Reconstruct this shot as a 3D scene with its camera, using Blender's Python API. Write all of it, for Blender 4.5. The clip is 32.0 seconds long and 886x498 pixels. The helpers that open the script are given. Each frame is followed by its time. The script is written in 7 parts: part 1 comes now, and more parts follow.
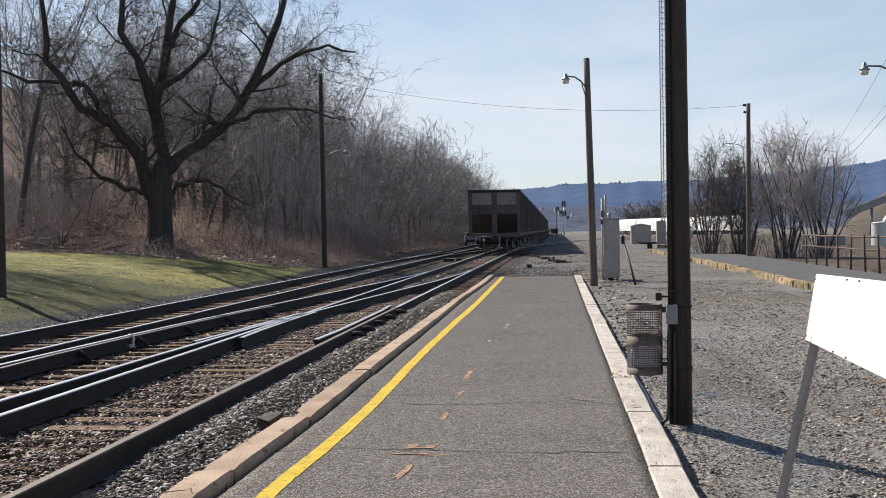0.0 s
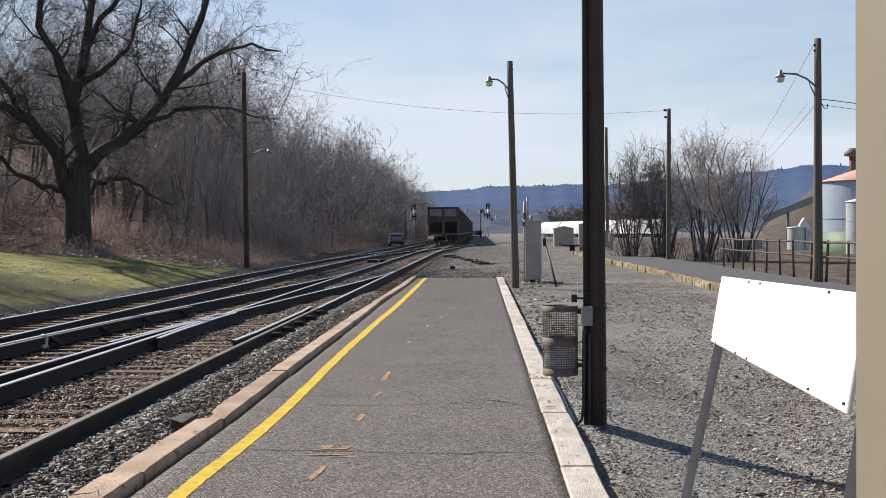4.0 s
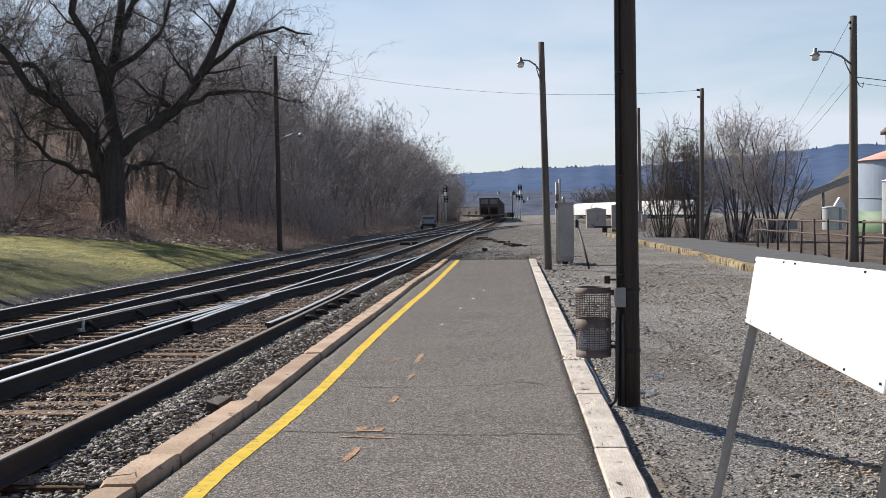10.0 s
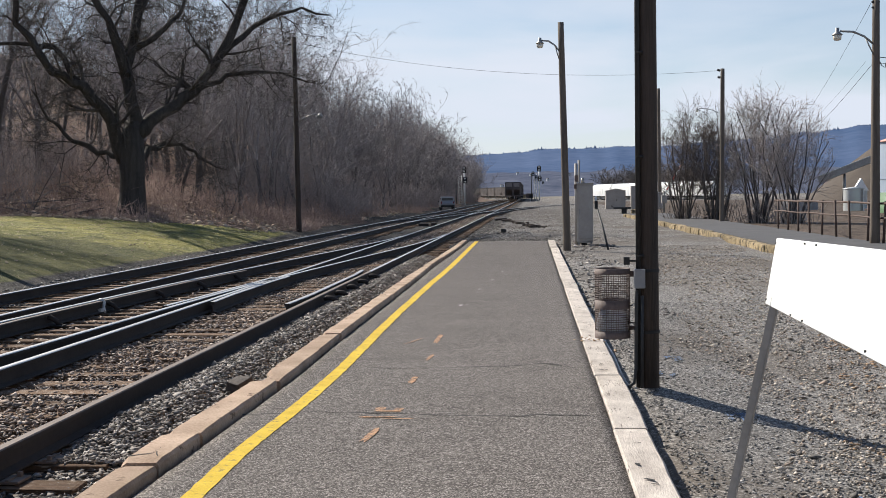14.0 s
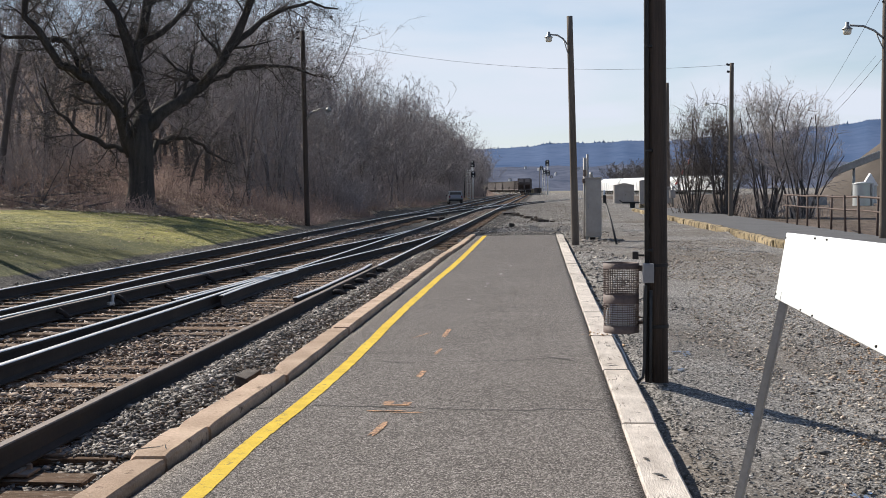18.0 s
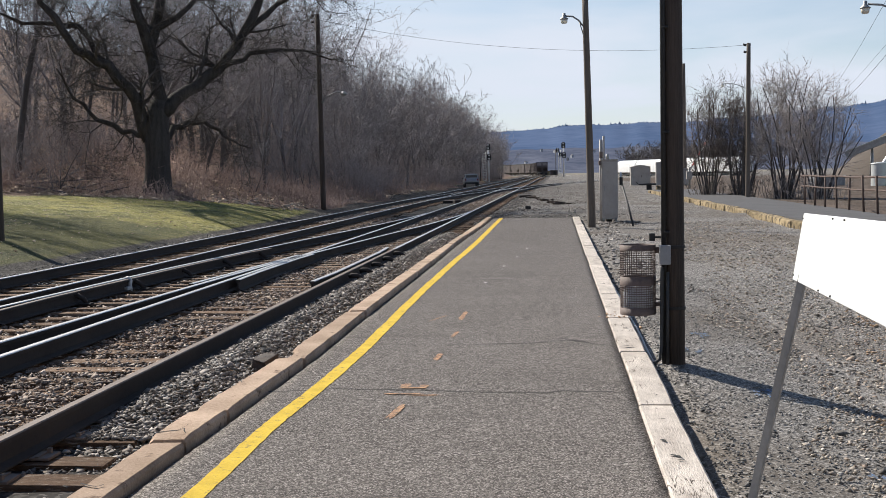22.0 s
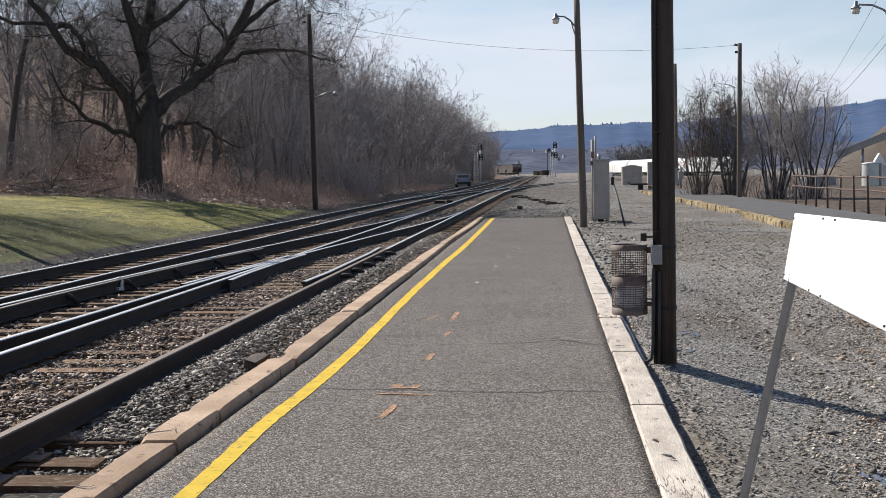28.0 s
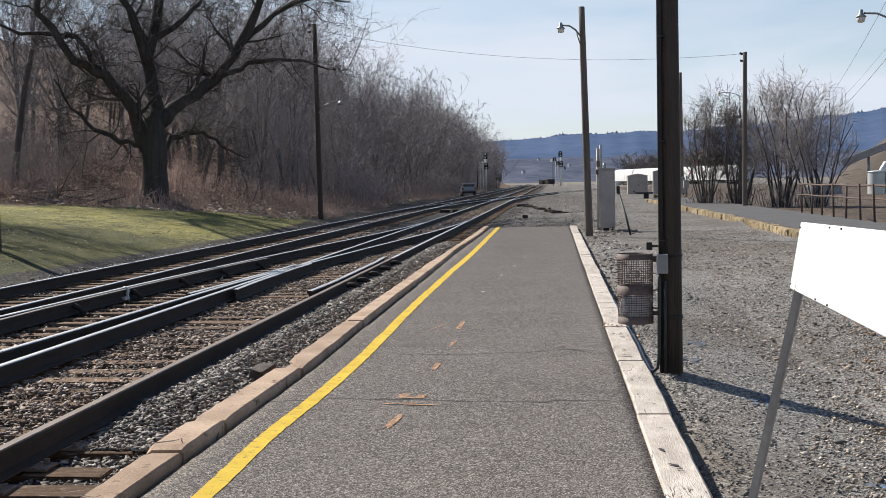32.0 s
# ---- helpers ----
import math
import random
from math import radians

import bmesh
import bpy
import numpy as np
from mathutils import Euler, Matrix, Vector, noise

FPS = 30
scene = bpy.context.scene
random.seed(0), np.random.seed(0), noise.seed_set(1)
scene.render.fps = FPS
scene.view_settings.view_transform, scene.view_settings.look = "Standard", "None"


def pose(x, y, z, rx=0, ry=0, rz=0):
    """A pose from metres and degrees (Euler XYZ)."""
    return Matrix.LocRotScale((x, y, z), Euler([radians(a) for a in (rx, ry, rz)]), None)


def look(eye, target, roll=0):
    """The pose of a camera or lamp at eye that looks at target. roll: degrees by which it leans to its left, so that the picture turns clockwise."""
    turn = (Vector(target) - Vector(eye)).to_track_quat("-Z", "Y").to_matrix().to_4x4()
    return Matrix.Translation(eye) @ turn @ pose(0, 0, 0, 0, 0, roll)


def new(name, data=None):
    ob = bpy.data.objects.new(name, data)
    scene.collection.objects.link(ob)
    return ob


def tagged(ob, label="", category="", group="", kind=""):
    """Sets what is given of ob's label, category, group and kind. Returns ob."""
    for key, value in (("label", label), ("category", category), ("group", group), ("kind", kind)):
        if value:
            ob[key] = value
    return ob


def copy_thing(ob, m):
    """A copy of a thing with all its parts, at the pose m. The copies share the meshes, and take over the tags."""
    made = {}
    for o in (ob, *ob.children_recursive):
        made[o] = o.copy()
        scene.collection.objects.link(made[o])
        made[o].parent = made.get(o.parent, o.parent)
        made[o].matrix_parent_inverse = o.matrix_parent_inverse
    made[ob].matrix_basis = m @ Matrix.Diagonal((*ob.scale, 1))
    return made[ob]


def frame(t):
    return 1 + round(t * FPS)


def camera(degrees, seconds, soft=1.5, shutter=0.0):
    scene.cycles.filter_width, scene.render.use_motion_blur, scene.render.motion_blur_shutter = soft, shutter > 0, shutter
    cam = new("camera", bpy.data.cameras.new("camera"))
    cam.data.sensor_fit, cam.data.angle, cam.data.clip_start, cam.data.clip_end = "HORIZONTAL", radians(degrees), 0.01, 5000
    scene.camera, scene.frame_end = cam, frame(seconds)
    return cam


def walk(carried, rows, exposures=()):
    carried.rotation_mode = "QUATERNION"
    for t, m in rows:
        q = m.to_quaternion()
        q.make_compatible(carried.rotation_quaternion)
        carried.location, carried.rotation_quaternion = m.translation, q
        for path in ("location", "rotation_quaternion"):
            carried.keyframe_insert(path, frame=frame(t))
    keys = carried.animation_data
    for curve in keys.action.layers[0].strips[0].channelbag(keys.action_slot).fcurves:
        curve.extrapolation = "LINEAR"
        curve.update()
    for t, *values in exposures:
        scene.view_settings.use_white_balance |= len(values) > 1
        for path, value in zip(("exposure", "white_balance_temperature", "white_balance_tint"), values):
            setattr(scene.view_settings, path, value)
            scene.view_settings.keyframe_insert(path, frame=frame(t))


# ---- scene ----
cam = camera(41.0, 32.0, soft=0.7)
EXPOSURE, SKY, SUNLIGHT = 0.45, 0.078, 5.0
PATH = [  # seconds, place, yaw, pitch, roll
    (0.0, -0.050, -0.006, 1.425, 5.452, -0.877, 0.861),
    (0.5, -0.023, -0.006, 1.423, 3.030, -0.657, 0.614),
    (1.0, 0.009, -0.006, 1.423, 1.931, -0.712, 1.251),
    (1.5, 0.012, -0.004, 1.423, 1.799, -0.641, 0.786),
    (2.0, 0.010, -0.002, 1.425, 1.326, -0.633, 0.447),
    (2.5, 0.006, -0.002, 1.422, 0.454, -0.477, 0.621),
    (3.0, 0.003, -0.001, 1.423, 1.334, -0.527, 0.220),
    (3.5, 0.006, -0.000, 1.422, 1.856, -0.687, 0.445),
    (5.5, 0.004, 0.004, 1.420, 1.589, -1.195, 0.161),
    (6.0, 0.008, 0.007, 1.421, 1.738, -1.305, 0.400),
    (6.5, 0.010, 0.013, 1.422, 1.593, -1.456, 0.770),
    (7.0, 0.003, 0.003, 1.422, 2.077, -1.152, 0.685),
    (7.5, 0.000, -0.001, 1.422, 2.860, -1.146, 0.711),
    (8.0, 0.005, 0.000, 1.422, 3.003, -1.094, 0.960),
    (8.5, 0.003, 0.002, 1.423, 3.050, -1.178, 0.821),
    (9.0, 0.004, 0.002, 1.421, 3.138, -1.314, 0.865),
    (9.5, 0.005, 0.001, 1.420, 3.181, -1.557, 0.859),
    (10.0, 0.004, -0.002, 1.420, 3.362, -1.695, 0.770),
    (10.5, 0.003, -0.002, 1.420, 3.478, -1.867, 0.854),
    (11.0, 0.004, 0.001, 1.419, 3.718, -2.094, 0.973),
    (11.5, 0.004, 0.002, 1.419, 3.783, -2.235, 0.949),
    (12.0, 0.004, 0.002, 1.420, 3.824, -2.339, 0.992),
    (12.5, 0.005, 0.002, 1.420, 3.861, -2.426, 1.042),
    (13.0, 0.002, 0.001, 1.420, 3.974, -2.462, 1.051),
    (13.5, 0.001, -0.001, 1.419, 4.160, -2.506, 0.939),
    (14.0, 0.002, -0.002, 1.420, 4.272, -2.598, 0.758),
    (14.5, 0.000, -0.000, 1.417, 4.395, -2.731, 0.711),
    (16.5, 0.002, 0.001, 1.418, 4.494, -3.117, 0.851),
    (17.0, 0.002, 0.001, 1.417, 4.513, -3.148, 0.869),
    (17.5, -0.001, 0.001, 1.418, 4.522, -3.158, 0.563),
    (18.0, -0.002, 0.003, 1.419, 4.667, -2.874, 0.660),
    (18.5, 0.001, 0.002, 1.417, 4.290, -2.859, 0.696),
    (19.0, 0.001, 0.001, 1.416, 4.304, -3.040, 0.294),
    (19.5, -0.004, -0.000, 1.416, 4.509, -3.063, 0.532),
    (20.0, -0.005, -0.001, 1.416, 5.114, -3.315, 0.437),
    (20.5, -0.005, 0.001, 1.416, 5.484, -3.562, 0.434),
    (21.0, -0.003, 0.002, 1.417, 5.655, -3.654, 0.727),
    (21.5, -0.001, 0.002, 1.416, 5.506, -3.657, 0.962),
    (22.0, -0.001, 0.002, 1.418, 5.434, -3.679, 1.052),
    (22.5, -0.002, -0.001, 1.419, 5.423, -3.587, 0.909),
    (23.0, -0.003, -0.003, 1.418, 5.449, -3.438, 0.642),
    (23.5, -0.004, -0.002, 1.417, 5.460, -3.424, 0.754),
    (24.0, -0.000, -0.001, 1.418, 5.317, -3.541, 0.876),
    (24.5, -0.000, -0.000, 1.419, 5.259, -3.608, 0.983),
    (25.0, -0.001, -0.002, 1.417, 5.256, -3.595, 0.907),
    (25.5, -0.001, -0.001, 1.417, 5.235, -3.618, 0.846),
    (27.5, -0.001, 0.001, 1.417, 5.091, -3.626, 0.971),
    (28.0, -0.000, -0.001, 1.418, 5.040, -3.684, 1.067),
    (28.5, -0.001, -0.003, 1.419, 5.084, -3.651, 0.926),
    (29.0, -0.001, -0.003, 1.419, 5.127, -3.454, 0.951),
    (29.5, -0.004, -0.003, 1.419, 5.279, -3.450, 0.643),
    (30.0, -0.003, -0.003, 1.420, 5.395, -3.419, 0.805),
    (30.5, -0.001, -0.001, 1.420, 5.431, -3.354, 1.057),
    (31.0, -0.003, 0.000, 1.419, 5.402, -3.292, 1.026),
    (31.5, -0.003, 0.001, 1.419, 5.361, -3.257, 1.005),
    (32.0, -0.001, 0.001, 1.420, 5.300, -3.240, 1.173),
]
walk(cam, [(t, pose(x, y, z, 90 + pitch, roll, yaw)) for t, x, y, z, yaw, pitch, roll in PATH],
     exposures=[(0.0, EXPOSURE), (32.0, EXPOSURE)])

# ---- world and sun ----
SUN_AZ, SUN_EL = -50.0, 38.0            # degrees left of the platform's line, above the horizon
world = bpy.data.worlds.new("sky")
scene.world = world
world.use_nodes = True
_n, _l = world.node_tree.nodes, world.node_tree.links
_n.clear()
_out, _bg = _n.new("ShaderNodeOutputWorld"), _n.new("ShaderNodeBackground")
_sky = _n.new("ShaderNodeTexSky")
_sky.sky_type, _sky.sun_disc = "NISHITA", False
_sky.sun_elevation, _sky.sun_rotation = radians(SUN_EL), radians(SUN_AZ)
_sky.air_density, _sky.dust_density, _sky.ozone_density = 1.0, 0.3, 3.0
_sep, _co, _mp = _n.new("ShaderNodeSeparateXYZ"), _n.new("ShaderNodeTexCoord"), _n.new("ShaderNodeMapping")
_mp.inputs["Scale"].default_value = (1.0, 1.0, 5.5)
_mp.inputs["Rotation"].default_value = (radians(4), radians(14), 0.0)
_cl = _n.new("ShaderNodeTexNoise")
_cl.inputs["Scale"].default_value, _cl.inputs["Detail"].default_value, _cl.inputs["Roughness"].default_value = 2.6, 5.0, 0.5
_cl.inputs["Distortion"].default_value = 0.4
_hz = _n.new("ShaderNodeValToRGB")                    # thin haze, thickest at the horizon
for _e, (_p, _v) in zip(_hz.color_ramp.elements, ((0.0, 1.6), (0.45, 0.03))):
    _e.position, _e.color = _p, (_v, _v, _v, 1)
_e = _hz.color_ramp.elements.new(0.05)
_e.color = (1.05, 1.05, 1.05, 1)
_e = _hz.color_ramp.elements.new(0.12)
_e.color = (0.60, 0.60, 0.60, 1)
_e = _hz.color_ramp.elements.new(0.22)
_e.color = (0.30, 0.30, 0.30, 1)
_cr = _n.new("ShaderNodeMapRange")
_cr.inputs["From Min"].default_value, _cr.inputs["From Max"].default_value = 0.36, 0.68
_cr.inputs["To Min"].default_value, _cr.inputs["To Max"].default_value = 0.50, 1.65
_ad = _n.new("ShaderNodeMath")
_ad.operation, _ad.use_clamp = "MULTIPLY", True
_mx = _n.new("ShaderNodeMix")
_mx.data_type = "RGBA"
_mx.inputs[7].default_value = (7.0, 7.55, 8.6, 1)     # haze and thin high cloud
_l.new(_co.outputs["Generated"], _mp.inputs["Vector"])
_l.new(_co.outputs["Generated"], _sep.inputs[0])
_l.new(_sep.outputs[2], _hz.inputs["Fac"])
_l.new(_mp.outputs[0], _cl.inputs["Vector"])
_l.new(_cl.outputs["Fac"], _cr.inputs["Value"])
_l.new(_hz.outputs["Color"], _ad.inputs[0])
_l.new(_cr.outputs[0], _ad.inputs[1])
_l.new(_ad.outputs[0], _mx.inputs[0])
_l.new(_sky.outputs[0], _mx.inputs[6])
_l.new(_mx.outputs[2], _bg.inputs["Color"])
_bg.inputs["Strength"].default_value = SKY
_l.new(_bg.outputs[0], _out.inputs["Surface"])

sun = new("sun", bpy.data.lights.new("sun", "SUN"))
sun.data.energy, sun.data.angle, sun.data.color = SUNLIGHT, radians(0.6), (1.0, 0.935, 0.835)
_s = Vector((math.sin(radians(SUN_AZ)) * math.cos(radians(SUN_EL)), math.cos(radians(SUN_AZ)) * math.cos(radians(SUN_EL)), math.sin(radians(SUN_EL))))
sun.matrix_world = look(_s * 60, (0, 0, 0))


# ---- materials ----
def node_mat(name):
    m = bpy.data.materials.new(name)
    m.use_nodes = True
    nt = m.node_tree
    return m, nt, nt.nodes["Principled BSDF"]


def noise_node(nt, scale, detail=4.0, rough=0.55, vec=None, stretch=None):
    n = nt.nodes.new("ShaderNodeTexNoise")
    n.inputs["Scale"].default_value, n.inputs["Detail"].default_value, n.inputs["Roughness"].default_value = scale, detail, rough
    if vec is None:
        vec = nt.nodes.new("ShaderNodeTexCoord").outputs["Object"]
    if stretch:
        mp = nt.nodes.new("ShaderNodeMapping")
        mp.inputs["Scale"].default_value = stretch
        nt.links.new(vec, mp.inputs["Vector"])
        vec = mp.outputs[0]
    nt.links.new(vec, n.inputs["Vector"])
    return n.outputs["Fac"]


def ramp(nt, fac, stops):
    r = nt.nodes.new("ShaderNodeValToRGB")
    e = r.color_ramp.elements
    while len(e) < len(stops):
        e.new(0.5)
    for q, (p, c) in zip(e, stops):
        q.position, q.color = p, (*c, 1) if len(c) == 3 else c
    nt.links.new(fac, r.inputs["Fac"])
    return r.outputs["Color"]


def mixc(nt, fac, a, b, blend="MIX"):
    m = nt.nodes.new("ShaderNodeMix")
    m.data_type, m.blend_type = "RGBA", blend
    for sock, v in ((m.inputs[0], fac), (m.inputs[6], a), (m.inputs[7], b)):
        if isinstance(v, bpy.types.NodeSocket):
            nt.links.new(v, sock)
        else:
            sock.default_value = v if isinstance(v, float) else (*v, 1)
    return m.outputs[2]


def cells(nt, scale, vec):
    """Voronoi cells: an even random value for each cell, and the distance from its middle."""
    v = nt.nodes.new("ShaderNodeTexVoronoi")
    v.inputs["Scale"].default_value = scale
    nt.links.new(vec, v.inputs["Vector"])
    sep = nt.nodes.new("ShaderNodeSeparateColor")
    nt.links.new(v.outputs["Color"], sep.inputs[0])
    return sep.outputs[0], v.outputs["Distance"]


def bump(nt, bsdf, height, strength=0.3, dist=0.02):
    b = nt.nodes.new("ShaderNodeBump")
    b.inputs["Strength"].default_value, b.inputs["Distance"].default_value = strength, dist
    nt.links.new(height, b.inputs["Height"])
    nt.links.new(b.outputs[0], bsdf.inputs["Normal"])


def surface(name, dark, light, fine=20.0, coarse=1.5, rough=0.8, metal=0.0, relief=0.3, dist=0.01, stretch=None, wear=None, wear_at=0.62, vary=0.0, spec=0.5):
    """Two-scale colour between dark and light, with grain relief and, where given, patches of wear."""
    m, nt, b = node_mat(name)
    co = nt.nodes.new("ShaderNodeTexCoord").outputs["Object"]
    f1, f2 = noise_node(nt, fine, 5, 0.65, co, stretch), noise_node(nt, coarse, 3, 0.5, co, stretch)
    c = mixc(nt, 0.5, ramp(nt, f1, [(0.28, dark), (0.72, light)]), ramp(nt, f2, [(0.3, dark), (0.7, light)]))
    if wear:
        w = noise_node(nt, coarse * 2.7, 6, 0.7, co, stretch)
        c = mixc(nt, ramp(nt, w, [(wear_at, (0, 0, 0)), (wear_at + 0.08, (1, 1, 1))]), c, wear)
    if vary:
        oi = nt.nodes.new("ShaderNodeObjectInfo")
        h = nt.nodes.new("ShaderNodeHueSaturation")
        mr = nt.nodes.new("ShaderNodeMapRange")
        mr.inputs["To Min"].default_value, mr.inputs["To Max"].default_value = 1 - vary, 1 + vary
        nt.links.new(oi.outputs["Random"], mr.inputs["Value"])
        nt.links.new(mr.outputs[0], h.inputs["Value"])
        nt.links.new(c, h.inputs["Color"])
        c = h.outputs[0]
    nt.links.new(c, b.inputs["Base Color"])
    b.inputs["Roughness"].default_value, b.inputs["Metallic"].default_value = rough, metal
    b.inputs["Specular IOR Level"].default_value = spec
    if relief:
        bump(nt, b, f1, relief, dist)
    return m


def stone_mat(name, cols, rough=0.85):
    """Loose stones: each island takes its own shade."""
    m, nt, b = node_mat(name)
    g = nt.nodes.new("ShaderNodeNewGeometry").outputs["Random Per Island"]
    c = ramp(nt, g, [(i / max(1, len(cols) - 1), q) for i, q in enumerate(cols)])
    f = noise_node(nt, 45.0, 4, 0.6)
    c = mixc(nt, 0.25, c, ramp(nt, f, [(0.3, (0.03, 0.03, 0.03)), (0.7, (0.5, 0.48, 0.45))]))
    nt.links.new(c, b.inputs["Base Color"])
    b.inputs["Roughness"].default_value = rough
    bump(nt, b, f, 0.3, 0.01)
    return m


M = {}


def timber_mat():
    """Sun-bleached timber with long drying cracks and grain."""
    m, nt, b = node_mat("bleached_timber")
    co = nt.nodes.new("ShaderNodeTexCoord").outputs["Object"]
    f1, f2 = noise_node(nt, 24.0, 6, 0.7, co, (6, 0.7, 6)), noise_node(nt, 3.0, 4, 0.6, co, (2, 0.8, 2))
    c = mixc(nt, 0.5, ramp(nt, f1, [(0.28, (0.27, 0.235, 0.205)), (0.7, (0.77, 0.71, 0.645))]), ramp(nt, f2, [(0.32, (0.36, 0.30, 0.255)), (0.66, (0.80, 0.715, 0.63))]))
    split = ramp(nt, noise_node(nt, 7.0, 3, 0.5, co, (4.5, 0.32, 4.5)), [(0.478, (0, 0, 0)), (0.494, (1, 1, 1)), (0.506, (1, 1, 1)), (0.522, (0, 0, 0))])
    some = ramp(nt, noise_node(nt, 2.2, 3, 0.5, co), [(0.50, (0, 0, 0)), (0.60, (1, 1, 1))])
    c = mixc(nt, mixc(nt, 1.0, split, some, "MULTIPLY"), c, (0.06, 0.045, 0.035))
    w = noise_node(nt, 8.0, 6, 0.7, co, (2, 0.8, 2))
    c = mixc(nt, ramp(nt, w, [(0.62, (0, 0, 0)), (0.74, (0.8, 0.8, 0.8))]), c, (0.14, 0.11, 0.09))
    oi = nt.nodes.new("ShaderNodeObjectInfo")
    h, mr = nt.nodes.new("ShaderNodeHueSaturation"), nt.nodes.new("ShaderNodeMapRange")
    mr.inputs["To Min"].default_value, mr.inputs["To Max"].default_value = 0.80, 1.12
    nt.links.new(oi.outputs["Random"], mr.inputs["Value"])
    nt.links.new(mr.outputs[0], h.inputs["Value"])
    nt.links.new(c, h.inputs["Color"])
    nt.links.new(h.outputs[0], b.inputs["Base Color"])
    b.inputs["Roughness"].default_value = 0.95
    b.inputs["Specular IOR Level"].default_value = 0.1
    bump(nt, b, f1, 0.7, 0.012)
    return m


M["timber"] = timber_mat()
M["coping"] = surface("worn_concrete", (0.27, 0.190, 0.132), (0.62, 0.47, 0.36), 60, 2.4, 0.95, relief=0.9, dist=0.01, wear=(0.16, 0.11, 0.08), wear_at=0.59, vary=0.10, spec=0.1)
M["yellow"] = surface("yellow_paint", (0.50, 0.33, 0.028), (0.80, 0.57, 0.065), 70, 6, 0.8, relief=0.8, wear=(0.22, 0.165, 0.07), wear_at=0.57, spec=0.2)


def spray_mat(name, dark, light, cover):
    """Thin sprayed paint that lies on the proud grains only."""
    m, nt, b = node_mat(name)
    co = nt.nodes.new("ShaderNodeTexCoord").outputs["Object"]
    v, _ = cells(nt, 150.0, co)
    mask = mixc(nt, 0.6, ramp(nt, v, [(1 - cover, (0, 0, 0)), (1.15 - cover, (1, 1, 1))]), ramp(nt, noise_node(nt, 16.0, 4, 0.6, co), [(0.36, (0, 0, 0)), (0.66, (1, 1, 1))]))
    c = mixc(nt, mask, (0.115, 0.102, 0.093), ramp(nt, v, [(0.2, dark), (0.9, light)]))
    nt.links.new(c, b.inputs["Base Color"])
    b.inputs["Roughness"].default_value = 0.95
    b.inputs["Specular IOR Level"].default_value = 0.15
    bump(nt, b, v, 0.6, 0.006)
    return m


M["orange"] = spray_mat("orange_marking_paint", (0.58, 0.28, 0.13), (0.80, 0.50, 0.30), 0.42)
M["chalk"] = spray_mat("pale_marking_paint", (0.45, 0.41, 0.40), (0.70, 0.64, 0.62), 0.7)
M["pale_steel"] = surface("pale_worn_steel", (0.42, 0.40, 0.39), (0.62, 0.60, 0.58), 20, 5, 0.6, 0.3, relief=0.2, wear=(0.2, 0.17, 0.15), wear_at=0.6)
M["blue"] = surface("blue_marking_paint", (0.07, 0.17, 0.42), (0.16, 0.33, 0.62), 60, 24, 0.9, relief=0.4, wear=(0.13, 0.13, 0.13), wear_at=0.40, spec=0.1)
M["rail_side"] = surface("rusted_rail_steel", (0.017, 0.013, 0.012), (0.043, 0.032, 0.027), 18, 2, 0.85, 0.0, relief=0.3)
M["rail_head"] = surface("polished_rail_steel", (0.46, 0.45, 0.445), (0.64, 0.63, 0.62), 8, 1.2, 0.42, 0.35, relief=0.05)
M["rail_dull"] = surface("dull_rail_steel", (0.12, 0.090, 0.073), (0.21, 0.165, 0.138), 18, 2, 0.7, 0.15, relief=0.1)
M["tie"] = surface("old_tie_wood", (0.055, 0.034, 0.023), (0.23, 0.15, 0.10), 26, 3, 0.9, stretch=(1, 7, 7), relief=0.7, wear=(0.38, 0.315, 0.26), wear_at=0.55, vary=0.35, spec=0.1)
M["ballast"] = stone_mat("ballast_stone", [(0.025, 0.021, 0.018), (0.075, 0.064, 0.056), (0.15, 0.13, 0.115), (0.13, 0.092, 0.068), (0.20, 0.172, 0.15), (0.34, 0.30, 0.265), (0.62, 0.56, 0.50)])
M["brown_ballast"] = stone_mat("rust_stained_ballast", [(0.04, 0.026, 0.02), (0.14, 0.095, 0.070), (0.25, 0.178, 0.135), (0.22, 0.138, 0.095), (0.30, 0.222, 0.172), (0.42, 0.325, 0.26), (0.66, 0.55, 0.46)])
M["gravel"] = stone_mat("yard_gravel", [(0.05, 0.046, 0.042), (0.17, 0.146, 0.12), (0.34, 0.287, 0.233), (0.34, 0.24, 0.172), (0.46, 0.39, 0.315), (0.74, 0.645, 0.54)])
M["bark"] = surface("dark_bark", (0.022, 0.019, 0.017), (0.085, 0.074, 0.066), 14, 2, 0.95, stretch=(3, 3, 0.6), relief=0.9, dist=0.03)
M["fine_gravel"] = stone_mat("fine_grey_gravel", [(0.02, 0.02, 0.02), (0.06, 0.059, 0.058), (0.13, 0.127, 0.123), (0.11, 0.102, 0.093), (0.22, 0.212, 0.20), (0.50, 0.475, 0.445)])
M["wood_bark"] = surface("grey_bark", (0.050, 0.044, 0.043), (0.155, 0.138, 0.136), 9, 1.2, 0.95, stretch=(3, 3, 0.6), relief=0.5, vary=0.25)
M["twig"] = surface("bare_twigs", (0.135, 0.120, 0.121), (0.36, 0.330, 0.336), 3, 0.6, 0.95, relief=0, vary=0.25)
M["hero_twig"] = surface("dark_twigs", (0.040, 0.035, 0.032), (0.12, 0.105, 0.098), 3, 0.6, 0.95, relief=0)
M["red_twig"] = surface("reddish_twigs", (0.23, 0.20, 0.19), (0.47, 0.42, 0.395), 3, 0.6, 0.95, relief=0, vary=0.2)
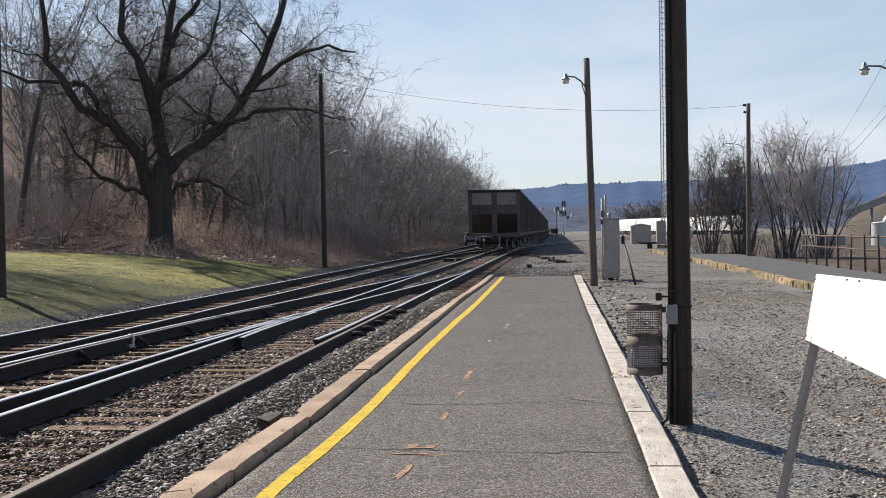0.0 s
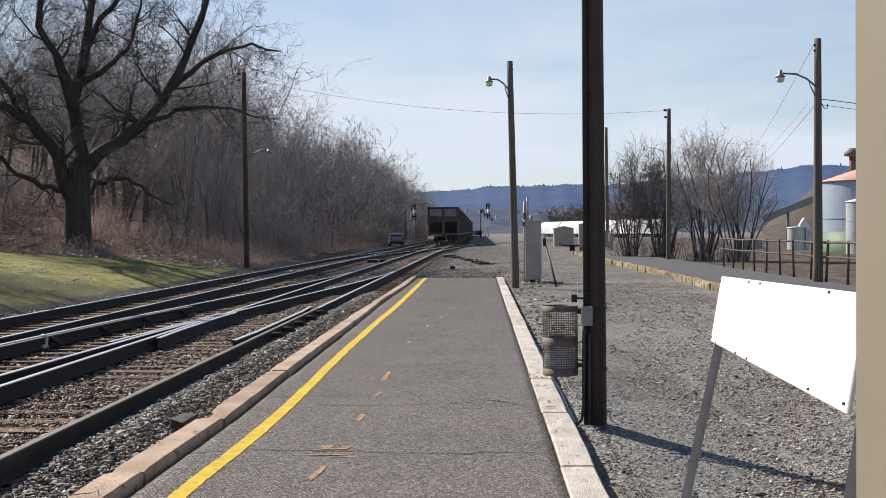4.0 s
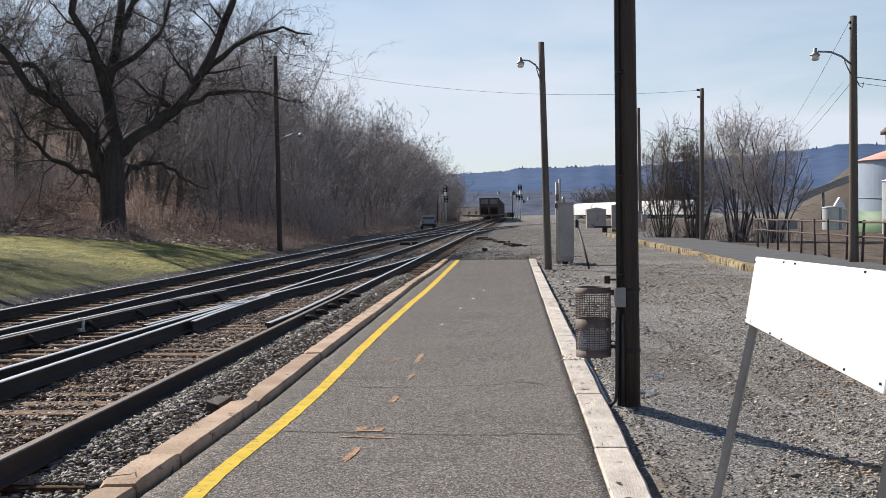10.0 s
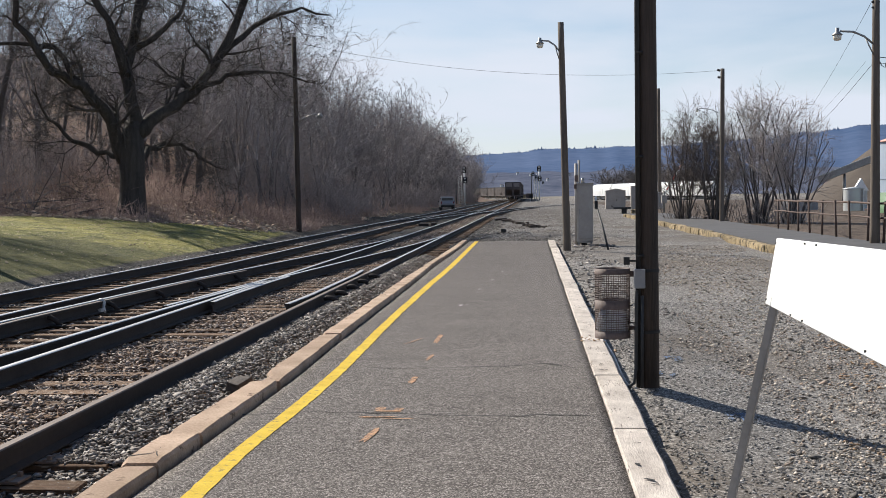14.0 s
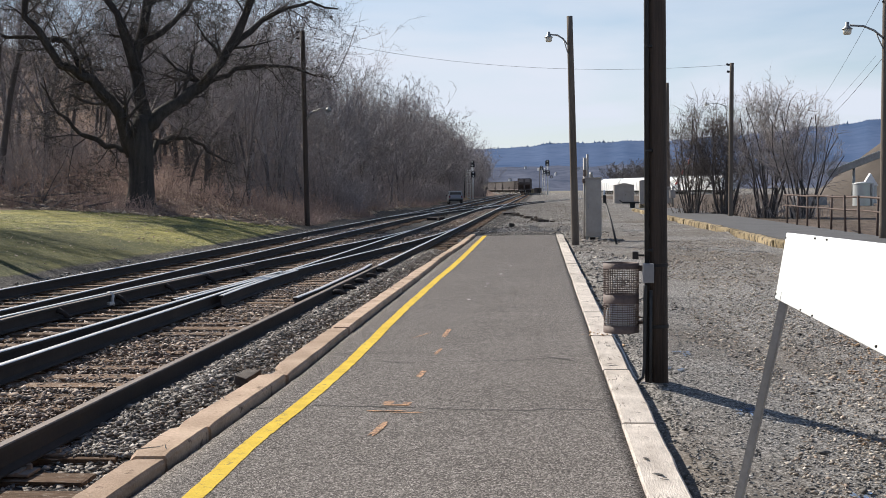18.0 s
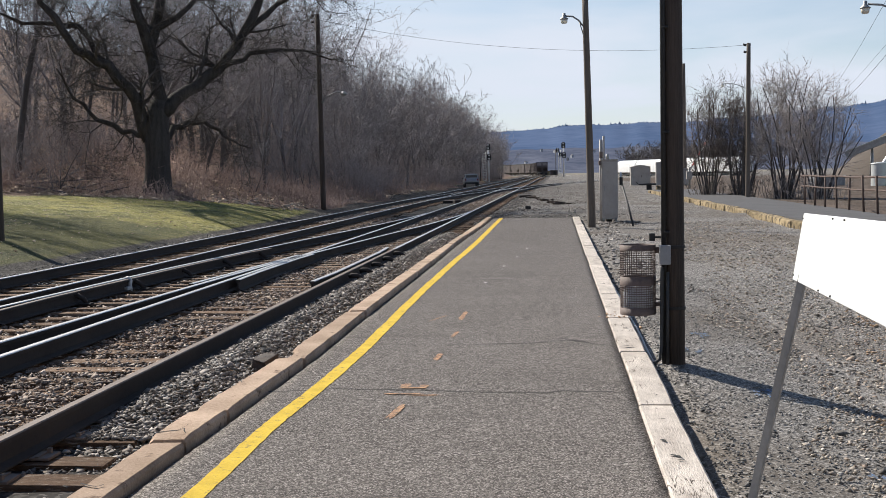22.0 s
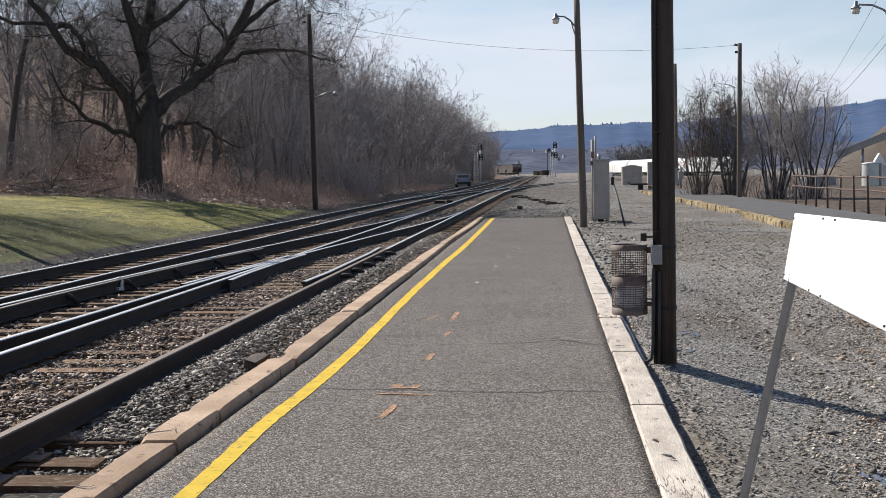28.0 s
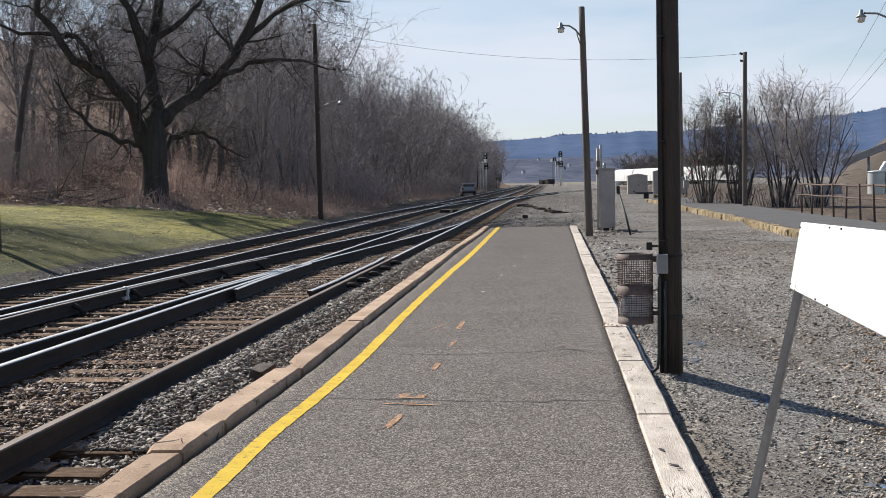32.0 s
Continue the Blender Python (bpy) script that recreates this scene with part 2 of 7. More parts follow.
M["shrub_twig"] = surface("grey_shrub_twigs", (0.09, 0.074, 0.068), (0.22, 0.186, 0.172), 3, 0.6, 0.95, relief=0, vary=0.15)
M["brush"] = surface("dead_brush", (0.19, 0.130, 0.110), (0.50, 0.365, 0.31), 2, 0.4, 0.95, relief=0)
M["litter"] = surface("dead_leaves", (0.30, 0.21, 0.14), (0.65, 0.52, 0.40), 3, 0.4, 0.95, relief=0)
M["tan_leaf"] = surface("tan_dead_leaves", (0.30, 0.185, 0.105), (0.52, 0.37, 0.24), 30, 6, 0.9, relief=0)
M["creosote"] = surface("creosoted_pole", (0.014, 0.011, 0.009), (0.10, 0.070, 0.054), 22, 2, 0.8, stretch=(5, 5, 0.25), relief=0.7, dist=0.008)
M["grey_pole"] = surface("weathered_pole", (0.075, 0.058, 0.046), (0.20, 0.165, 0.135), 22, 2, 0.9, stretch=(5, 5, 0.25), relief=0.6)
M["white_board"] = surface("white_board", (0.74, 0.755, 0.74), (0.80, 0.81, 0.80), 12, 1.5, 0.5, relief=0.03, wear=(0.66, 0.68, 0.66), wear_at=0.73)
M["galv"] = surface("galvanised_steel", (0.22, 0.22, 0.22), (0.40, 0.40, 0.39), 30, 4, 0.5, 0.6, relief=0.1)
M["cabinet"] = surface("aluminium_cabinet", (0.30, 0.275, 0.252), (0.43, 0.395, 0.365), 9, 1.5, 0.6, 0.0, relief=0.05)
M["rust_mesh"] = surface("brown_steel", (0.085, 0.058, 0.050), (0.20, 0.145, 0.125), 40, 5, 0.7, 0.0, relief=0.2, wear=(0.20, 0.09, 0.05), wear_at=0.68)
M["rust_rail"] = surface("rusty_railing", (0.055, 0.036, 0.030), (0.14, 0.092, 0.074), 30, 4, 0.8, relief=0.2)
M["bag"] = surface("pale_bin_bag", (0.55, 0.56, 0.60), (0.75, 0.76, 0.80), 12, 4, 0.4, relief=0.6, dist=0.03)
M["black"] = surface("black_steel", (0.012, 0.012, 0.013), (0.035, 0.034, 0.034), 20, 3, 0.6, 0.2, relief=0.1)
M["grey_box"] = surface("grey_box_paint", (0.24, 0.24, 0.25), (0.33, 0.33, 0.34), 20, 3, 0.6, relief=0.1)
M["cable"] = surface("dark_cable", (0.03, 0.03, 0.03), (0.06, 0.06, 0.06), 20, 3, 0.6, relief=0)
M["pale_cable"] = surface("pale_cable", (0.42, 0.40, 0.38), (0.55, 0.53, 0.50), 20, 3, 0.6, relief=0)
M["yellow_wall"] = surface("stained_concrete", (0.17, 0.13, 0.08), (0.46, 0.37, 0.23), 9, 1.6, 0.95, relief=0.8, dist=0.03, wear=(0.085, 0.07, 0.052), wear_at=0.50, vary=0.35, spec=0.1)
M["beige"] = surface("beige_paint", (0.205, 0.174, 0.122), (0.24, 0.204, 0.146), 5, 0.8, 0.7, relief=0.05)
M["brown_paint"] = surface("dark_brown_paint", (0.055, 0.040, 0.036), (0.080, 0.058, 0.052), 6, 0.9, 0.7, relief=0.1)
M["roofing"] = surface("dark_roofing", (0.05, 0.045, 0.045), (0.10, 0.09, 0.09), 20, 2, 0.9)
M["car_steel"] = surface("dusty_black_wagon_paint", (0.070, 0.058, 0.056), (0.155, 0.130, 0.124), 1.6, 0.35, 0.85, relief=0.1, vary=0.12)
M["car_pale"] = surface("faded_wagon_panel", (0.21, 0.185, 0.18), (0.31, 0.275, 0.265), 2.5, 0.6, 0.85, relief=0.1, wear=(0.05, 0.042, 0.042), wear_at=0.58)
M["coal"] = surface("coal", (0.012, 0.012, 0.012), (0.05, 0.05, 0.05), 4, 1, 0.7, relief=0.8, dist=0.1)
M["white_wagon"] = surface("white_wagon_paint", (0.82, 0.82, 0.81), (0.90, 0.90, 0.89), 0.8, 0.2, 0.6, relief=0.05, wear=(0.55, 0.53, 0.50), wear_at=0.72)
M["mound"] = surface("brown_bulk_heap", (0.078, 0.062, 0.049), (0.118, 0.095, 0.077), 0.5, 0.06, 0.95, relief=0.5, dist=0.3)
M["silo_blue"] = surface("blue_grey_silo_steel", (0.34, 0.41, 0.52), (0.50, 0.57, 0.66), 0.6, 0.15, 0.45, 0.3, relief=0.05)
M["silo_grey"] = surface("pale_grey_silo_steel", (0.46, 0.48, 0.50), (0.62, 0.64, 0.66), 0.8, 0.2, 0.45, 0.3, relief=0.05)
M["green"] = surface("green_paint", (0.060, 0.135, 0.060), (0.10, 0.20, 0.088), 0.8, 0.2, 0.6, relief=0.05)
M["red_roof"] = surface("faded_red_roof", (0.50, 0.24, 0.19), (0.64, 0.35, 0.28), 0.8, 0.2, 0.7, relief=0.05)
M["tank"] = surface("pale_tank_steel", (0.45, 0.47, 0.47), (0.60, 0.62, 0.62), 1.2, 0.3, 0.5, 0.3, relief=0.05)
# The ridge's blue is distance haze put into its base colour.
M["hill"] = surface("haze_tinted_far_hill", (0.052, 0.090, 0.172), (0.120, 0.160, 0.258), 0.03, 0.004, 1.0, relief=0, spec=0.0)
# Blue-grey haze is painted into this slope's colour too.
M["hill_near"] = surface("haze_tinted_near_slope", (0.045, 0.060, 0.098), (0.150, 0.160, 0.205), 0.14, 0.03, 1.0, relief=0, spec=0.0)
M["house_white"] = surface("white_siding", (0.42, 0.43, 0.45), (0.52, 0.53, 0.55), 0.5, 0.1, 0.8, relief=0)
M["house_roof"] = surface("grey_house_roof", (0.16, 0.15, 0.16), (0.24, 0.23, 0.24), 0.5, 0.1, 0.9, relief=0)
M["glass_dark"] = surface("dark_window_glass", (0.02, 0.025, 0.03), (0.04, 0.045, 0.05), 3, 1, 0.08, relief=0)
M["suv"] = surface("silver_car_paint", (0.28, 0.28, 0.29), (0.38, 0.38, 0.39), 3, 1, 0.32, 0.3, relief=0)
M["signal_white"] = surface("white_signal_paint", (0.66, 0.66, 0.65), (0.80, 0.80, 0.79), 4, 1, 0.6, relief=0)
M["leg_steel"] = surface("weathered_angle_steel", (0.22, 0.215, 0.21), (0.36, 0.35, 0.345), 30, 4, 0.6, 0.15, relief=0.15)
M["thicket"] = surface("tangled_grey_brown_twigs", (0.18, 0.150, 0.143), (0.43, 0.375, 0.365), 1.1, 0.12, 0.95, relief=0)
M["rubber"] = surface("black_rubber", (0.015, 0.015, 0.015), (0.03, 0.03, 0.03), 10, 2, 0.8, relief=0.1)
M["lens_red"] = surface("red_signal_glass", (0.16, 0.02, 0.02), (0.22, 0.03, 0.03), 5, 1, 0.2, relief=0)
M["red_stripe"] = surface("red_gate_paint", (0.55, 0.06, 0.05), (0.65, 0.10, 0.08), 5, 1, 0.5, relief=0)
M["lamp_glass"] = surface("milky_lamp_glass", (0.72, 0.66, 0.54), (0.82, 0.76, 0.64), 8, 2, 0.3, relief=0)


def asphalt_mat():
    m, nt, b = node_mat("worn_asphalt")
    co = nt.nodes.new("ShaderNodeTexCoord").outputs["Object"]
    mp = nt.nodes.new("ShaderNodeMapping")
    mp.inputs["Scale"].default_value = (1.0, 0.7, 1.0)
    nt.links.new(co, mp.inputs["Vector"])
    v, _ = cells(nt, 165.0, mp.outputs[0])
    v3, _ = cells(nt, 75.0, mp.outputs[0])
    c = ramp(nt, v, [(0.0, (0.018, 0.016, 0.015)), (0.4, (0.080, 0.070, 0.063)), (0.7, (0.245, 0.217, 0.197)), (0.88, (0.40, 0.357, 0.325)), (1.0, (0.72, 0.665, 0.615))])
    c = mixc(nt, 0.3, c, ramp(nt, v3, [(0.0, (0.015, 0.014, 0.013)), (0.6, (0.11, 0.10, 0.093)), (1.0, (0.46, 0.425, 0.40))]))
    big = noise_node(nt, 0.7, 4, 0.6, co)
    c = mixc(nt, 0.25, c, ramp(nt, big, [(0.3, (0.075, 0.067, 0.061)), (0.7, (0.17, 0.154, 0.144))]))
    st = noise_node(nt, 2.3, 6, 0.7, co, (1, 0.35, 1))
    c = mixc(nt, ramp(nt, st, [(0.60, (0, 0, 0)), (0.75, (0.45, 0.45, 0.45))]), c, (0.065, 0.059, 0.055))
    streak = noise_node(nt, 1.4, 5, 0.65, co, (0.35, 2.2, 1))
    c = mixc(nt, ramp(nt, streak, [(0.58, (0, 0, 0)), (0.72, (0.5, 0.5, 0.5))]), c, (0.075, 0.066, 0.06))
    nt.links.new(c, b.inputs["Base Color"])
    b.inputs["Roughness"].default_value = 0.95
    b.inputs["Specular IOR Level"].default_value = 0.15
    bump(nt, b, v, 0.8, 0.008)
    return m


M["asphalt"] = asphalt_mat()
M["asphalt_far"] = surface("dark_asphalt", (0.055, 0.054, 0.056), (0.105, 0.103, 0.105), 30, 1.2, 0.9, relief=0.3)
M["crack"] = surface("crack_dirt", (0.03, 0.027, 0.025), (0.06, 0.055, 0.05), 40, 5, 0.95)


def ground_mat():
    """Ballast grey by default; weights on the sheet say where turf, leaf litter and yard gravel lie."""
    m, nt, b = node_mat("ground_cover")
    co = nt.nodes.new("ShaderNodeTexCoord").outputs["Object"]
    v, _ = cells(nt, 26.0, co)
    v2, _ = cells(nt, 72.0, co)
    v4, _ = cells(nt, 24.0, co)
    big = noise_node(nt, 0.55, 5, 0.6, co)
    col = ramp(nt, v, [(0.0, (0.010, 0.009, 0.009)), (0.5, (0.036, 0.033, 0.031)), (1.0, (0.17, 0.156, 0.146))])
    col = mixc(nt, 0.4, col, ramp(nt, big, [(0.3, (0.024, 0.021, 0.019)), (0.7, (0.062, 0.055, 0.050))]))

    def weight(name, lo=0.35, hi=0.65, jag=0.5, scale=1.3):
        a = nt.nodes.new("ShaderNodeAttribute")
        a.attribute_name = name
        n = noise_node(nt, scale, 5, 0.65, co)
        mm = nt.nodes.new("ShaderNodeMath")
        mm.operation = "MULTIPLY_ADD"
        nt.links.new(n, mm.inputs[0])
        mm.inputs[1].default_value = jag
        s = nt.nodes.new("ShaderNodeMath")
        s.operation = "SUBTRACT"
        nt.links.new(a.outputs["Fac"], s.inputs[0])
        s.inputs[1].default_value = jag * 0.5
        nt.links.new(s.outputs[0], mm.inputs[2])
        r = nt.nodes.new("ShaderNodeMapRange")
        r.inputs["From Min"].default_value, r.inputs["From Max"].default_value = lo, hi
        nt.links.new(mm.outputs[0], r.inputs["Value"])
        return r.outputs[0]

    yard = ramp(nt, v2, [(0.0, (0.012, 0.012, 0.012)), (0.35, (0.085, 0.082, 0.079)), (0.7, (0.26, 0.248, 0.234)), (1.0, (0.80, 0.75, 0.70))])
    yard = mixc(nt, 0.35, yard, ramp(nt, noise_node(nt, 0.8, 5, 0.6, co), [(0.32, (0.15, 0.144, 0.138)), (0.68, (0.32, 0.295, 0.268))]))
    yard = mixc(nt, 0.15, yard, ramp(nt, v, [(0.0, (0.035, 0.033, 0.031)), (0.55, (0.16, 0.150, 0.140)), (1.0, (0.52, 0.48, 0.43))]))
    dirt = noise_node(nt, 0.22, 5, 0.65, co)
    yard = mixc(nt, ramp(nt, dirt, [(0.44, (0, 0, 0)), (0.62, (0.65, 0.65, 0.65))]), yard, (0.125, 0.100, 0.077))
    col = mixc(nt, weight("yard"), col, yard)
    turf = ramp(nt, noise_node(nt, 9.0, 8, 0.85, co, (1, 0.6, 0.2)), [(0.36, (0.05, 0.054, 0.015)), (0.5, (0.19, 0.185, 0.045)), (0.64, (0.46, 0.40, 0.14))])
    turf = mixc(nt, 0.4, turf, ramp(nt, noise_node(nt, 0.35, 4, 0.6, co), [(0.43, (0.40, 0.345, 0.085)), (0.57, (0.10, 0.11, 0.032))]))
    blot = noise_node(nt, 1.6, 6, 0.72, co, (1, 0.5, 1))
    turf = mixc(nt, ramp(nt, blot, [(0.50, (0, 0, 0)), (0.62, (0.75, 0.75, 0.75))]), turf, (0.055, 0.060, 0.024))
    turf = mixc(nt, ramp(nt, v4, [(0.78, (0, 0, 0)), (0.93, (0.7, 0.7, 0.7))]), turf, (0.60, 0.53, 0.30))
    # Dark olive puts the shade of out-of-view trees into the turf colour.
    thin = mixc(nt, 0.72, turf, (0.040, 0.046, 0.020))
    turf = mixc(nt, weight("shade_tint", 0.25, 0.75, 1.3, 0.6), turf, thin)
    col = mixc(nt, weight("turf", 0.4, 0.6, 0.45, 2.5), col, turf)
    lit = ramp(nt, noise_node(nt, 2.6, 6, 0.72, co), [(0.32, (0.055, 0.033, 0.025)), (0.55, (0.19, 0.122, 0.092)), (0.72, (0.46, 0.335, 0.26))])
    lit = mixc(nt, 0.4, lit, ramp(nt, noise_node(nt, 0.22, 4, 0.6, co), [(0.35, (0.15, 0.10, 0.076)), (0.65, (0.27, 0.195, 0.145))]))
    col = mixc(nt, weight("litter", 0.4, 0.6, 0.5, 1.1), col, lit)
    scrub = ramp(nt, noise_node(nt, 1.4, 6, 0.75, co, (1, 0.3, 1)), [(0.32, (0.055, 0.042, 0.034)), (0.6, (0.15, 0.115, 0.092)), (0.78, (0.30, 0.24, 0.20))])
    col = mixc(nt, weight("scrub", 0.4, 0.6, 0.3, 0.8), col, scrub)
    far = ramp(nt, noise_node(nt, 0.03, 4, 0.6, co), [(0.35, (0.16, 0.145, 0.115)), (0.65, (0.25, 0.225, 0.18))])
    col = mixc(nt, weight("field", 0.4, 0.6, 0.3, 0.05), col, far)
    nt.links.new(col, b.inputs["Base Color"])
    b.inputs["Roughness"].default_value = 0.95
    b.inputs["Specular IOR Level"].default_value = 0.2
    bump(nt, b, v2, 0.9, 0.02)
    return m


M["ground"] = ground_mat()


# ---- mesh helpers ----
def part(name, bm, material, parent=None, label=""):
    me = bpy.data.meshes.new(name)
    bm.to_mesh(me)
    bm.free()
    return mesh_part(name, me, material, parent, label)


def mesh_part(name, me, material, parent=None, label=""):
    for q in material if isinstance(material, (list, tuple)) else [material]:
        if q.name not in me.materials:
            me.materials.append(q)
    ob = new(name, me)
    if parent:
        ob.parent = parent
    if label:
        ob["label"] = label
    return ob


def thing(name, label, category, m=None, group="", kind=""):
    ob = new(name)
    if m is not None:
        ob.matrix_basis = m
    return tagged(ob, label, category, group, kind)


def box(bm, cx, cy, cz, sx, sy, sz, bevel=0.0, rot=None):
    """A box of the given centre and size, its edges rounded by bevel."""
    m = Matrix.Translation((cx, cy, cz)) @ (rot or Matrix.Identity(4)) @ Matrix.Diagonal((sx, sy, sz, 1))
    r = bmesh.ops.create_cube(bm, size=1.0, matrix=m)
    if bevel:
        es = list({e for v in r["verts"] for e in v.link_edges})
        bmesh.ops.bevel(bm, geom=es, offset=bevel, segments=2, affect="EDGES", profile=0.6)
    return bm


def boxes(*specs, bevel=0.0):
    bm = bmesh.new()
    for s in specs:
        box(bm, *s, bevel=bevel)
    return bm


def tube(bm, points, radii, sides=8, cap=True):
    """A round tube through the points."""
    pts = [Vector(p) for p in points]
    if not isinstance(radii, (list, tuple)):
        radii = [radii] * len(pts)
    rings = []
    ref = None
    for i, p in enumerate(pts):
        d = (pts[min(i + 1, len(pts) - 1)] - pts[max(i - 1, 0)]).normalized()
        if ref is None:
            ref = d.orthogonal().normalized()
        ref = (ref - d * ref.dot(d)).normalized()
        s = d.cross(ref)
        rings.append([bm.verts.new(p + (ref * math.cos(a) + s * math.sin(a)) * radii[i]) for a in (2 * math.pi * k / sides for k in range(sides))])
    for a, b in zip(rings, rings[1:]):
        for k in range(sides):
            f = bm.faces.new((a[k], a[(k + 1) % sides], b[(k + 1) % sides], b[k]))
            f.smooth = sides > 5
    if cap:
        bm.faces.new(rings[0][::-1])
        bm.faces.new(rings[-1])
    return bm


def tubes(*specs, sides=8):
    bm = bmesh.new()
    for p, r in specs:
        tube(bm, p, r, sides)
    return bm


def lathe(bm, profile, sides=24, centre=(0, 0), cap=True):
    """Turns (radius, height) pairs round the upright line at centre."""
    rings = [[bm.verts.new((centre[0] + r * math.cos(a), centre[1] + r * math.sin(a), z)) for a in (2 * math.pi * k / sides for k in range(sides))] for r, z in profile]
    for a, b in zip(rings, rings[1:]):
        for k in range(sides):
            bm.faces.new((a[k], a[(k + 1) % sides], b[(k + 1) % sides], b[k])).smooth = sides > 8
    if cap:
        bm.faces.new(rings[0][::-1])
        bm.faces.new(rings[-1])
    return bm


def frusta_mesh(name, segs, sides=3):
    """Many thin tapered segments (p0, p1, r0, r1) as one mesh, in one go."""
    s = np.asarray(segs, dtype=np.float64)
    p0, p1, r0, r1 = s[:, 0:3], s[:, 3:6], s[:, 6], s[:, 7]
    d = p1 - p0
    d /= np.linalg.norm(d, axis=1, keepdims=True) + 1e-9
    ref = np.where(np.abs(d[:, 2:3]) < 0.9, [[0.0, 0.0, 1.0]], [[1.0, 0.0, 0.0]])
    u = np.cross(d, ref)
    u /= np.linalg.norm(u, axis=1, keepdims=True) + 1e-9
    w = np.cross(d, u)
    n = len(s)
    verts = np.empty((n, 2 * sides, 3))
    for k in range(sides):
        a = 2 * math.pi * k / sides
        o = u * math.cos(a) + w * math.sin(a)
        verts[:, k] = p0 + o * r0[:, None]
        verts[:, sides + k] = p1 + o * r1[:, None]
    base = (np.arange(n) * 2 * sides)[:, None]
    quads = np.stack([np.concatenate([base + k, base + (k + 1) % sides, base + sides + (k + 1) % sides, base + sides + k], 1) for k in range(sides)], 1).reshape(-1, 4)
    return raw_mesh(name, verts.reshape(-1, 3), quads, smooth=sides > 5)


def crown_mesh(name, segs):
    """Thin three-sided segments; those that end in nothing are drawn out to a point."""
    s = np.asarray(segs, dtype=np.float64)
    tip = s[:, 7] <= 0
    out_v, out_f, at = [], [], 0
    for part_, pointed in ((s[~tip], False), (s[tip], True)):
        if not len(part_):
            continue
        p0, p1, r0, r1 = part_[:, 0:3], part_[:, 3:6], part_[:, 6], part_[:, 7]
        d = p1 - p0
        d /= np.linalg.norm(d, axis=1, keepdims=True) + 1e-9
        ref = np.where(np.abs(d[:, 2:3]) < 0.9, [[0.0, 0.0, 1.0]], [[1.0, 0.0, 0.0]])
        u = np.cross(d, ref)
        u /= np.linalg.norm(u, axis=1, keepdims=True) + 1e-9
        w = np.cross(d, u)
        n, k = len(part_), 4 if pointed else 6
        v = np.empty((n, k, 3))
        for j in range(3):
            a = 2 * math.pi * j / 3
            o = u * math.cos(a) + w * math.sin(a)
            v[:, j] = p0 + o * r0[:, None]
            if not pointed:
                v[:, 3 + j] = p1 + o * r1[:, None]
        if pointed:
            v[:, 3] = p1
        base = (at + np.arange(n) * k)[:, None, None]
        if pointed:
            f = np.array([(0, 1, 3), (1, 2, 3), (2, 0, 3)])
        else:
            f = np.array([(0, 1, 4), (0, 4, 3), (1, 2, 5), (1, 5, 4), (2, 0, 3), (2, 3, 5)])
        out_v.append(v.reshape(-1, 3))
        out_f.append((f[None] + base).reshape(-1, 3))
        at += n * k
    return raw_mesh(name, np.vstack(out_v), np.vstack(out_f))


def raw_mesh(name, verts, faces, smooth=False):
    """A mesh of faces that all have the same number of corners."""
    me = bpy.data.meshes.new(name)
    faces = np.asarray(faces, dtype=np.int32)
    k = faces.shape[1]
    me.vertices.add(len(verts))
    me.vertices.foreach_set("co", np.asarray(verts, dtype=np.float32).ravel())
    me.loops.add(faces.size)
    me.loops.foreach_set("vertex_index", faces.ravel())
    me.polygons.add(len(faces))
    me.polygons.foreach_set("loop_start", np.arange(len(faces), dtype=np.int32) * k)
    me.update(calc_edges=True)
    if smooth:
        me.polygons.foreach_set("use_smooth", np.ones(len(faces), dtype=bool))
    return me


_bm = bmesh.new()
bmesh.ops.create_icosphere(_bm, subdivisions=1, radius=1.0)
_bm.verts.ensure_lookup_table()
ICO_V = np.array([v.co[:] for v in _bm.verts])
ICO_F = np.array([[v.index for v in f.verts] for f in _bm.faces])
_bm.free()
OCTA_V = np.array([(1, 0, 0), (-1, 0, 0), (0, 1, 0), (0, -1, 0), (0, 0, 1), (0, 0, -1)], dtype=float)
OCTA_F = np.array([(0, 2, 4), (2, 1, 4), (1, 3, 4), (3, 0, 4), (2, 0, 5), (1, 2, 5), (3, 1, 5), (0, 3, 5)])


CUBE_V = np.array([(a, b, c) for c in (-1, 1) for b in (-1, 1) for a in (-1, 1)], dtype=float) * 0.62
CUBE_F = np.array([(0, 2, 1), (1, 2, 3), (4, 5, 6), (5, 7, 6), (0, 1, 4), (1, 5, 4), (2, 6, 3), (3, 6, 7), (0, 4, 2), (2, 4, 6), (1, 3, 5), (3, 7, 5)])


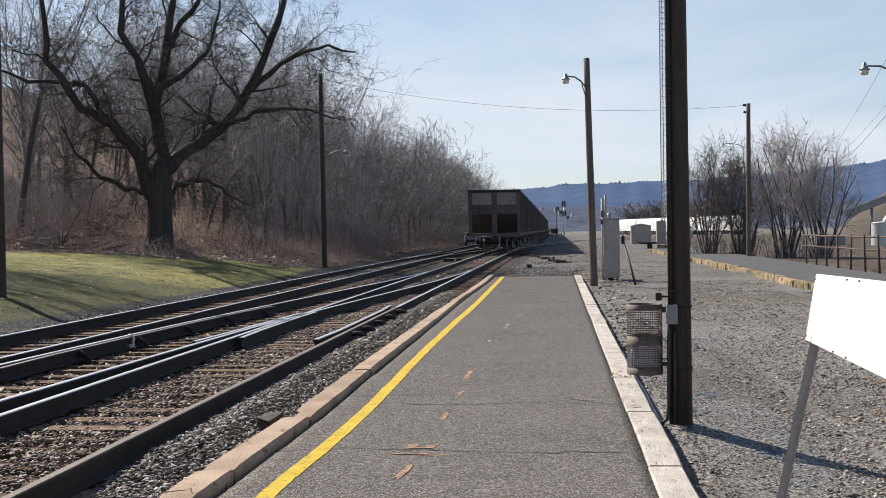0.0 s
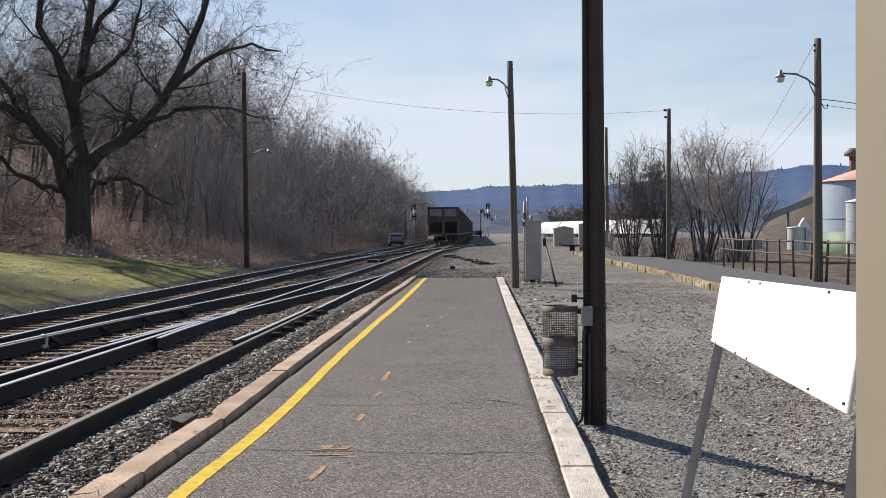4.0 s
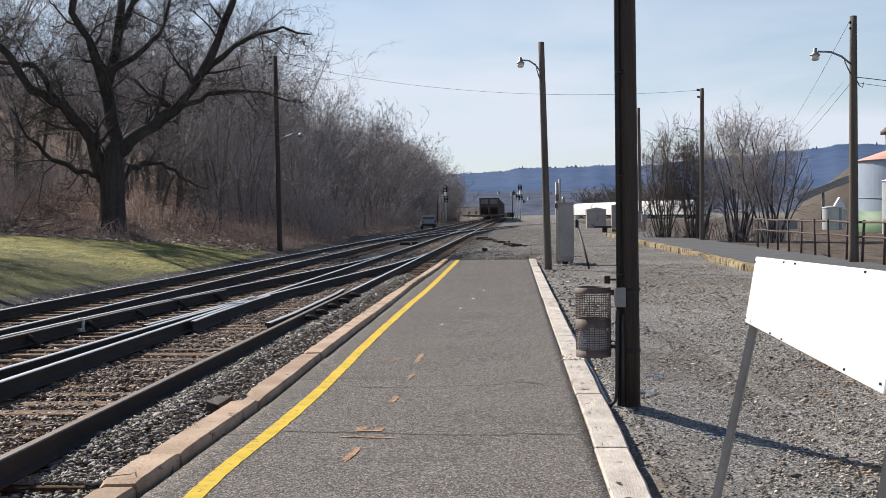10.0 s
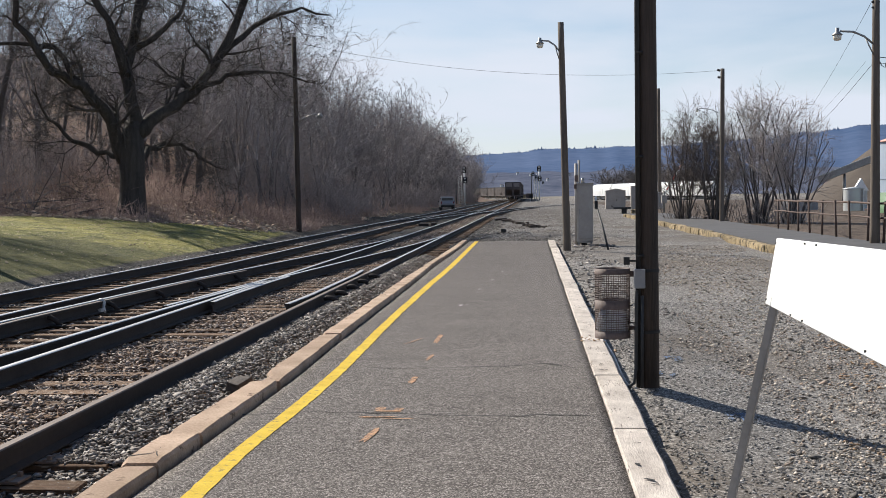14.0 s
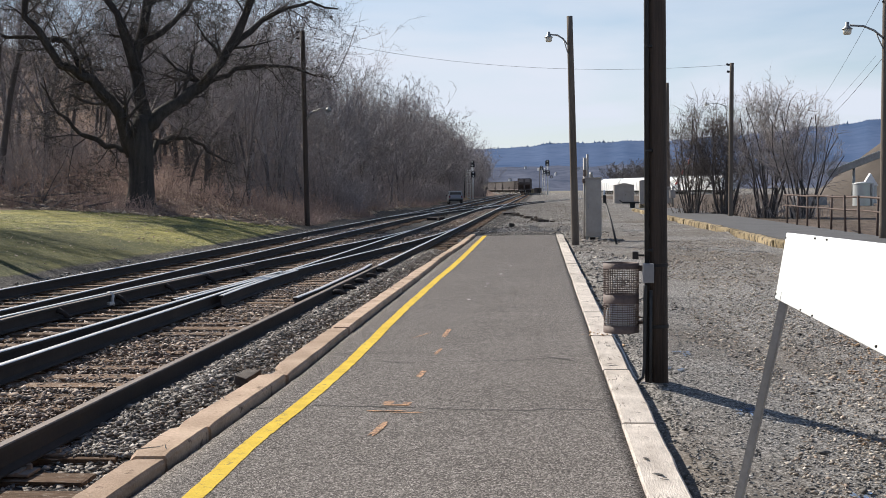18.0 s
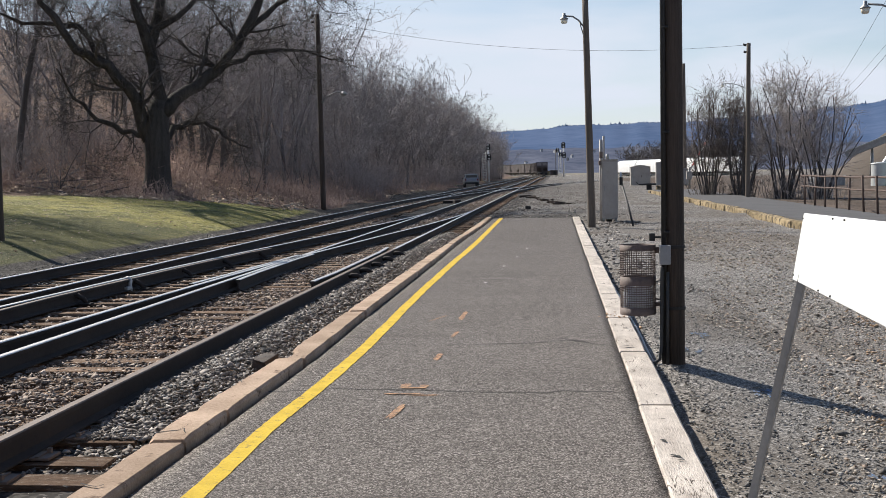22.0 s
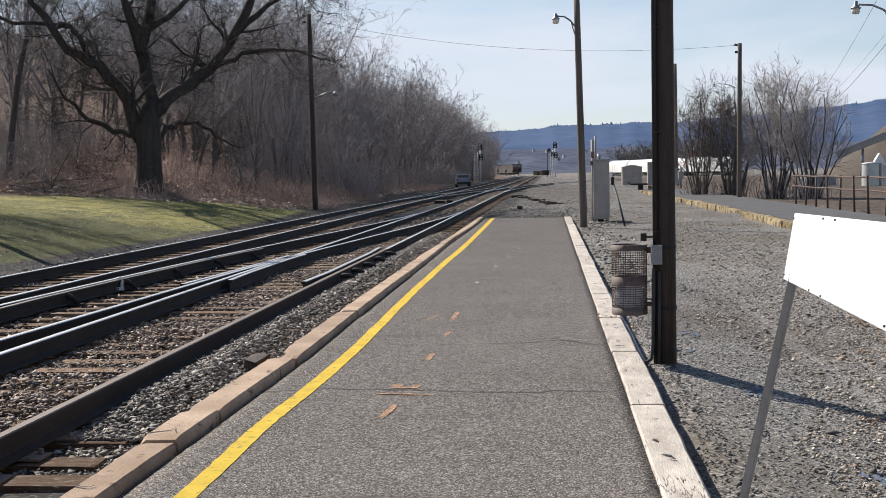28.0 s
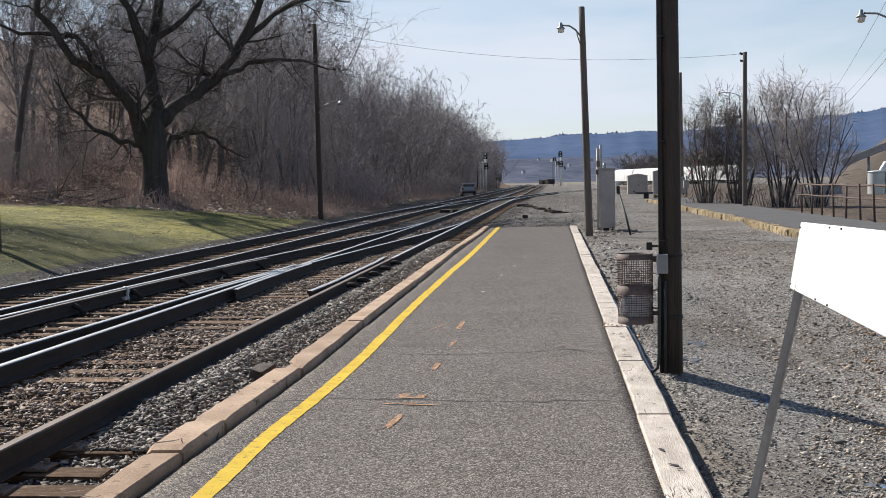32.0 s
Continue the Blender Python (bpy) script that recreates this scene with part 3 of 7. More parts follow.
def stones_mesh(name, places, sizes, rng, fine=True):
    """Broken stones: jagged lumps of uneven length, one at each place."""
    V, F = (CUBE_V, CUBE_F) if fine else (OCTA_V, OCTA_F)
    n, k = len(places), len(V)
    v = V[None] * (1 + rng.uniform(-0.45, 0.45, (n, k, 1))) + rng.uniform(-0.42, 0.42, (n, k, 3))
    v = v * rng.uniform([1.0, 0.6, 0.28], [2.0, 1.15, 0.65], (n, 3))[:, None, :]
    a, t = rng.uniform(0, 2 * math.pi, n), rng.uniform(-1.1, 1.1, n)
    y, z = v[..., 1] * np.cos(t)[:, None] - v[..., 2] * np.sin(t)[:, None], v[..., 1] * np.sin(t)[:, None] + v[..., 2] * np.cos(t)[:, None]
    x = v[..., 0]
    v = np.stack([x * np.cos(a)[:, None] - y * np.sin(a)[:, None], x * np.sin(a)[:, None] + y * np.cos(a)[:, None], z], -1)
    v = v * np.asarray(sizes)[:, None, None] + np.asarray(places)[:, None, :]
    f = F[None] + (np.arange(n) * k)[:, None, None]
    return raw_mesh(name, v.reshape(-1, 3), f.reshape(-1, 3))


# ---- the plan: ground heights, tracks ----
RAIL_Z = -0.05                          # top of rail; the platform's top is 0
CURVE_Y, CURVE_R = 343.0, 480.0


def smooth(a, b, v):
    t = np.clip((v - a) / (b - a), 0, 1)
    return t * t * (3 - 2 * t)


def bend(y):
    """How far the far curve leads to the left."""
    q = min(max(0.0, y - CURVE_Y), CURVE_R * 0.95)
    return CURVE_R - math.sqrt(CURVE_R * CURVE_R - q * q)


def glide(knots, y):
    """A smooth line through (y, x) knots."""
    for i in range(len(knots) - 1):
        if y <= knots[i + 1][0] or i == len(knots) - 2:
            (y1, x1), (y2, x2) = knots[i], knots[i + 1]
            y0, x0 = knots[max(i - 1, 0)]
            y3, x3 = knots[min(i + 2, len(knots) - 1)]
            t, h = (y - y1) / (y2 - y1), y2 - y1
            m1, m2 = (x2 - x0) / max(y2 - y0, 1e-6) * h, (x3 - x1) / max(y3 - y1, 1e-6) * h
            return (2 * t**3 - 3 * t**2 + 1) * x1 + (t**3 - 2 * t**2 + t) * m1 + (3 * t**2 - 2 * t**3) * x2 + (t**3 - t**2) * m2
    return knots[-1][1]


def track_near(y):
    return -3.93 - bend(y)


def track_far(y):
    return -7.62 - bend(y)


X_KNOTS = [(-28, -7.62), (-12, -6.95), (0, -6.24), (10, -5.86), (18.8, -5.56), (27, -4.99), (34.5, -4.40), (41, -4.06), (48, -3.93)]


def track_cross(y):
    return glide(X_KNOTS, y)


def track_siding(y):
    return -3.93 + 0.0014 * max(0.0, y - 80.0) ** 2


def track_link(y):
    """The farther crossover between the two main tracks."""
    t = min(max((y - 62.0) / 60.0, 0), 1)
    return -7.62 + 3.69 * t * t * (3 - 2 * t)


def forest_depth(x, y):
    edge = 50.0 + 1.8 * np.sin(x * 0.35) + 1.2 * np.sin(x * 0.9 + 1)
    side = -12.3 - x + 0.9 * np.sin(y * 0.11) + 0.6 * np.sin(y * 0.31 + 2)
    return np.maximum(np.minimum(y - edge, side), -27.0 - x + 1.5 * np.sin(y * 0.2))


def ground_z(x, y):
    x, y = np.asarray(x, dtype=float), np.asarray(y, dtype=float)
    shift = np.where(y > CURVE_Y, CURVE_R - np.sqrt(np.maximum(CURVE_R**2 - np.clip(y - CURVE_Y, 0, 700) ** 2, 1.0)), 0.0)
    xs = x + shift
    z = np.full(np.broadcast(x, y).shape, -0.285)
    z = z - 0.17 * smooth(-9.3, -10.7, xs)
    d = np.maximum(-10.8 - xs, 0)
    z = z + 1.4 * (1 - np.exp(-d / 5.5)) * (1 - 0.55 * smooth(52, 75, y))
    f = np.maximum(forest_depth(xs, y), 0)
    z = z + 16.0 * (1 - np.exp(-f * f / (f + 6.0) * 0.26 / 16.0)) * (1 + 1.3 * smooth(85, 170, y)) * (1 - smooth(380, 520, y))
    right = smooth(-2.5, -1.6, xs) * smooth(36.2, 38.5, y)
    z = z + right * 0.13
    yard = smooth(0.45, 0.75, x)
    z = np.where(y < 38, z + yard * 0.19, z + yard * (1 - right) * 0.19 + yard * right * 0.06)
    z = z - 0.26 * np.clip((x - 0.9) / 1.5, 0, 1) * (1 - smooth(11, 20, y)) * smooth(-30, -10, y)
    z = z + 0.025 * np.sin(x * 1.7 + 0.6 * np.sin(y * 0.9)) * np.sin(y * 1.3) * smooth(1.0, 2.5, np.abs(x - 0.3))
    return z


def ground():
    def lines(*spans):
        out = []
        for a, b, s in spans:
            out += list(np.arange(a, b, s))
        return np.array(out)
    xs = lines((-2600, -400, 200), (-400, -100, 20), (-100, -40, 3), (-40, -12, 1.0), (-12, -1.5, 0.25), (-1.5, 3, 0.25), (3, 16, 0.5), (16, 60, 3), (60, 400, 20), (400, 2601, 200))
    ys = lines((-120, -10, 10), (-10, 4, 1), (4, 40, 0.4), (40, 80, 1.0), (80, 400, 5), (400, 900, 25), (900, 4700, 200))
    X, Y = np.meshgrid(xs, ys)
    Z = ground_z(X, Y)
    nx, ny = len(xs), len(ys)
    i = (np.arange(ny - 1)[:, None] * nx + np.arange(nx - 1)[None]).ravel()
    me = raw_mesh("ground", np.stack([X, Y, Z], -1).reshape(-1, 3), np.stack([i, i + 1, i + nx + 1, i + nx], 1), smooth=True)
    f = forest_depth(X, Y)
    rim = 0.02 * np.maximum(0.0, 33.0 - Y)
    turf = smooth(-10.6, -11.8, X + np.minimum(rim, 1.5)) * (1 - smooth(-1.0, 1.2, f)) * (1 - smooth(56, 66, Y) * smooth(-14, -11, X)) * (1 - smooth(44, 62, Y) * 0.7 * smooth(-13.5, -11.5, X))
    litter = smooth(-1.0, 1.0, f) * (1 - smooth(380, 460, Y))
    scrub = smooth(8.7, 9.6, X) * (1 - smooth(170, 260, Y))
    yard = np.maximum(smooth(0.4, 0.9, X) * (1 - 0.40 * smooth(36, 46, Y) * (1 - smooth(2.0, 5.0, X))), smooth(-2.7, -1.2, X) * smooth(36.5, 44, Y) * 0.60)
    field = smooth(330, 480, Y)
    # Where tree shade is painted on the lower left lawn as darker turf.
    shade_tint = smooth(-20.0, -13.0, X) * smooth(43, 31, Y)
    for name, w in (("shade_tint", shade_tint), ("turf", turf), ("litter", litter), ("yard", yard), ("field", field), ("scrub", scrub)):
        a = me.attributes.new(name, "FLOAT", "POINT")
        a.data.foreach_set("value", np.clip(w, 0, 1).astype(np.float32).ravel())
    ob = mesh_part("ground", me, M["ground"])
    return tagged(ob, "grey gravel yard, mown grass and leaf-strewn hillside", "ground", kind="structure")


ground()

def lawn_leaves():
    """Pale dead leaves strewn over the mown bank."""
    rng = np.random.default_rng(23)
    n = 2200
    y = 22 + 30 * rng.random(n)
    x = -11.2 - 15 * rng.random(n)
    k = (forest_depth(x, y) < 0.4) & (-x / y < 0.56) & (np.sin(x * 0.9 + y * 0.5) + np.sin(y * 1.1 - x * 0.4) + rng.normal(0, 0.7, n) > 0.3)
    x, y = x[k], y[k]
    me = stones_mesh("fallen_leaves", np.stack([x, y, ground_z(x, y) + 0.012], 1), rng.uniform(0.012, 0.032, len(x)), rng, fine=False)
    return tagged(mesh_part("fallen_leaves", me, M["litter"]), "pale dead leaves strewn over the mown bank", "leaves", kind="stuff")


lawn_leaves()

RNG = np.random.default_rng(7)

# ---- platform ----
PLAT_END = 36.3


EDGE_IN = [(-14, -1.97), (5.0, -1.958), (6.3, -1.938), (7.6, -1.918), (9.2, -1.90), (12.0, -1.928), (16.0, -1.943), (20.0, -1.95), (23.5, -1.975), (30.0, -1.942), (36.3, -1.97)]
EDGE_OUT = [(-14, -2.15), (5.0, -2.150), (6.5, -2.165), (7.6, -2.135), (9.2, -2.118), (12.0, -2.133), (16.0, -2.143), (20.0, -2.158), (24.0, -2.118), (30.0, -2.122), (36.3, -2.13)]
YELLOW = [(-14, -1.62), (5.3, -1.623), (6.6, -1.637), (7.8, -1.598), (9.4, -1.580), (10.8, -1.592), (12.6, -1.617), (14.5, -1.631), (17.4, -1.633), (19.2, -1.633), (22.0, -1.616), (26.0, -1.626), (36.3, -1.686)]
COPING_TOP = 0.058


def edge_in(y):
    """The coping's inner edge drifts a little along the platform."""
    return glide(EDGE_IN, float(y))


def plat_z(x, y):
    """The asphalt's slight unevenness."""
    return 0.004 * noise.noise((x * 0.8, y * 0.5, 3.0)) + 0.004 * noise.noise((x * 0.3, y * 0.25, 9.0)) - 0.004


def platform():
    base = thing("platform", "worn grey asphalt platform with a yellow safety line", "platform", kind="structure")
    xs = np.concatenate([[-2.02], np.arange(-1.8, 0.46, 0.2), [0.475]])
    ys = np.concatenate([np.arange(-14, 4, 0.6), np.arange(4, 16, 0.1), np.arange(16, PLAT_END + 0.01, 0.3)])
    bm = bmesh.new()
    grid = []
    for y in ys:
        row = []
        for k, x in enumerate(xs):
            xx = edge_in(y) + 0.034 + 0.018 * noise.noise((y * 2.6, 4.0, 1.0)) + 0.012 * noise.noise((y * 9.1, 4.0, 1.0)) if k == 0 else x
            z = plat_z(x, y)
            row.append(bm.verts.new((xx, y, z)))
        grid.append(row)
    for a, b in zip(grid, grid[1:]):
        for k in range(len(xs) - 1):
            bm.faces.new((a[k], a[k + 1], b[k + 1], b[k])).smooth = True
    e = [q for q in bm.edges if len(q.link_faces) == 1]
    r = bmesh.ops.extrude_edge_only(bm, edges=e)
    for v in r["geom"]:
        if isinstance(v, bmesh.types.BMVert):
            v.co.z = -0.32
        if isinstance(v, bmesh.types.BMFace):
            v.smooth = False
    part("asphalt_surface", bm, M["asphalt"], base)
    bm = bmesh.new()
    n, row = 620, []
    for i in range(n + 1):
        y = -10 + (PLAT_END - 0.15 + 10) * i / n
        mid, half = glide(YELLOW, y) + 0.006 * noise.noise((y * 1.1, 2, 0)), 0.052 + 0.006 * smooth(12, 30, y)
        row.append([bm.verts.new((mid + q, y, plat_z(-1.61, y) + 0.0035)) for q in (-half + 0.005 * noise.noise((y * 2.2, 0, 0)) + 0.009 * noise.noise((y * 9, 0, 0)), half + 0.006 * noise.noise((y * 2.7, 3, 0)) + 0.009 * noise.noise((y * 10, 3, 0)))])
    for a, b in zip(row, row[1:]):
        bm.faces.new((a[0], a[1], b[1], b[0]))
    part("yellow_line", bm, M["yellow"], base, "faded yellow safety line")
    return base


PLATFORM = platform()


def coping_stone(y0, y1, k):
    """One length of the concrete edge, its corners worn."""
    bm = bmesh.new()
    n = max(4, int((y1 - y0) / (0.11 if y0 < 12 else 0.3)))
    side = 0.009 * math.sin(k * 5.1)
    prof = []
    for i in range(n + 1):
        y = y0 + 0.008 + (y1 - y0 - 0.016) * i / n
        xi = edge_in(y) + side + 0.004 * noise.noise((y * 1.3, k, 11.0)) + 0.003 * noise.noise((y * 9.0, k, 13.0)) - (0.014 if i == n else 0)
        xo = glide(EDGE_OUT, y) + side + 0.008 * noise.noise((y * 1.7, k, 0)) + 0.007 * noise.noise((y * 8.0, k, 3.0))
        if 8.72 < y < 9.22:
            xo += 0.08 * math.sin(math.pi * (y - 8.72) / 0.5)
        dip = 0.006 * noise.noise((y * 2.1, k * 3.0, 5.0)) + (0.010 if i in (0, n) else 0) + 0.004 * (k % 3)
        dx = 0.014 * abs(noise.noise((y * 4.3, k, 8.0))) + (0.02 if i in (0, n) else 0)
        c = COPING_TOP - dip
        pts = [(xi, -0.34), (xi + 0.003, c - 0.020), (xi - 0.009 - 0.006 * abs(noise.noise((y * 5.0, k, 21.0))), c), (xo + 0.025 + dx, c - 0.002), (xo + dx * 0.6, c - 0.03), (xo, -0.34)]
        prof.append([bm.verts.new((x, y, z)) for x, z in pts])
    for a, b in zip(prof, prof[1:]):
        for j in range(5):
            bm.faces.new((a[j], b[j], b[j + 1], a[j + 1]))
    bm.faces.new(prof[0][::-1][::-1])
    bm.faces.new(prof[-1][::-1])
    bmesh.ops.recalc_face_normals(bm, faces=bm.faces)
    return part("coping_stone", bm, M["coping"], PLATFORM)


COPING = [-12.0, -8.0, -4.0, -0.5, 2.2, 4.4, 5.97, 6.76, 8.75, 11.75, 16.5, 18.9, 22.9, 26.3, 30.0, 33.4, PLAT_END - 0.1]
for _k, (_a, _b) in enumerate(zip(COPING, COPING[1:])):
    coping_stone(_a, _b, _k)


def edge_timber(y0, y1, k):
    bm = bmesh.new()
    n = max(3, int((y1 - y0) / 0.3))
    rows = []
    tilt = random.Random(k * 7 + 1).uniform(-0.008, 0.008)
    for i in range(n + 1):
        y = y0 + 0.017 + (y1 - y0 - 0.034) * i / n
        e = 0.010 if i in (0, n) else 0.0
        a = 0.482 + tilt + 0.004 * noise.noise((y * 2, k, 1))
        b = a + 0.206 + 0.008 * noise.noise((y * 3, k, 2))
        z = 0.018 + 0.006 * noise.noise((y * 2.0, k, 4)) - e
        rows.append([bm.verts.new(p) for p in ((a, y, -0.2), (a, y, z - 0.008), (a + 0.01, y, z), (b - 0.014, y, z), (b, y, z - 0.014), (b, y, -0.2))])
    for a, b in zip(rows, rows[1:]):
        for j in range(5):
            bm.faces.new((a[j], a[j + 1], b[j + 1], b[j]))
    bm.faces.new(rows[0])
    bm.faces.new(rows[-1][::-1])
    bmesh.ops.recalc_face_normals(bm, faces=bm.faces)
    return part("edge_timber", bm, M["timber"], PLATFORM)


TIMBER = [-12.0, -9.2, -6.5, -3.6, -1.0, 1.7, 4.4, 7.11, 9.22, 11.35, 13.58, 17.83, 19.6, 22.3, 25.93, 28.5, 31.3, 34.0, PLAT_END]
for _k, (_a, _b) in enumerate(zip(TIMBER, TIMBER[1:])):
    edge_timber(_a, _b, _k)


# ---- tracks ----
RAIL_PROFILE = [(-0.070, -0.165), (0.070, -0.165), (0.070, -0.153), (0.012, -0.135), (0.009, -0.045), (0.034, -0.036), (0.036, -0.008), (0.029, 0.0), (-0.029, 0.0), (-0.036, -0.008), (-0.034, -0.036), (-0.009, -0.045), (-0.012, -0.135), (-0.070, -0.153)]


def rail_bm(line, y0, y1, off, step, bm=None, head=True, lift=0.0, flare=None, tops=(6, 7, 8)):
    """The rolled rail section swept along the line at a sideways offset."""
    bm = bm or bmesh.new()
    n = max(1, int(math.ceil((y1 - y0) / step)))
    rings = []
    for i in range(n + 1):
        y = y0 + (y1 - y0) * i / n
        x, e = line(y), 0.05
        dx = (line(y + e) - line(y - e)) / (2 * e)
        q = 1 / math.sqrt(1 + dx * dx)
        extra = 0.0
        if flare and (i == 0 or i == n):
            extra = flare
        rings.append([bm.verts.new((x + (off + extra + a) * q, y - (off + a) * dx * q, RAIL_Z + lift + b)) for a, b in RAIL_PROFILE])
    k = len(RAIL_PROFILE)
    for r0, r1 in zip(rings, rings[1:]):
        for j in range(k):
            f = bm.faces.new((r0[j], r0[(j + 1) % k], r1[(j + 1) % k], r1[j]))
            f.material_index = 1 if head and j in tops else 0
    bm.faces.new(rings[0][::-1])
    bm.faces.new(rings[-1])
    return bm


GAUGE = 0.752
RAILS = [M["rail_side"], M["rail_head"]]


def rail(track, line, y0, y1, off, step=6.0, name="rail", mats=None, **kw):
    return part(name, rail_bm(line, y0, y1, off, step, **kw), mats or RAILS, track)


TRACK_1 = thing("railway_track", "near main track, worn rails on old timber ties", "railway track", kind="structure")
TRACK_2 = thing("railway_track", "far main track, worn rails on old timber ties", "railway track", kind="structure")
TRACK_X = thing("railway_track", "crossover track joining the two main tracks", "railway track", kind="structure")
TRACK_S = thing("railway_track", "siding track curving away towards the yard", "railway track", kind="structure")
TRACK_F = thing("railway_track", "far crossover track between the main tracks", "railway track", kind="structure")
for _s in (-GAUGE, GAUGE):
    # This rail's head brightens past 23 m: grazing sheen put into its material.
    if _s > 0:
        rail(TRACK_1, track_near, -20, 23.0, _s, 43, mats=[M["rail_side"], M["rail_dull"]])
        rail(TRACK_1, track_near, 23.01, CURVE_Y, _s, 330)
    else:
        rail(TRACK_1, track_near, -20, CURVE_Y, _s, 363)
    rail(TRACK_1, track_near, CURVE_Y, 640, _s, 9)
    rail(TRACK_2, track_far, -20, CURVE_Y, _s, 363)
    rail(TRACK_2, track_far, CURVE_Y, 640, _s, 9)
    rail(TRACK_S, track_siding, 82, 168, _s, 4)
    rail(TRACK_F, track_link, 64, 120, _s, 3)
rail(TRACK_X, track_cross, -24, 43.0, -GAUGE, 1.2)
rail(TRACK_X, track_cross, -18, 44.5, GAUGE, 1.2)
# guard rails opposite the frog, wing rails at it
rail(TRACK_1, track_near, 16.0, 23.3, GAUGE - 0.135, 1.5, "guard_rail", [M["rail_side"], M["rail_head"]], lift=0.012, flare=-0.05, tops=(6, 7, 8))
rail(TRACK_X, track_cross, 12.8, 23.6, -GAUGE + 0.135, 1.5, "guard_rail", [M["rail_side"], M["rail_dull"]], lift=0.0, flare=0.05)
rail(TRACK_X, track_cross, 16.0, 21.6, GAUGE - 0.10, 1.5, "wing_rail", flare=-0.04)
rail(TRACK_1, track_near, 16.5, 21.8, -GAUGE + 0.10, 1.5, "wing_rail", flare=0.04)


def tie_mesh(length, k):
    r = random.Random(k)
    bm = bmesh.new()
    box(bm, 0, 0, -0.09, length, 0.225, 0.18, bevel=0.012)
    for v in bm.verts:
        v.co.x += r.uniform(-0.012, 0.012)
        v.co.y += r.uniform(-0.008, 0.008)
        v.co.z += r.uniform(-0.006, 0.004)
    me = bpy.data.meshes.new("tie")
    bm.to_mesh(me)
    bm.free()
    return me


TIE_Z = RAIL_Z - 0.165 - 0.014
TIES = [tie_mesh(2.6, k) for k in range(5)]
LONG = {}


def tie(track, x0, x1, y, k, turn=0.0):
    length = round((x1 - x0) * 4) / 4
    if abs(length - 2.6) < 0.15:
        me = TIES[k % 5]
    else:
        key = (length, k % 2)
        if key not in LONG:
            LONG[key] = tie_mesh(length, k)
        me = LONG[key]
    ob = mesh_part("tie", me, M["tie"], track)
    r = random.Random(k * 31 + 5)
    ob.matrix_basis = pose((x0 + x1) / 2 + r.uniform(-0.05, 0.05), y + r.uniform(-0.03, 0.03), TIE_Z + r.uniform(-0.012, 0.0), 0, 0, turn + r.uniform(-1.2, 1.2))


for _i in range(-20, 150):
    _y = 3.0 + _i * 0.53
    _c = track_near(_y)
    if _y < 44.0:
        tie(TRACK_X, track_cross(_y) - 1.25, _c + 1.32, _y, _i)
    else:
        tie(TRACK_1, _c - 1.3, _c + 1.3, _y, _i)
    if _y > 4.0:
        tie(TRACK_2, track_far(_y) - 1.3, track_far(_y) + 1.3, _y + 0.2, _i + 400)


def far_ties(track, line, y0, y1, step=0.6):
    bm = bmesh.new()
    y = y0
    while y < y1:
        box(bm, line(y), y, TIE_Z - 0.09, 2.6, 0.23, 0.18)
        y += step
    me_ob = part("ties", bm, M["tie"], track)
    me_ob["kind"] = "stuff"


far_ties(TRACK_1, track_near, 83, 330)
far_ties(TRACK_2, track_far, 88, 330)
far_ties(TRACK_S, track_siding, 100, 168)


def yard_track(x):
    t = thing("railway_track", "rusty yard track sunk in brown scrub", "railway track", kind="structure")
    for q in (-GAUGE, GAUGE):
        part("rail", rail_bm(lambda y: x, 24, 170, q, 146, lift=-0.06, head=False), M["rail_side"], t)
    far_ties(t, lambda y: x, 26, 120, 0.7)
    return t


for _x in (11.2, 14.8, 18.6, 23.0):
    yard_track(_x)


# ---- loose stone ----
def scatter(name, n, area, sizes, zfun, mat, label, seed, fine=True, keep=None):
    rng = np.random.default_rng(seed)
    x, y = rng.uniform(area[0], area[1], n), area[2] + (area[3] - area[2]) * rng.uniform(0, 1, n) ** 1.5
    if keep is not None:
        k = keep(x, y)
        x, y = x[k], y[k]
    s = rng.uniform(sizes[0], sizes[1], len(x)) * rng.choice([0.7, 1.0, 1.0, 1.25], len(x))
    z = zfun(x, y, rng) + s * 0.15
    me = stones_mesh(name, np.stack([x, y, z], 1), s, rng, fine)
    return tagged(mesh_part(name, me, mat), label, "stones", kind="stuff")


def off_rails(x, y):
    k = np.ones(len(x), dtype=bool)
    for c in (-3.93, -7.62):
        for s in (-GAUGE, GAUGE):
            k &= np.abs(x - c - s) > 0.085
    return k


scatter("ballast", 25000, (-3.08, -2.14, 7.2, 30), (0.009, 0.023), lambda x, y, r: -0.25 + 0.14 * smooth(7.2, 8.6, y) * (1 - np.abs(x + 2.68) / 0.55) + r.uniform(0, 0.03, len(x)), M["ballast"], "broken grey ballast stones along the platform edge", 1, fine=False)
scatter("ballast", 300, (-3.06, -2.16, 4.4, 6.2), (0.008, 0.02), lambda x, y, r: -0.285 + r.uniform(0, 0.02, len(x)), M["ballast"], "few stones between the bared tie ends", 14, fine=False)
scatter("ballast", 1700, (-3.06, -2.16, 6.1, 7.6), (0.009, 0.024), lambda x, y, r: -0.285 + r.uniform(0, 0.03, len(x)), M["ballast"], "broken grey ballast stones among the tie ends", 2, fine=False)
scatter("ballast", 19000, (-4.60, -3.26, 5.5, 36), (0.010, 0.024), lambda x, y, r: -0.272 + 0.035 * np.sin(y * 0.9) ** 2 + r.uniform(0, 0.03, len(x)), M["brown_ballast"], "brownish ballast stones between the near rails", 3, fine=False)
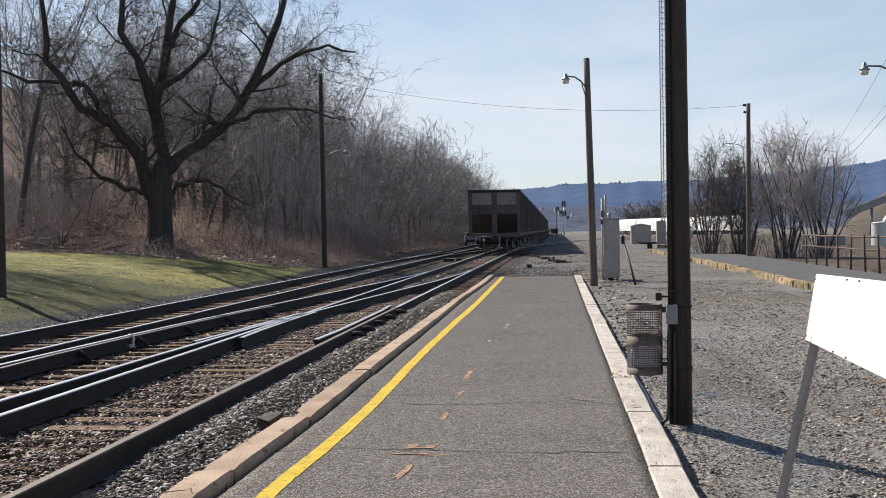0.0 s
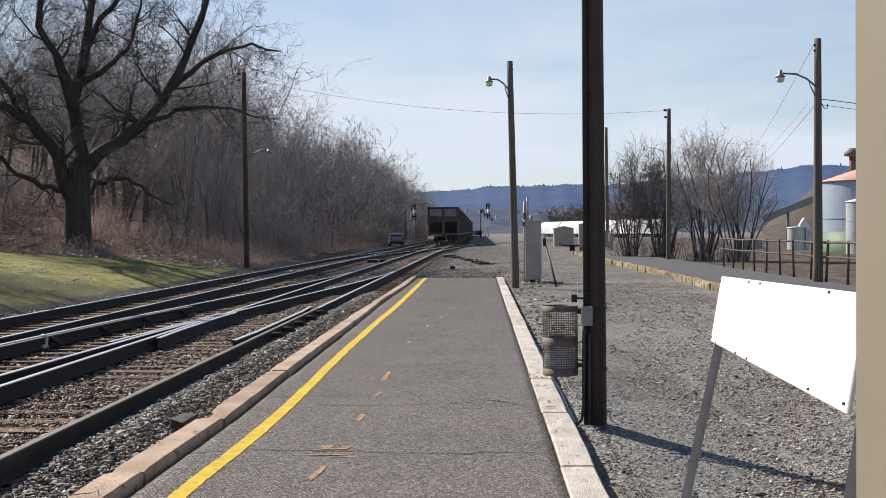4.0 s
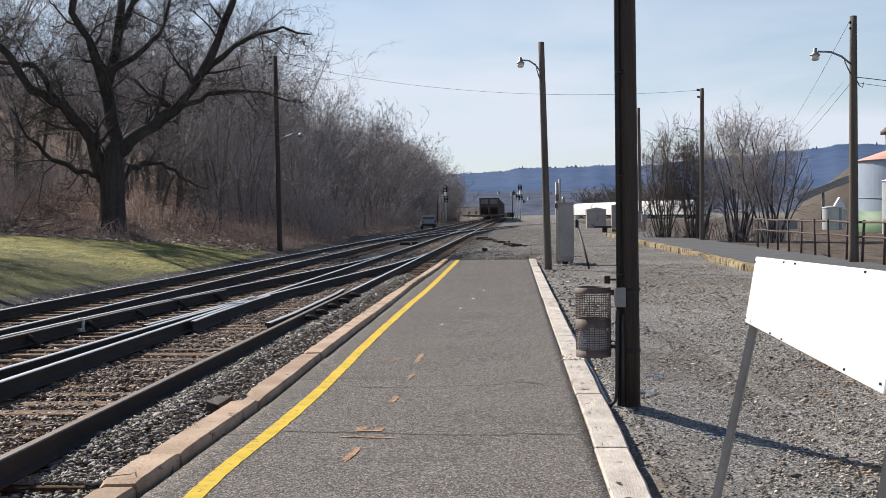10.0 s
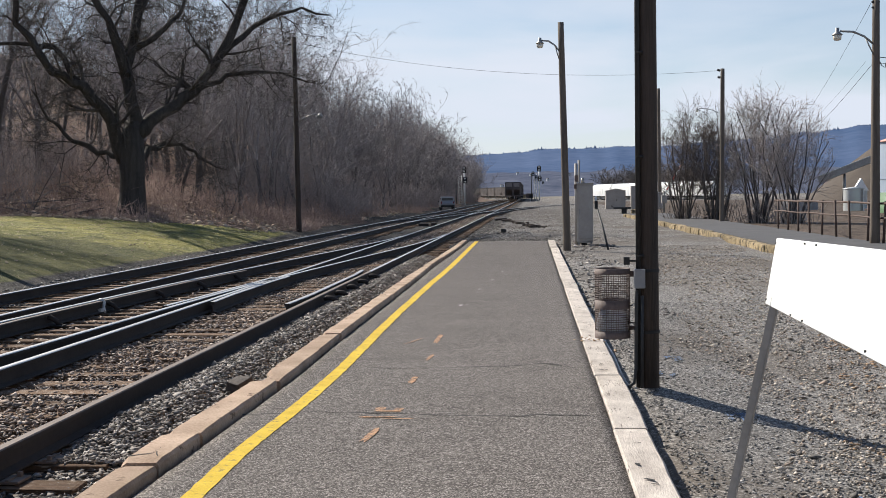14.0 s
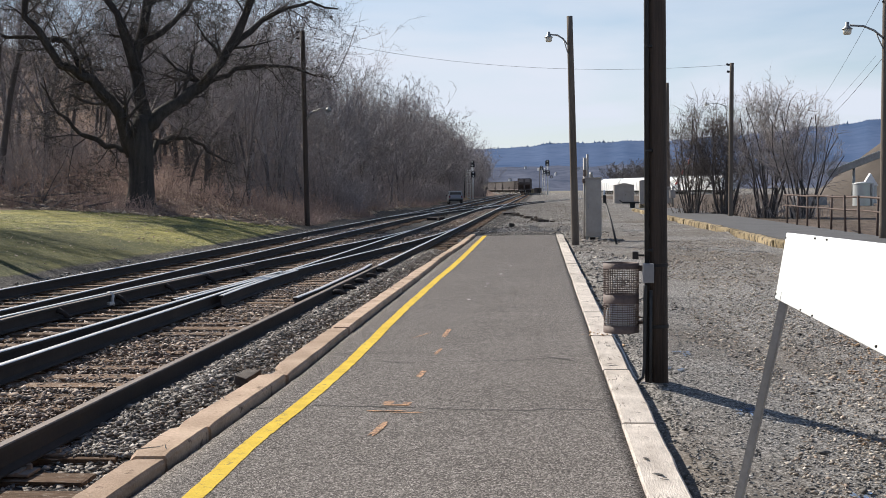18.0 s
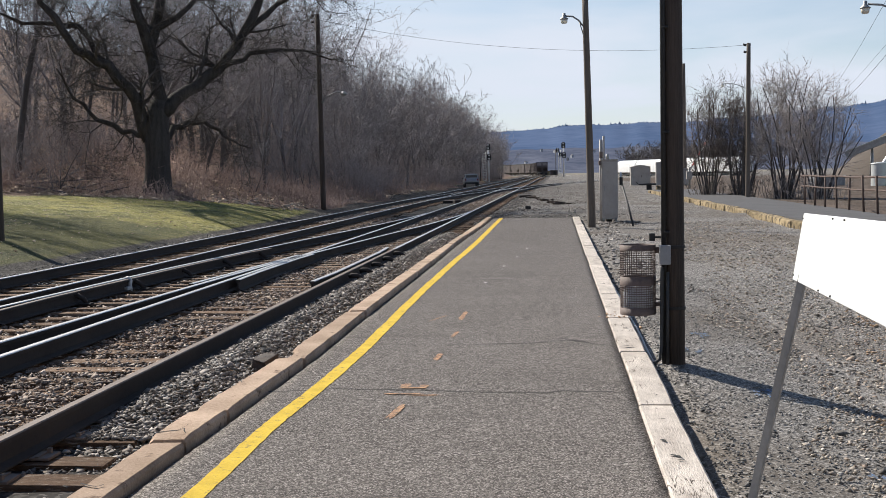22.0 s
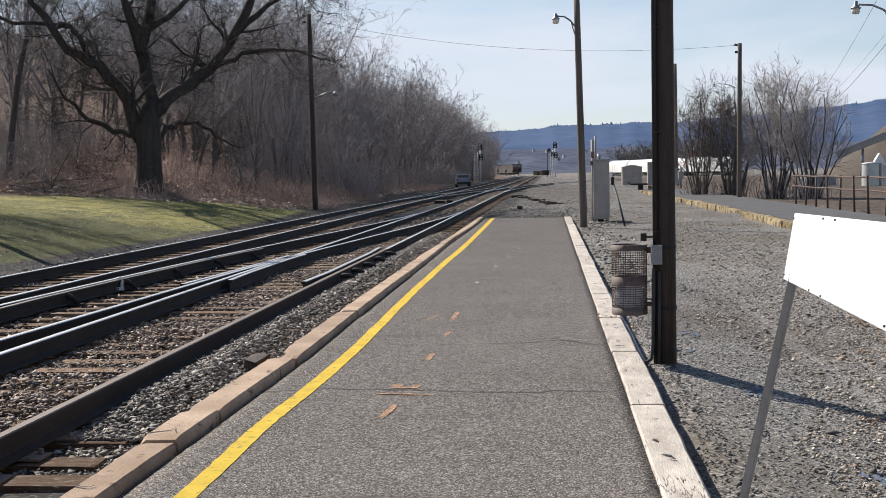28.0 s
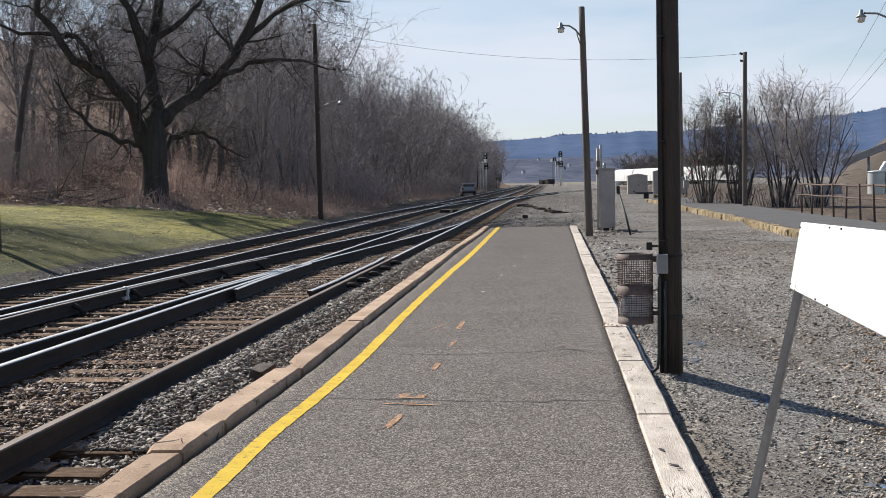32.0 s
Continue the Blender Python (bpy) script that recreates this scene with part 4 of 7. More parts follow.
scatter("ballast", 5500, (-6.8, -4.75, 9, 44), (0.018, 0.038), lambda x, y, r: -0.275 + r.uniform(0, 0.03, len(x)), M["brown_ballast"], "brownish ballast stones between the two tracks", 4, fine=False, keep=off_rails)
scatter("ballast", 11000, (-10.9, -6.95, 14, 64), (0.015, 0.034), lambda x, y, r: ground_z(x, y) + r.uniform(0, 0.03, len(x)), M["ballast"], "grey ballast stones on the shoulder of the far track", 5, fine=False, keep=off_rails)
scatter("ballast", 13000, (-3.0, 4.5, 36.6, 120), (0.012, 0.034), lambda x, y, r: ground_z(x, y) + r.uniform(-0.01, 0.015, len(x)), M["ballast"], "rough grey stones past the platform end", 6, fine=False, keep=lambda x, y: (x > track_near(0) + GAUGE + 0.1) & (x < 0.8 + 1.2 * np.sin(y * 0.7) + (y - 36) * 0.02 + 2.2 * np.sin(x * 37.0 + y * 91.0)))
scatter("ballast", 5000, (-4.62, -3.26, 34, 100), (0.018, 0.042), lambda x, y, r: -0.235 + r.uniform(0, 0.03, len(x)), M["brown_ballast"], "brownish ballast stones farther along the near track", 11, fine=False)
scatter("ballast", 5000, (-8.3, -6.95, 40, 100), (0.018, 0.042), lambda x, y, r: -0.235 + r.uniform(0, 0.03, len(x)), M["brown_ballast"], "brownish ballast stones farther along the far track", 12, fine=False)


def stony(x, y):
    return (x > 0.75 + 0.06 * np.sin(y * 4)) & (np.hypot(x - 0.9, y - 9.3) > 0.14)


scatter("gravel", 30000, (0.7, 3.4, 4.0, 17), (0.004, 0.011), lambda x, y, r: ground_z(x, y) - 0.001, M["fine_gravel"], "fine dark grey gravel beside the platform", 7, fine=False, keep=stony)
scatter("gravel", 14000, (0.7, 6.0, 6.0, 38), (0.004, 0.010), lambda x, y, r: ground_z(x, y) - 0.002, M["fine_gravel"], "fine grey gravel over the yard", 8, fine=False, keep=stony)
scatter("gravel", 26000, (1.2, 5.6, 4.0, 34), (0.007, 0.018), lambda x, y, r: ground_z(x, y) + r.uniform(-0.004, 0.016, len(x)), M["gravel"], "coarse pale gravel in a loose band across the yard", 9, fine=False,
        keep=lambda x, y: np.abs(x - 1.75 - 0.075 * y - 0.2 * np.sin(y * 0.8)) < 0.45 + 0.03 * y + 0.2 * np.sin(y * 2.1) * np.sin(x * 5))


scatter("gravel", 16000, (1.3, 3.8, 4.2, 16), (0.005, 0.012), lambda x, y, r: ground_z(x, y) + r.uniform(-0.004, 0.006, len(x)), M["gravel"], "loose grey and tan stones beside the platform", 13, fine=False,
        keep=lambda x, y: stony(x, y) & (x > 1.88 + 0.14 * np.sin(y * 2.3) + 0.10 * np.sin(y * 5.9 + 1) + 0.18 * np.sin(x * 231.0 + y * 57.0)))


scatter("rubble", 3500, (0.72, 2.7, 13, 36), (0.010, 0.030), lambda x, y, r: ground_z(x, y) + r.uniform(-0.006, 0.01, len(x)), M["ballast"], "dark rough stones and clods beside the timber edge", 21, fine=False, keep=lambda x, y: (x - 0.72) < 0.25 + 0.9 * (np.sin(y * 0.9) * np.sin(y * 0.37 + x)) ** 2 + 0.035 * (y - 13))
scatter("rubble", 220, (1.15, 2.35, 33.5, 34.6), (0.025, 0.065), lambda x, y, r: ground_z(x, y) + r.uniform(-0.01, 0.02, len(x)), M["ballast"], "broken stones heaped round the foot of the cabinet", 22, fine=False)


def strewn_leaves():
    """Small drifts of tan dead leaves on the gravel."""
    rng = np.random.default_rng(29)
    x, y = [], []
    for cx, cy, sx, sy, n in ((3.42, 13.0, 0.12, 0.5, 60), (3.55, 11.8, 0.16, 0.4, 60), (2.32, 8.0, 0.10, 0.16, 40), (3.0, 11.4, 0.12, 0.4, 30), (0.60, 11.4, 0.10, 0.12, 14)):
        x += list(rng.normal(cx, sx, n))
        y += list(rng.normal(cy, sy, n))
    x, y = np.array(x), np.array(y)
    z = np.where(x < 0.72, 0.026, ground_z(x, y) + 0.012)
    me = stones_mesh("dead_leaves", np.stack([x, y, z], 1), rng.uniform(0.008, 0.022, len(x)), rng, fine=False)
    return tagged(mesh_part("dead_leaves", me, M["tan_leaf"]), "tan dead leaves drifted on the gravel", "leaves", kind="stuff")


strewn_leaves()


def tie_plates():
    """Steel plates and spikes under the nearest rail."""
    plate, spike = None, None
    for i in range(150):
        y = 3.0 + i * 0.53
        if not 4.0 < y < 30:
            continue
        for dx in (0.0,):
            x = track_near(y) + GAUGE
            if plate is None:
                bm = boxes((0, 0, 0, 0.34, 0.18, 0.018), bevel=0.004)
                box(bm, 0.10, 0.0, 0.012, 0.02, 0.18, 0.012)
                box(bm, -0.10, 0.0, 0.012, 0.02, 0.18, 0.012)
                plate = part("tie_plate", bm, M["rail_dull"], TRACK_1)
                spike = part("spike", boxes((0, 0, 0.01, 0.03, 0.03, 0.035), bevel=0.006), M["rail_dull"], plate)
                spike.location = (0.12, 0.05, 0.012)
                ob = plate
            else:
                ob = mesh_part("tie_plate", plate.data, M["rail_dull"], TRACK_1)
                mesh_part("spike", spike.data, M["rail_dull"], ob).location = (0.12, 0.05 if i % 2 else -0.05, 0.012)
            ob.location = (x + 0.015, y, TIE_Z + 0.006)


tie_plates()


def rail_braces(track, line, off, ys, side):
    """Curved steel braces clasping the guarded rails."""
    first = None
    for y in ys:
        if first is None:
            bm = bmesh.new()
            pts = [(side * 0.30, 0, -0.165), (side * 0.25, 0, -0.10), (side * 0.17, 0, -0.055), (side * 0.09, 0, -0.05), (side * 0.05, 0, -0.075)]
            tube(bm, pts, [0.028, 0.035, 0.04, 0.038, 0.03], 8)
            box(bm, side * 0.2, 0, -0.168, 0.30, 0.16, 0.02)
            first = part("rail_brace", bm, M["rail_side"], track)
            ob = first
        else:
            ob = mesh_part("rail_brace", first.data, M["rail_side"], track)
        ob.location = (line(y) + off, y, RAIL_Z)


rail_braces(TRACK_1, track_near, GAUGE, (17.6, 18.6, 19.8, 21.1, 22.5), 1)
rail_braces(TRACK_X, track_cross, -GAUGE, (15.0, 17.0, 19.0, 21.0, 23.0), 1)


# ---- marks on the platform ----
def crack(pts, w, seed, lift=None, name="crack"):
    """A fine crack: a thin ragged groove-dark line."""
    r = random.Random(seed)
    bm = bmesh.new()
    prev = None
    for (xa, ya), (xb, yb) in zip(pts, pts[1:]):
        n = max(2, int(math.hypot(xb - xa, yb - ya) / 0.06))
        for i in range(n):
            t = i / n
            x, y = xa + (xb - xa) * t + r.uniform(-0.012, 0.012), ya + (yb - ya) * t + r.uniform(-0.015, 0.015)
            ww = w * r.uniform(0.2, 1.0)
            z = plat_z(x, y) + 0.002 if lift is None else lift
            cur = (bm.verts.new((x, y - ww, z)), bm.verts.new((x, y + ww, z)))
            if prev:
                bm.faces.new((prev[0], cur[0], cur[1], prev[1]))
            prev = cur
    return part(name, bm, M["crack"], PLATFORM)


crack([(-1.9, 7.59), (-1.48, 7.72), (-0.87, 7.65), (-0.5, 7.58), (-0.13, 7.56), (0.05, 7.63), (0.46, 7.58)], 0.020, 1)
crack([(-1.33, 9.69), (-0.75, 9.70), (-0.17, 9.79), (0.06, 9.95), (0.34, 9.69), (0.49, 9.63)], 0.016, 2)
crack([(0.02, 9.90), (0.10, 9.95), (0.2, 9.86), (0.30, 9.74)], 0.03, 3)
crack([(-1.8, 14.2), (-0.9, 14.0), (0.0, 14.25), (0.47, 14.1)], 0.010, 4)
crack([(-1.8, 18.3), (-0.9, 18.2), (0.47, 18.4)], 0.010, 5)
crack([(-1.85, 23.0), (-0.6, 22.8), (0.47, 23.1)], 0.012, 6)
crack([(-2.15, 6.10), (-2.08, 6.14), (-2.02, 6.20), (-1.97, 6.02)], 0.012, 11, COPING_TOP + 0.001)
crack([(-2.05, 6.12), (-2.03, 6.27), (-2.06, 6.35)], 0.010, 12, COPING_TOP + 0.001)
crack([(-2.13, 7.45), (-2.08, 7.62), (-2.12, 7.72)], 0.016, 13, COPING_TOP + 0.001)
crack([(-2.13, 5.05), (-2.05, 5.0), (-2.01, 5.08)], 0.012, 14, COPING_TOP + 0.001)
crack([(-2.22, 10.6), (-2.14, 10.7), (-2.05, 10.66)], 0.016, 15, COPING_TOP + 0.001)
crack([(-2.28, 13.9), (-2.20, 14.0), (-2.12, 13.95)], 0.020, 16, COPING_TOP + 0.001)
for _k, (_x, _y, _w, _d) in enumerate(((0.57, 5.77, 0.05, 0.030), (0.585, 5.69, 0.03, 0.02), (0.60, 7.36, 0.03, 0.018), (0.57, 9.40, 0.06, 0.045), (0.62, 12.9, 0.05, 0.06), (0.58, 6.64, 0.03, 0.02), (0.55, 8.4, 0.02, 0.03), (0.60, 10.5, 0.04, 0.05), (0.53, 6.1, 0.018, 0.05), (0.56, 14.6, 0.05, 0.08))):
    crack([(_x - _w * 0.7, _y), (_x, _y + 0.01), (_x + _w * 0.7, _y - 0.012)], _d * 0.55, 40 + _k, 0.0245, "knot_hole")
crack([(-1.5, 12.6), (-0.9, 12.5), (-0.3, 12.65), (0.4, 12.5)], 0.008, 7)
crack([(-1.45, 16.1), (-0.8, 16.0), (-0.2, 16.15)], 0.012, 8)
crack([(-0.9, 20.1), (-0.3, 20.2), (0.3, 20.0)], 0.014, 9)


def dab(mat, name, label, x, y, sx, sy, turn, seed):
    """A sprayed paint mark with a ragged outline."""
    r = random.Random(seed)
    bm = bmesh.new()
    vs = []
    for i in range(18):
        a = 2 * math.pi * i / 18
        q = r.uniform(0.7, 1.1)
        ex = abs(math.cos(a)) ** 0.6 * math.copysign(1, math.cos(a)) * sx / 2 * q
        ey = abs(math.sin(a)) ** 0.6 * math.copysign(1, math.sin(a)) * sy / 2 * q
        c, s = math.cos(radians(turn)), math.sin(radians(turn))
        vs.append(bm.verts.new((x + ex * c - ey * s, y + ex * s + ey * c, plat_z(x, y) + 0.0045)))
    bm.faces.new(vs)
    return part(name, bm, mat, PLATFORM, label)


OR = "faded orange spray mark"
for _k, (_x, _y, _w, _l, _a) in enumerate(((-0.937, 11.68, 0.055, 0.78, 0), (-0.905, 10.33, 0.035, 0.42, -4), (-1.16, 11.5, 0.02, 0.55, -16), (-0.925, 9.06, 0.055, 0.40, -4),
                                           (-1.02, 7.80, 0.07, 0.16, 0), (-0.895, 7.79, 0.06, 0.14, 0), (-0.965, 7.73, 0.20, 0.05, 0), (-1.00, 7.52, 0.28, 0.04, 2), (-0.86, 7.47, 0.24, 0.03, 1), (-0.97, 6.95, 0.055, 0.42, -5))):
    dab(M["orange"], "paint_mark", OR, _x, _y, _w, _l, _a, _k + 1)
for _k, (_x, _y, _w, _l) in enumerate(((-0.925, 15.2, 0.05, 0.2), (-0.795, 17.74, 0.045, 0.35), (-0.80, 17.2, 0.03, 0.15), (-0.666, 19.73, 0.045, 0.4), (-0.55, 21.9, 0.04, 0.4))):
    dab(M["chalk"], "paint_mark", "pale chalky mark", _x, _y, _w, _l, 0, 20 + _k)


def blue_dab(x, y, seed):
    r = random.Random(seed)
    for i in range(9):
        xx, yy = x + r.uniform(-0.08, 0.08), y + r.uniform(-0.16, 0.16)
        z = place_of(xx, yy)
        bm = bmesh.new()
        bm.faces.new([bm.verts.new((xx + 0.026 * r.uniform(0.3, 1.3) * math.cos(a), yy + 0.06 * r.uniform(0.3, 1.3) * math.sin(a), z)) for a in (2 * math.pi * k / 9 for k in range(9))])
        ob = part("paint_fleck", bm, M["blue"], BLUE)


def place_of(x, y):
    return float(ground_z(np.array([x]), np.array([y]))[0]) + 0.009


BLUE = thing("paint_marks", "blue survey paint flecks sprayed on the gravel", "paint marks", kind="structure")
for _k, (_x, _y) in enumerate(((1.345, 11.38), (1.13, 10.12), (1.455, 8.54), (1.68, 6.3))):
    blue_dab(_x, _y, _k)


# ---- odd pieces along the track ----
def broken_block():
    """A broken block of dark concrete lodged in the notch of the coping."""
    bm = boxes((0, 0, 0, 0.17, 0.17, 0.10), bevel=0.012)
    for v in bm.verts:
        v.co += Vector((0.03, 0.03, 0.02)) * noise.noise(v.co * 11)
    ob = tagged(part("stone_block", bm, M["creosote"]), "dark broken block lodged between ballast and coping", "block")
    ob.matrix_basis = pose(-2.385, 9.40, -0.105, 10, -5, -22)
    return ob


def rail_clamp():
    """A bent steel bracket gripping the rail's head and hanging down its side."""
    bm = tubes(([(-0.01, 0.05, 0.012), (0.035, 0.05, 0.014), (0.062, 0.04, -0.02), (0.058, 0.03, -0.075), (0.085, 0.0, -0.12), (0.11, -0.02, -0.135)], [0.016, 0.024, 0.026, 0.022, 0.024, 0.014]), sides=7)
    box(bm, 0.07, -0.05, -0.115, 0.05, 0.10, 0.05, 0.008)
    c = part("rail_clamp", bm, M["pale_steel"], TRACK_X, "pale steel rail clamp")
    c.matrix_basis = pose(track_cross(16.75) - GAUGE + 0.10, 16.75, RAIL_Z, 0, 0, -8) @ Matrix.Scale(1.15, 4)
    return c


broken_block()
rail_clamp()


def debris(name, label, category, x, y, size, turn, seed, mat):
    """A dark left-over piece of track timber or iron lying on the stones."""
    bm = boxes((0, 0, 0, *size), bevel=min(size) * 0.15)
    for v in bm.verts:
        v.co += Vector((1, 1, 0.4)) * 0.05 * noise.noise(v.co * 3 + Vector((seed, 0, 0)))
    ob = tagged(part(name, bm, mat), label, category)
    ob.matrix_basis = pose(x, y, float(ground_z(np.array([x]), np.array([y]))[0]) + size[2] * 0.4, random.Random(seed).uniform(-4, 4), random.Random(seed + 1).uniform(-4, 4), turn)
    return ob


debris("junction_box", "small black iron box on the stones past the platform", "box", -1.17, 49.2, (0.25, 0.25, 0.17), 8, 1, M["black"])
debris("switch_machine", "dark low switch machine beside the siding", "switch machine", -2.0, 76.0, (0.8, 1.1, 0.18), 6, 2, M["rail_side"])
debris("switch_machine", "dark low switch machine between the main tracks", "switch machine", -6.0, 66.3, (0.55, 0.9, 0.2), -4, 5, M["rail_side"])
debris("switch_machine_cover", "dark iron cover lying beside the switch machine", "cover", -5.45, 65.0, (0.34, 0.5, 0.2), 20, 3, M["rail_side"])
for _k in range(24):
    _r = random.Random(70 + _k)
    _t = _k / 23
    debris("scrap_timber", "dark splintered scrap of tie lying on the stones", "timber", -1.5 + 1.9 * _t + _r.uniform(-0.25, 0.25), 71.0 - 16.0 * _t + _r.uniform(-1.2, 1.2), (_r.uniform(0.12, 0.5), _r.uniform(0.06, 0.2), _r.uniform(0.05, 0.13)), _r.uniform(-60, 60), 10 + _k, M["creosote"])


# ---- the train ----
def hopper_car():
    car = thing("hopper_car", "dusty dark coal hopper wagon of a departing train", "railway wagon", group="train of hopper wagons")
    L, W = 15.2, 3.25
    z0 = RAIL_Z
    bm = bmesh.new()
    # the tub: sloped ends below, upright sides
    h1, h2 = 1.15, 3.72
    pts = [(-L / 2, 2.35), (-L / 2, h2), (L / 2, h2), (L / 2, 2.35), (L / 2 - 2.6, h1), (-L / 2 + 2.6, h1)]
    a = [bm.verts.new((-W / 2 + 0.06, y, z)) for y, z in pts]
    b = [bm.verts.new((W / 2 - 0.06, y, z)) for y, z in pts]
    for i in range(6):
        bm.faces.new((a[i], a[(i + 1) % 6], b[(i + 1) % 6], b[i]))
    bm.faces.new(a[::-1])
    bm.faces.new(b)
    bmesh.ops.recalc_face_normals(bm, faces=bm.faces)
    part("body", bm, M["car_steel"], car)
    part("sill", boxes((0, 0, 0.98, 0.5, L, 0.3), (-W / 2 + 0.09, 0, 1.12, 0.14, L - 0.1, 0.24), (W / 2 - 0.09, 0, 1.12, 0.14, L - 0.1, 0.24), (0, -L / 2 + 0.1, 1.10, W - 0.1, 0.22, 0.26), (0, L / 2 - 0.1, 1.10, W - 0.1, 0.22, 0.26), bevel=0.02), M["car_steel"], car)
    part("top_rim", boxes((-W / 2 + 0.03, 0, 3.75, 0.14, L + 0.1, 0.14), (W / 2 - 0.03, 0, 3.75, 0.14, L + 0.1, 0.14), (0, -L / 2 - 0.02, 3.75, W + 0.08, 0.14, 0.14), (0, L / 2 + 0.02, 3.75, W + 0.08, 0.14, 0.14), bevel=0.015), M["black"], car)
    rb = part("side_rib", boxes((0, 0, 0, 0.11, 0.12, 2.45), bevel=0.01), M["car_steel"], car)
    rb.location = (-W / 2 + 0.03, -L / 2 + 0.06, 2.46)
    for s in (-1, 1):
        for k in range(10):
            if s == -1 and k == 0:
                continue
            q = mesh_part("side_rib", rb.data, M["car_steel"], car)
            q.location = (s * (W / 2 - 0.03), -L / 2 + 0.06 + k * (L - 0.12) / 9, 2.46)
    for e in (-1, 1):
        y = e * (L / 2)
        for px in (-0.78, 0.78):
            part("end_panel", boxes((px, y + e * 0.015, 3.28, 1.22, 0.03, 0.72)), M["car_pale"], car, "paler panel with dark worn patches")
        for px, pw, pz, ph in ((0, 0.34, 1.95, 1.5), (-W / 2 + 0.1, 0.16, 1.75, 1.2), (W / 2 - 0.1, 0.16, 1.75, 1.2)):
            part("end_post", boxes((px, y - e * 0.02, pz, pw, 0.16, ph), bevel=0.02), M["car_steel"], car)
        part("end_band", boxes((0, y + e * 0.02, 2.62, W - 0.06, 0.12, 0.5), bevel=0.02), M["car_steel"], car)
        for lx, ly, along_x in ((-1.15, y + e * 0.09, True), (W / 2 + 0.02, y - e * 0.4, False)):
            bm = bmesh.new()
            for k in range(5):
                box(bm, lx, ly, 1.35 + k * 0.38, 0.42 if along_x else 0.03, 0.03 if along_x else 0.42, 0.03)
            for q in (-0.21, 0.21):
                box(bm, lx + (q if along_x else 0), ly + (0 if along_x else q), 2.1, 0.03, 0.03, 1.7)
            part("ladder", bm, M["black"], car)
        part("coupler", boxes((0, y + e * 0.32, 0.88, 0.22, 0.6, 0.24), (0.04, y + e * 0.6, 0.88, 0.32, 0.2, 0.3), bevel=0.03), M["black"], car)
        part("air_hose", tubes(([(0.32, y + e * 0.2, 0.95), (0.33, y + e * 0.34, 0.7), (0.30, y + e * 0.4, 0.42), (0.2, y + e * 0.45, 0.36)], 0.035)), M["pale_cable"], car, "pale dangling air hose")
        part("uncoupling_lever", tubes(([(-1.2, y + e * 0.2, 1.0), (-0.4, y + e * 0.22, 1.0), (-0.15, y + e * 0.4, 0.95)], 0.02), ([(-1.2, y + e * 0.2, 1.0), (-1.2, y + e * 0.24, 0.6)], 0.03)), M["pale_cable"], car)
        t = part("truck", boxes((-1.0, 0, 0.48, 0.14, 2.3, 0.34), (1.0, 0, 0.48, 0.14, 2.3, 0.34), (0, 0, 0.62, 2.1, 0.4, 0.28), bevel=0.04), M["black"], car)
        t.location = (0, e * (L / 2 - 1.9), 0)
        for dy in (-0.87, 0.87):
            bm = bmesh.new()
            for s in (-1, 1):
                prof = [(0.455, s * 0.80), (0.485, s * 0.70), (0.45, s * 0.69), (0.42, s * 0.72), (0.2, s * 0.75), (0.08, s * 0.70)]
                rings = [[bm.verts.new((x, r * math.cos(q), r * math.sin(q))) for q in (2 * math.pi * i / 20 for i in range(20))] for r, x in prof]
                for u, v in zip(rings, rings[1:] + rings[:1]):
                    for i in range(20):
                        bm.faces.new((u[i], u[(i + 1) % 20], v[(i + 1) % 20], v[i]))
            tube(bm, [(-0.7, 0, 0), (0.7, 0, 0)], 0.08, 8)
            bmesh.ops.recalc_face_normals(bm, faces=bm.faces)
            wset = part("wheelset", bm, M["rail_dull"], t)
            wset.location = (0, dy, 0.455)
    for k in range(3):
        bm = bmesh.new()
        v = [bm.verts.new(p) for p in ((-1.3, -1.5, 1.15), (1.3, -1.5, 1.15), (1.3, 1.5, 1.15), (-1.3, 1.5, 1.15), (-0.9, -0.35, 0.5), (0.9, -0.35, 0.5), (0.9, 0.35, 0.5), (-0.9, 0.35, 0.5))]
        for f in ((0, 1, 2, 3), (7, 6, 5, 4), (0, 4, 5, 1), (1, 5, 6, 2), (2, 6, 7, 3), (3, 7, 4, 0)):
            bm.faces.new([v[i] for i in f])
        bmesh.ops.recalc_face_normals(bm, faces=bm.faces)
        g = part("hopper_chute", bm, M["car_steel"], car)
        g.location = (0, (k - 1) * 3.2, 0)
    bm = bmesh.new()
    n = 24
    g = [[bm.verts.new((-1.4 + 2.8 * i / 6, -L / 2 + 0.1 + (L - 0.2) * j / n, 3.62 + 0.18 * math.sin(math.pi * i / 6) * (0.6 + 0.5 * noise.noise((i * 0.7, j * 0.6, 2))))) for i in range(7)] for j in range(n + 1)]
    for a, b in zip(g, g[1:]):
        for i in range(6):
            bm.faces.new((a[i], a[i + 1], b[i + 1], b[i]))
    part("coal_load", bm, M["coal"], car, "heaped black coal")
    for q in car.children:
        q.location.z += z0
    return car


TRAIN_START, TRAIN_SPEED, CAR_PITCH, CARS = 75.0, 12.5, 16.4, 22


def along(s):
    """Place and heading at s metres along the near track."""
    if s <= CURVE_Y:
        return -3.93, s, 0.0
    a = (s - CURVE_Y) / CURVE_R
    return -3.93 - CURVE_R * (1 - math.cos(a)), CURVE_Y + CURVE_R * math.sin(a), math.degrees(a)


def car_pose(k, t):
    x, y, a = along(TRAIN_START + 7.7 + TRAIN_SPEED * t + k * CAR_PITCH)
    return pose(x, y, 0, 0, 0, a)


TRAIN = [hopper_car()]
TRAIN[0].matrix_basis = car_pose(0, 0)
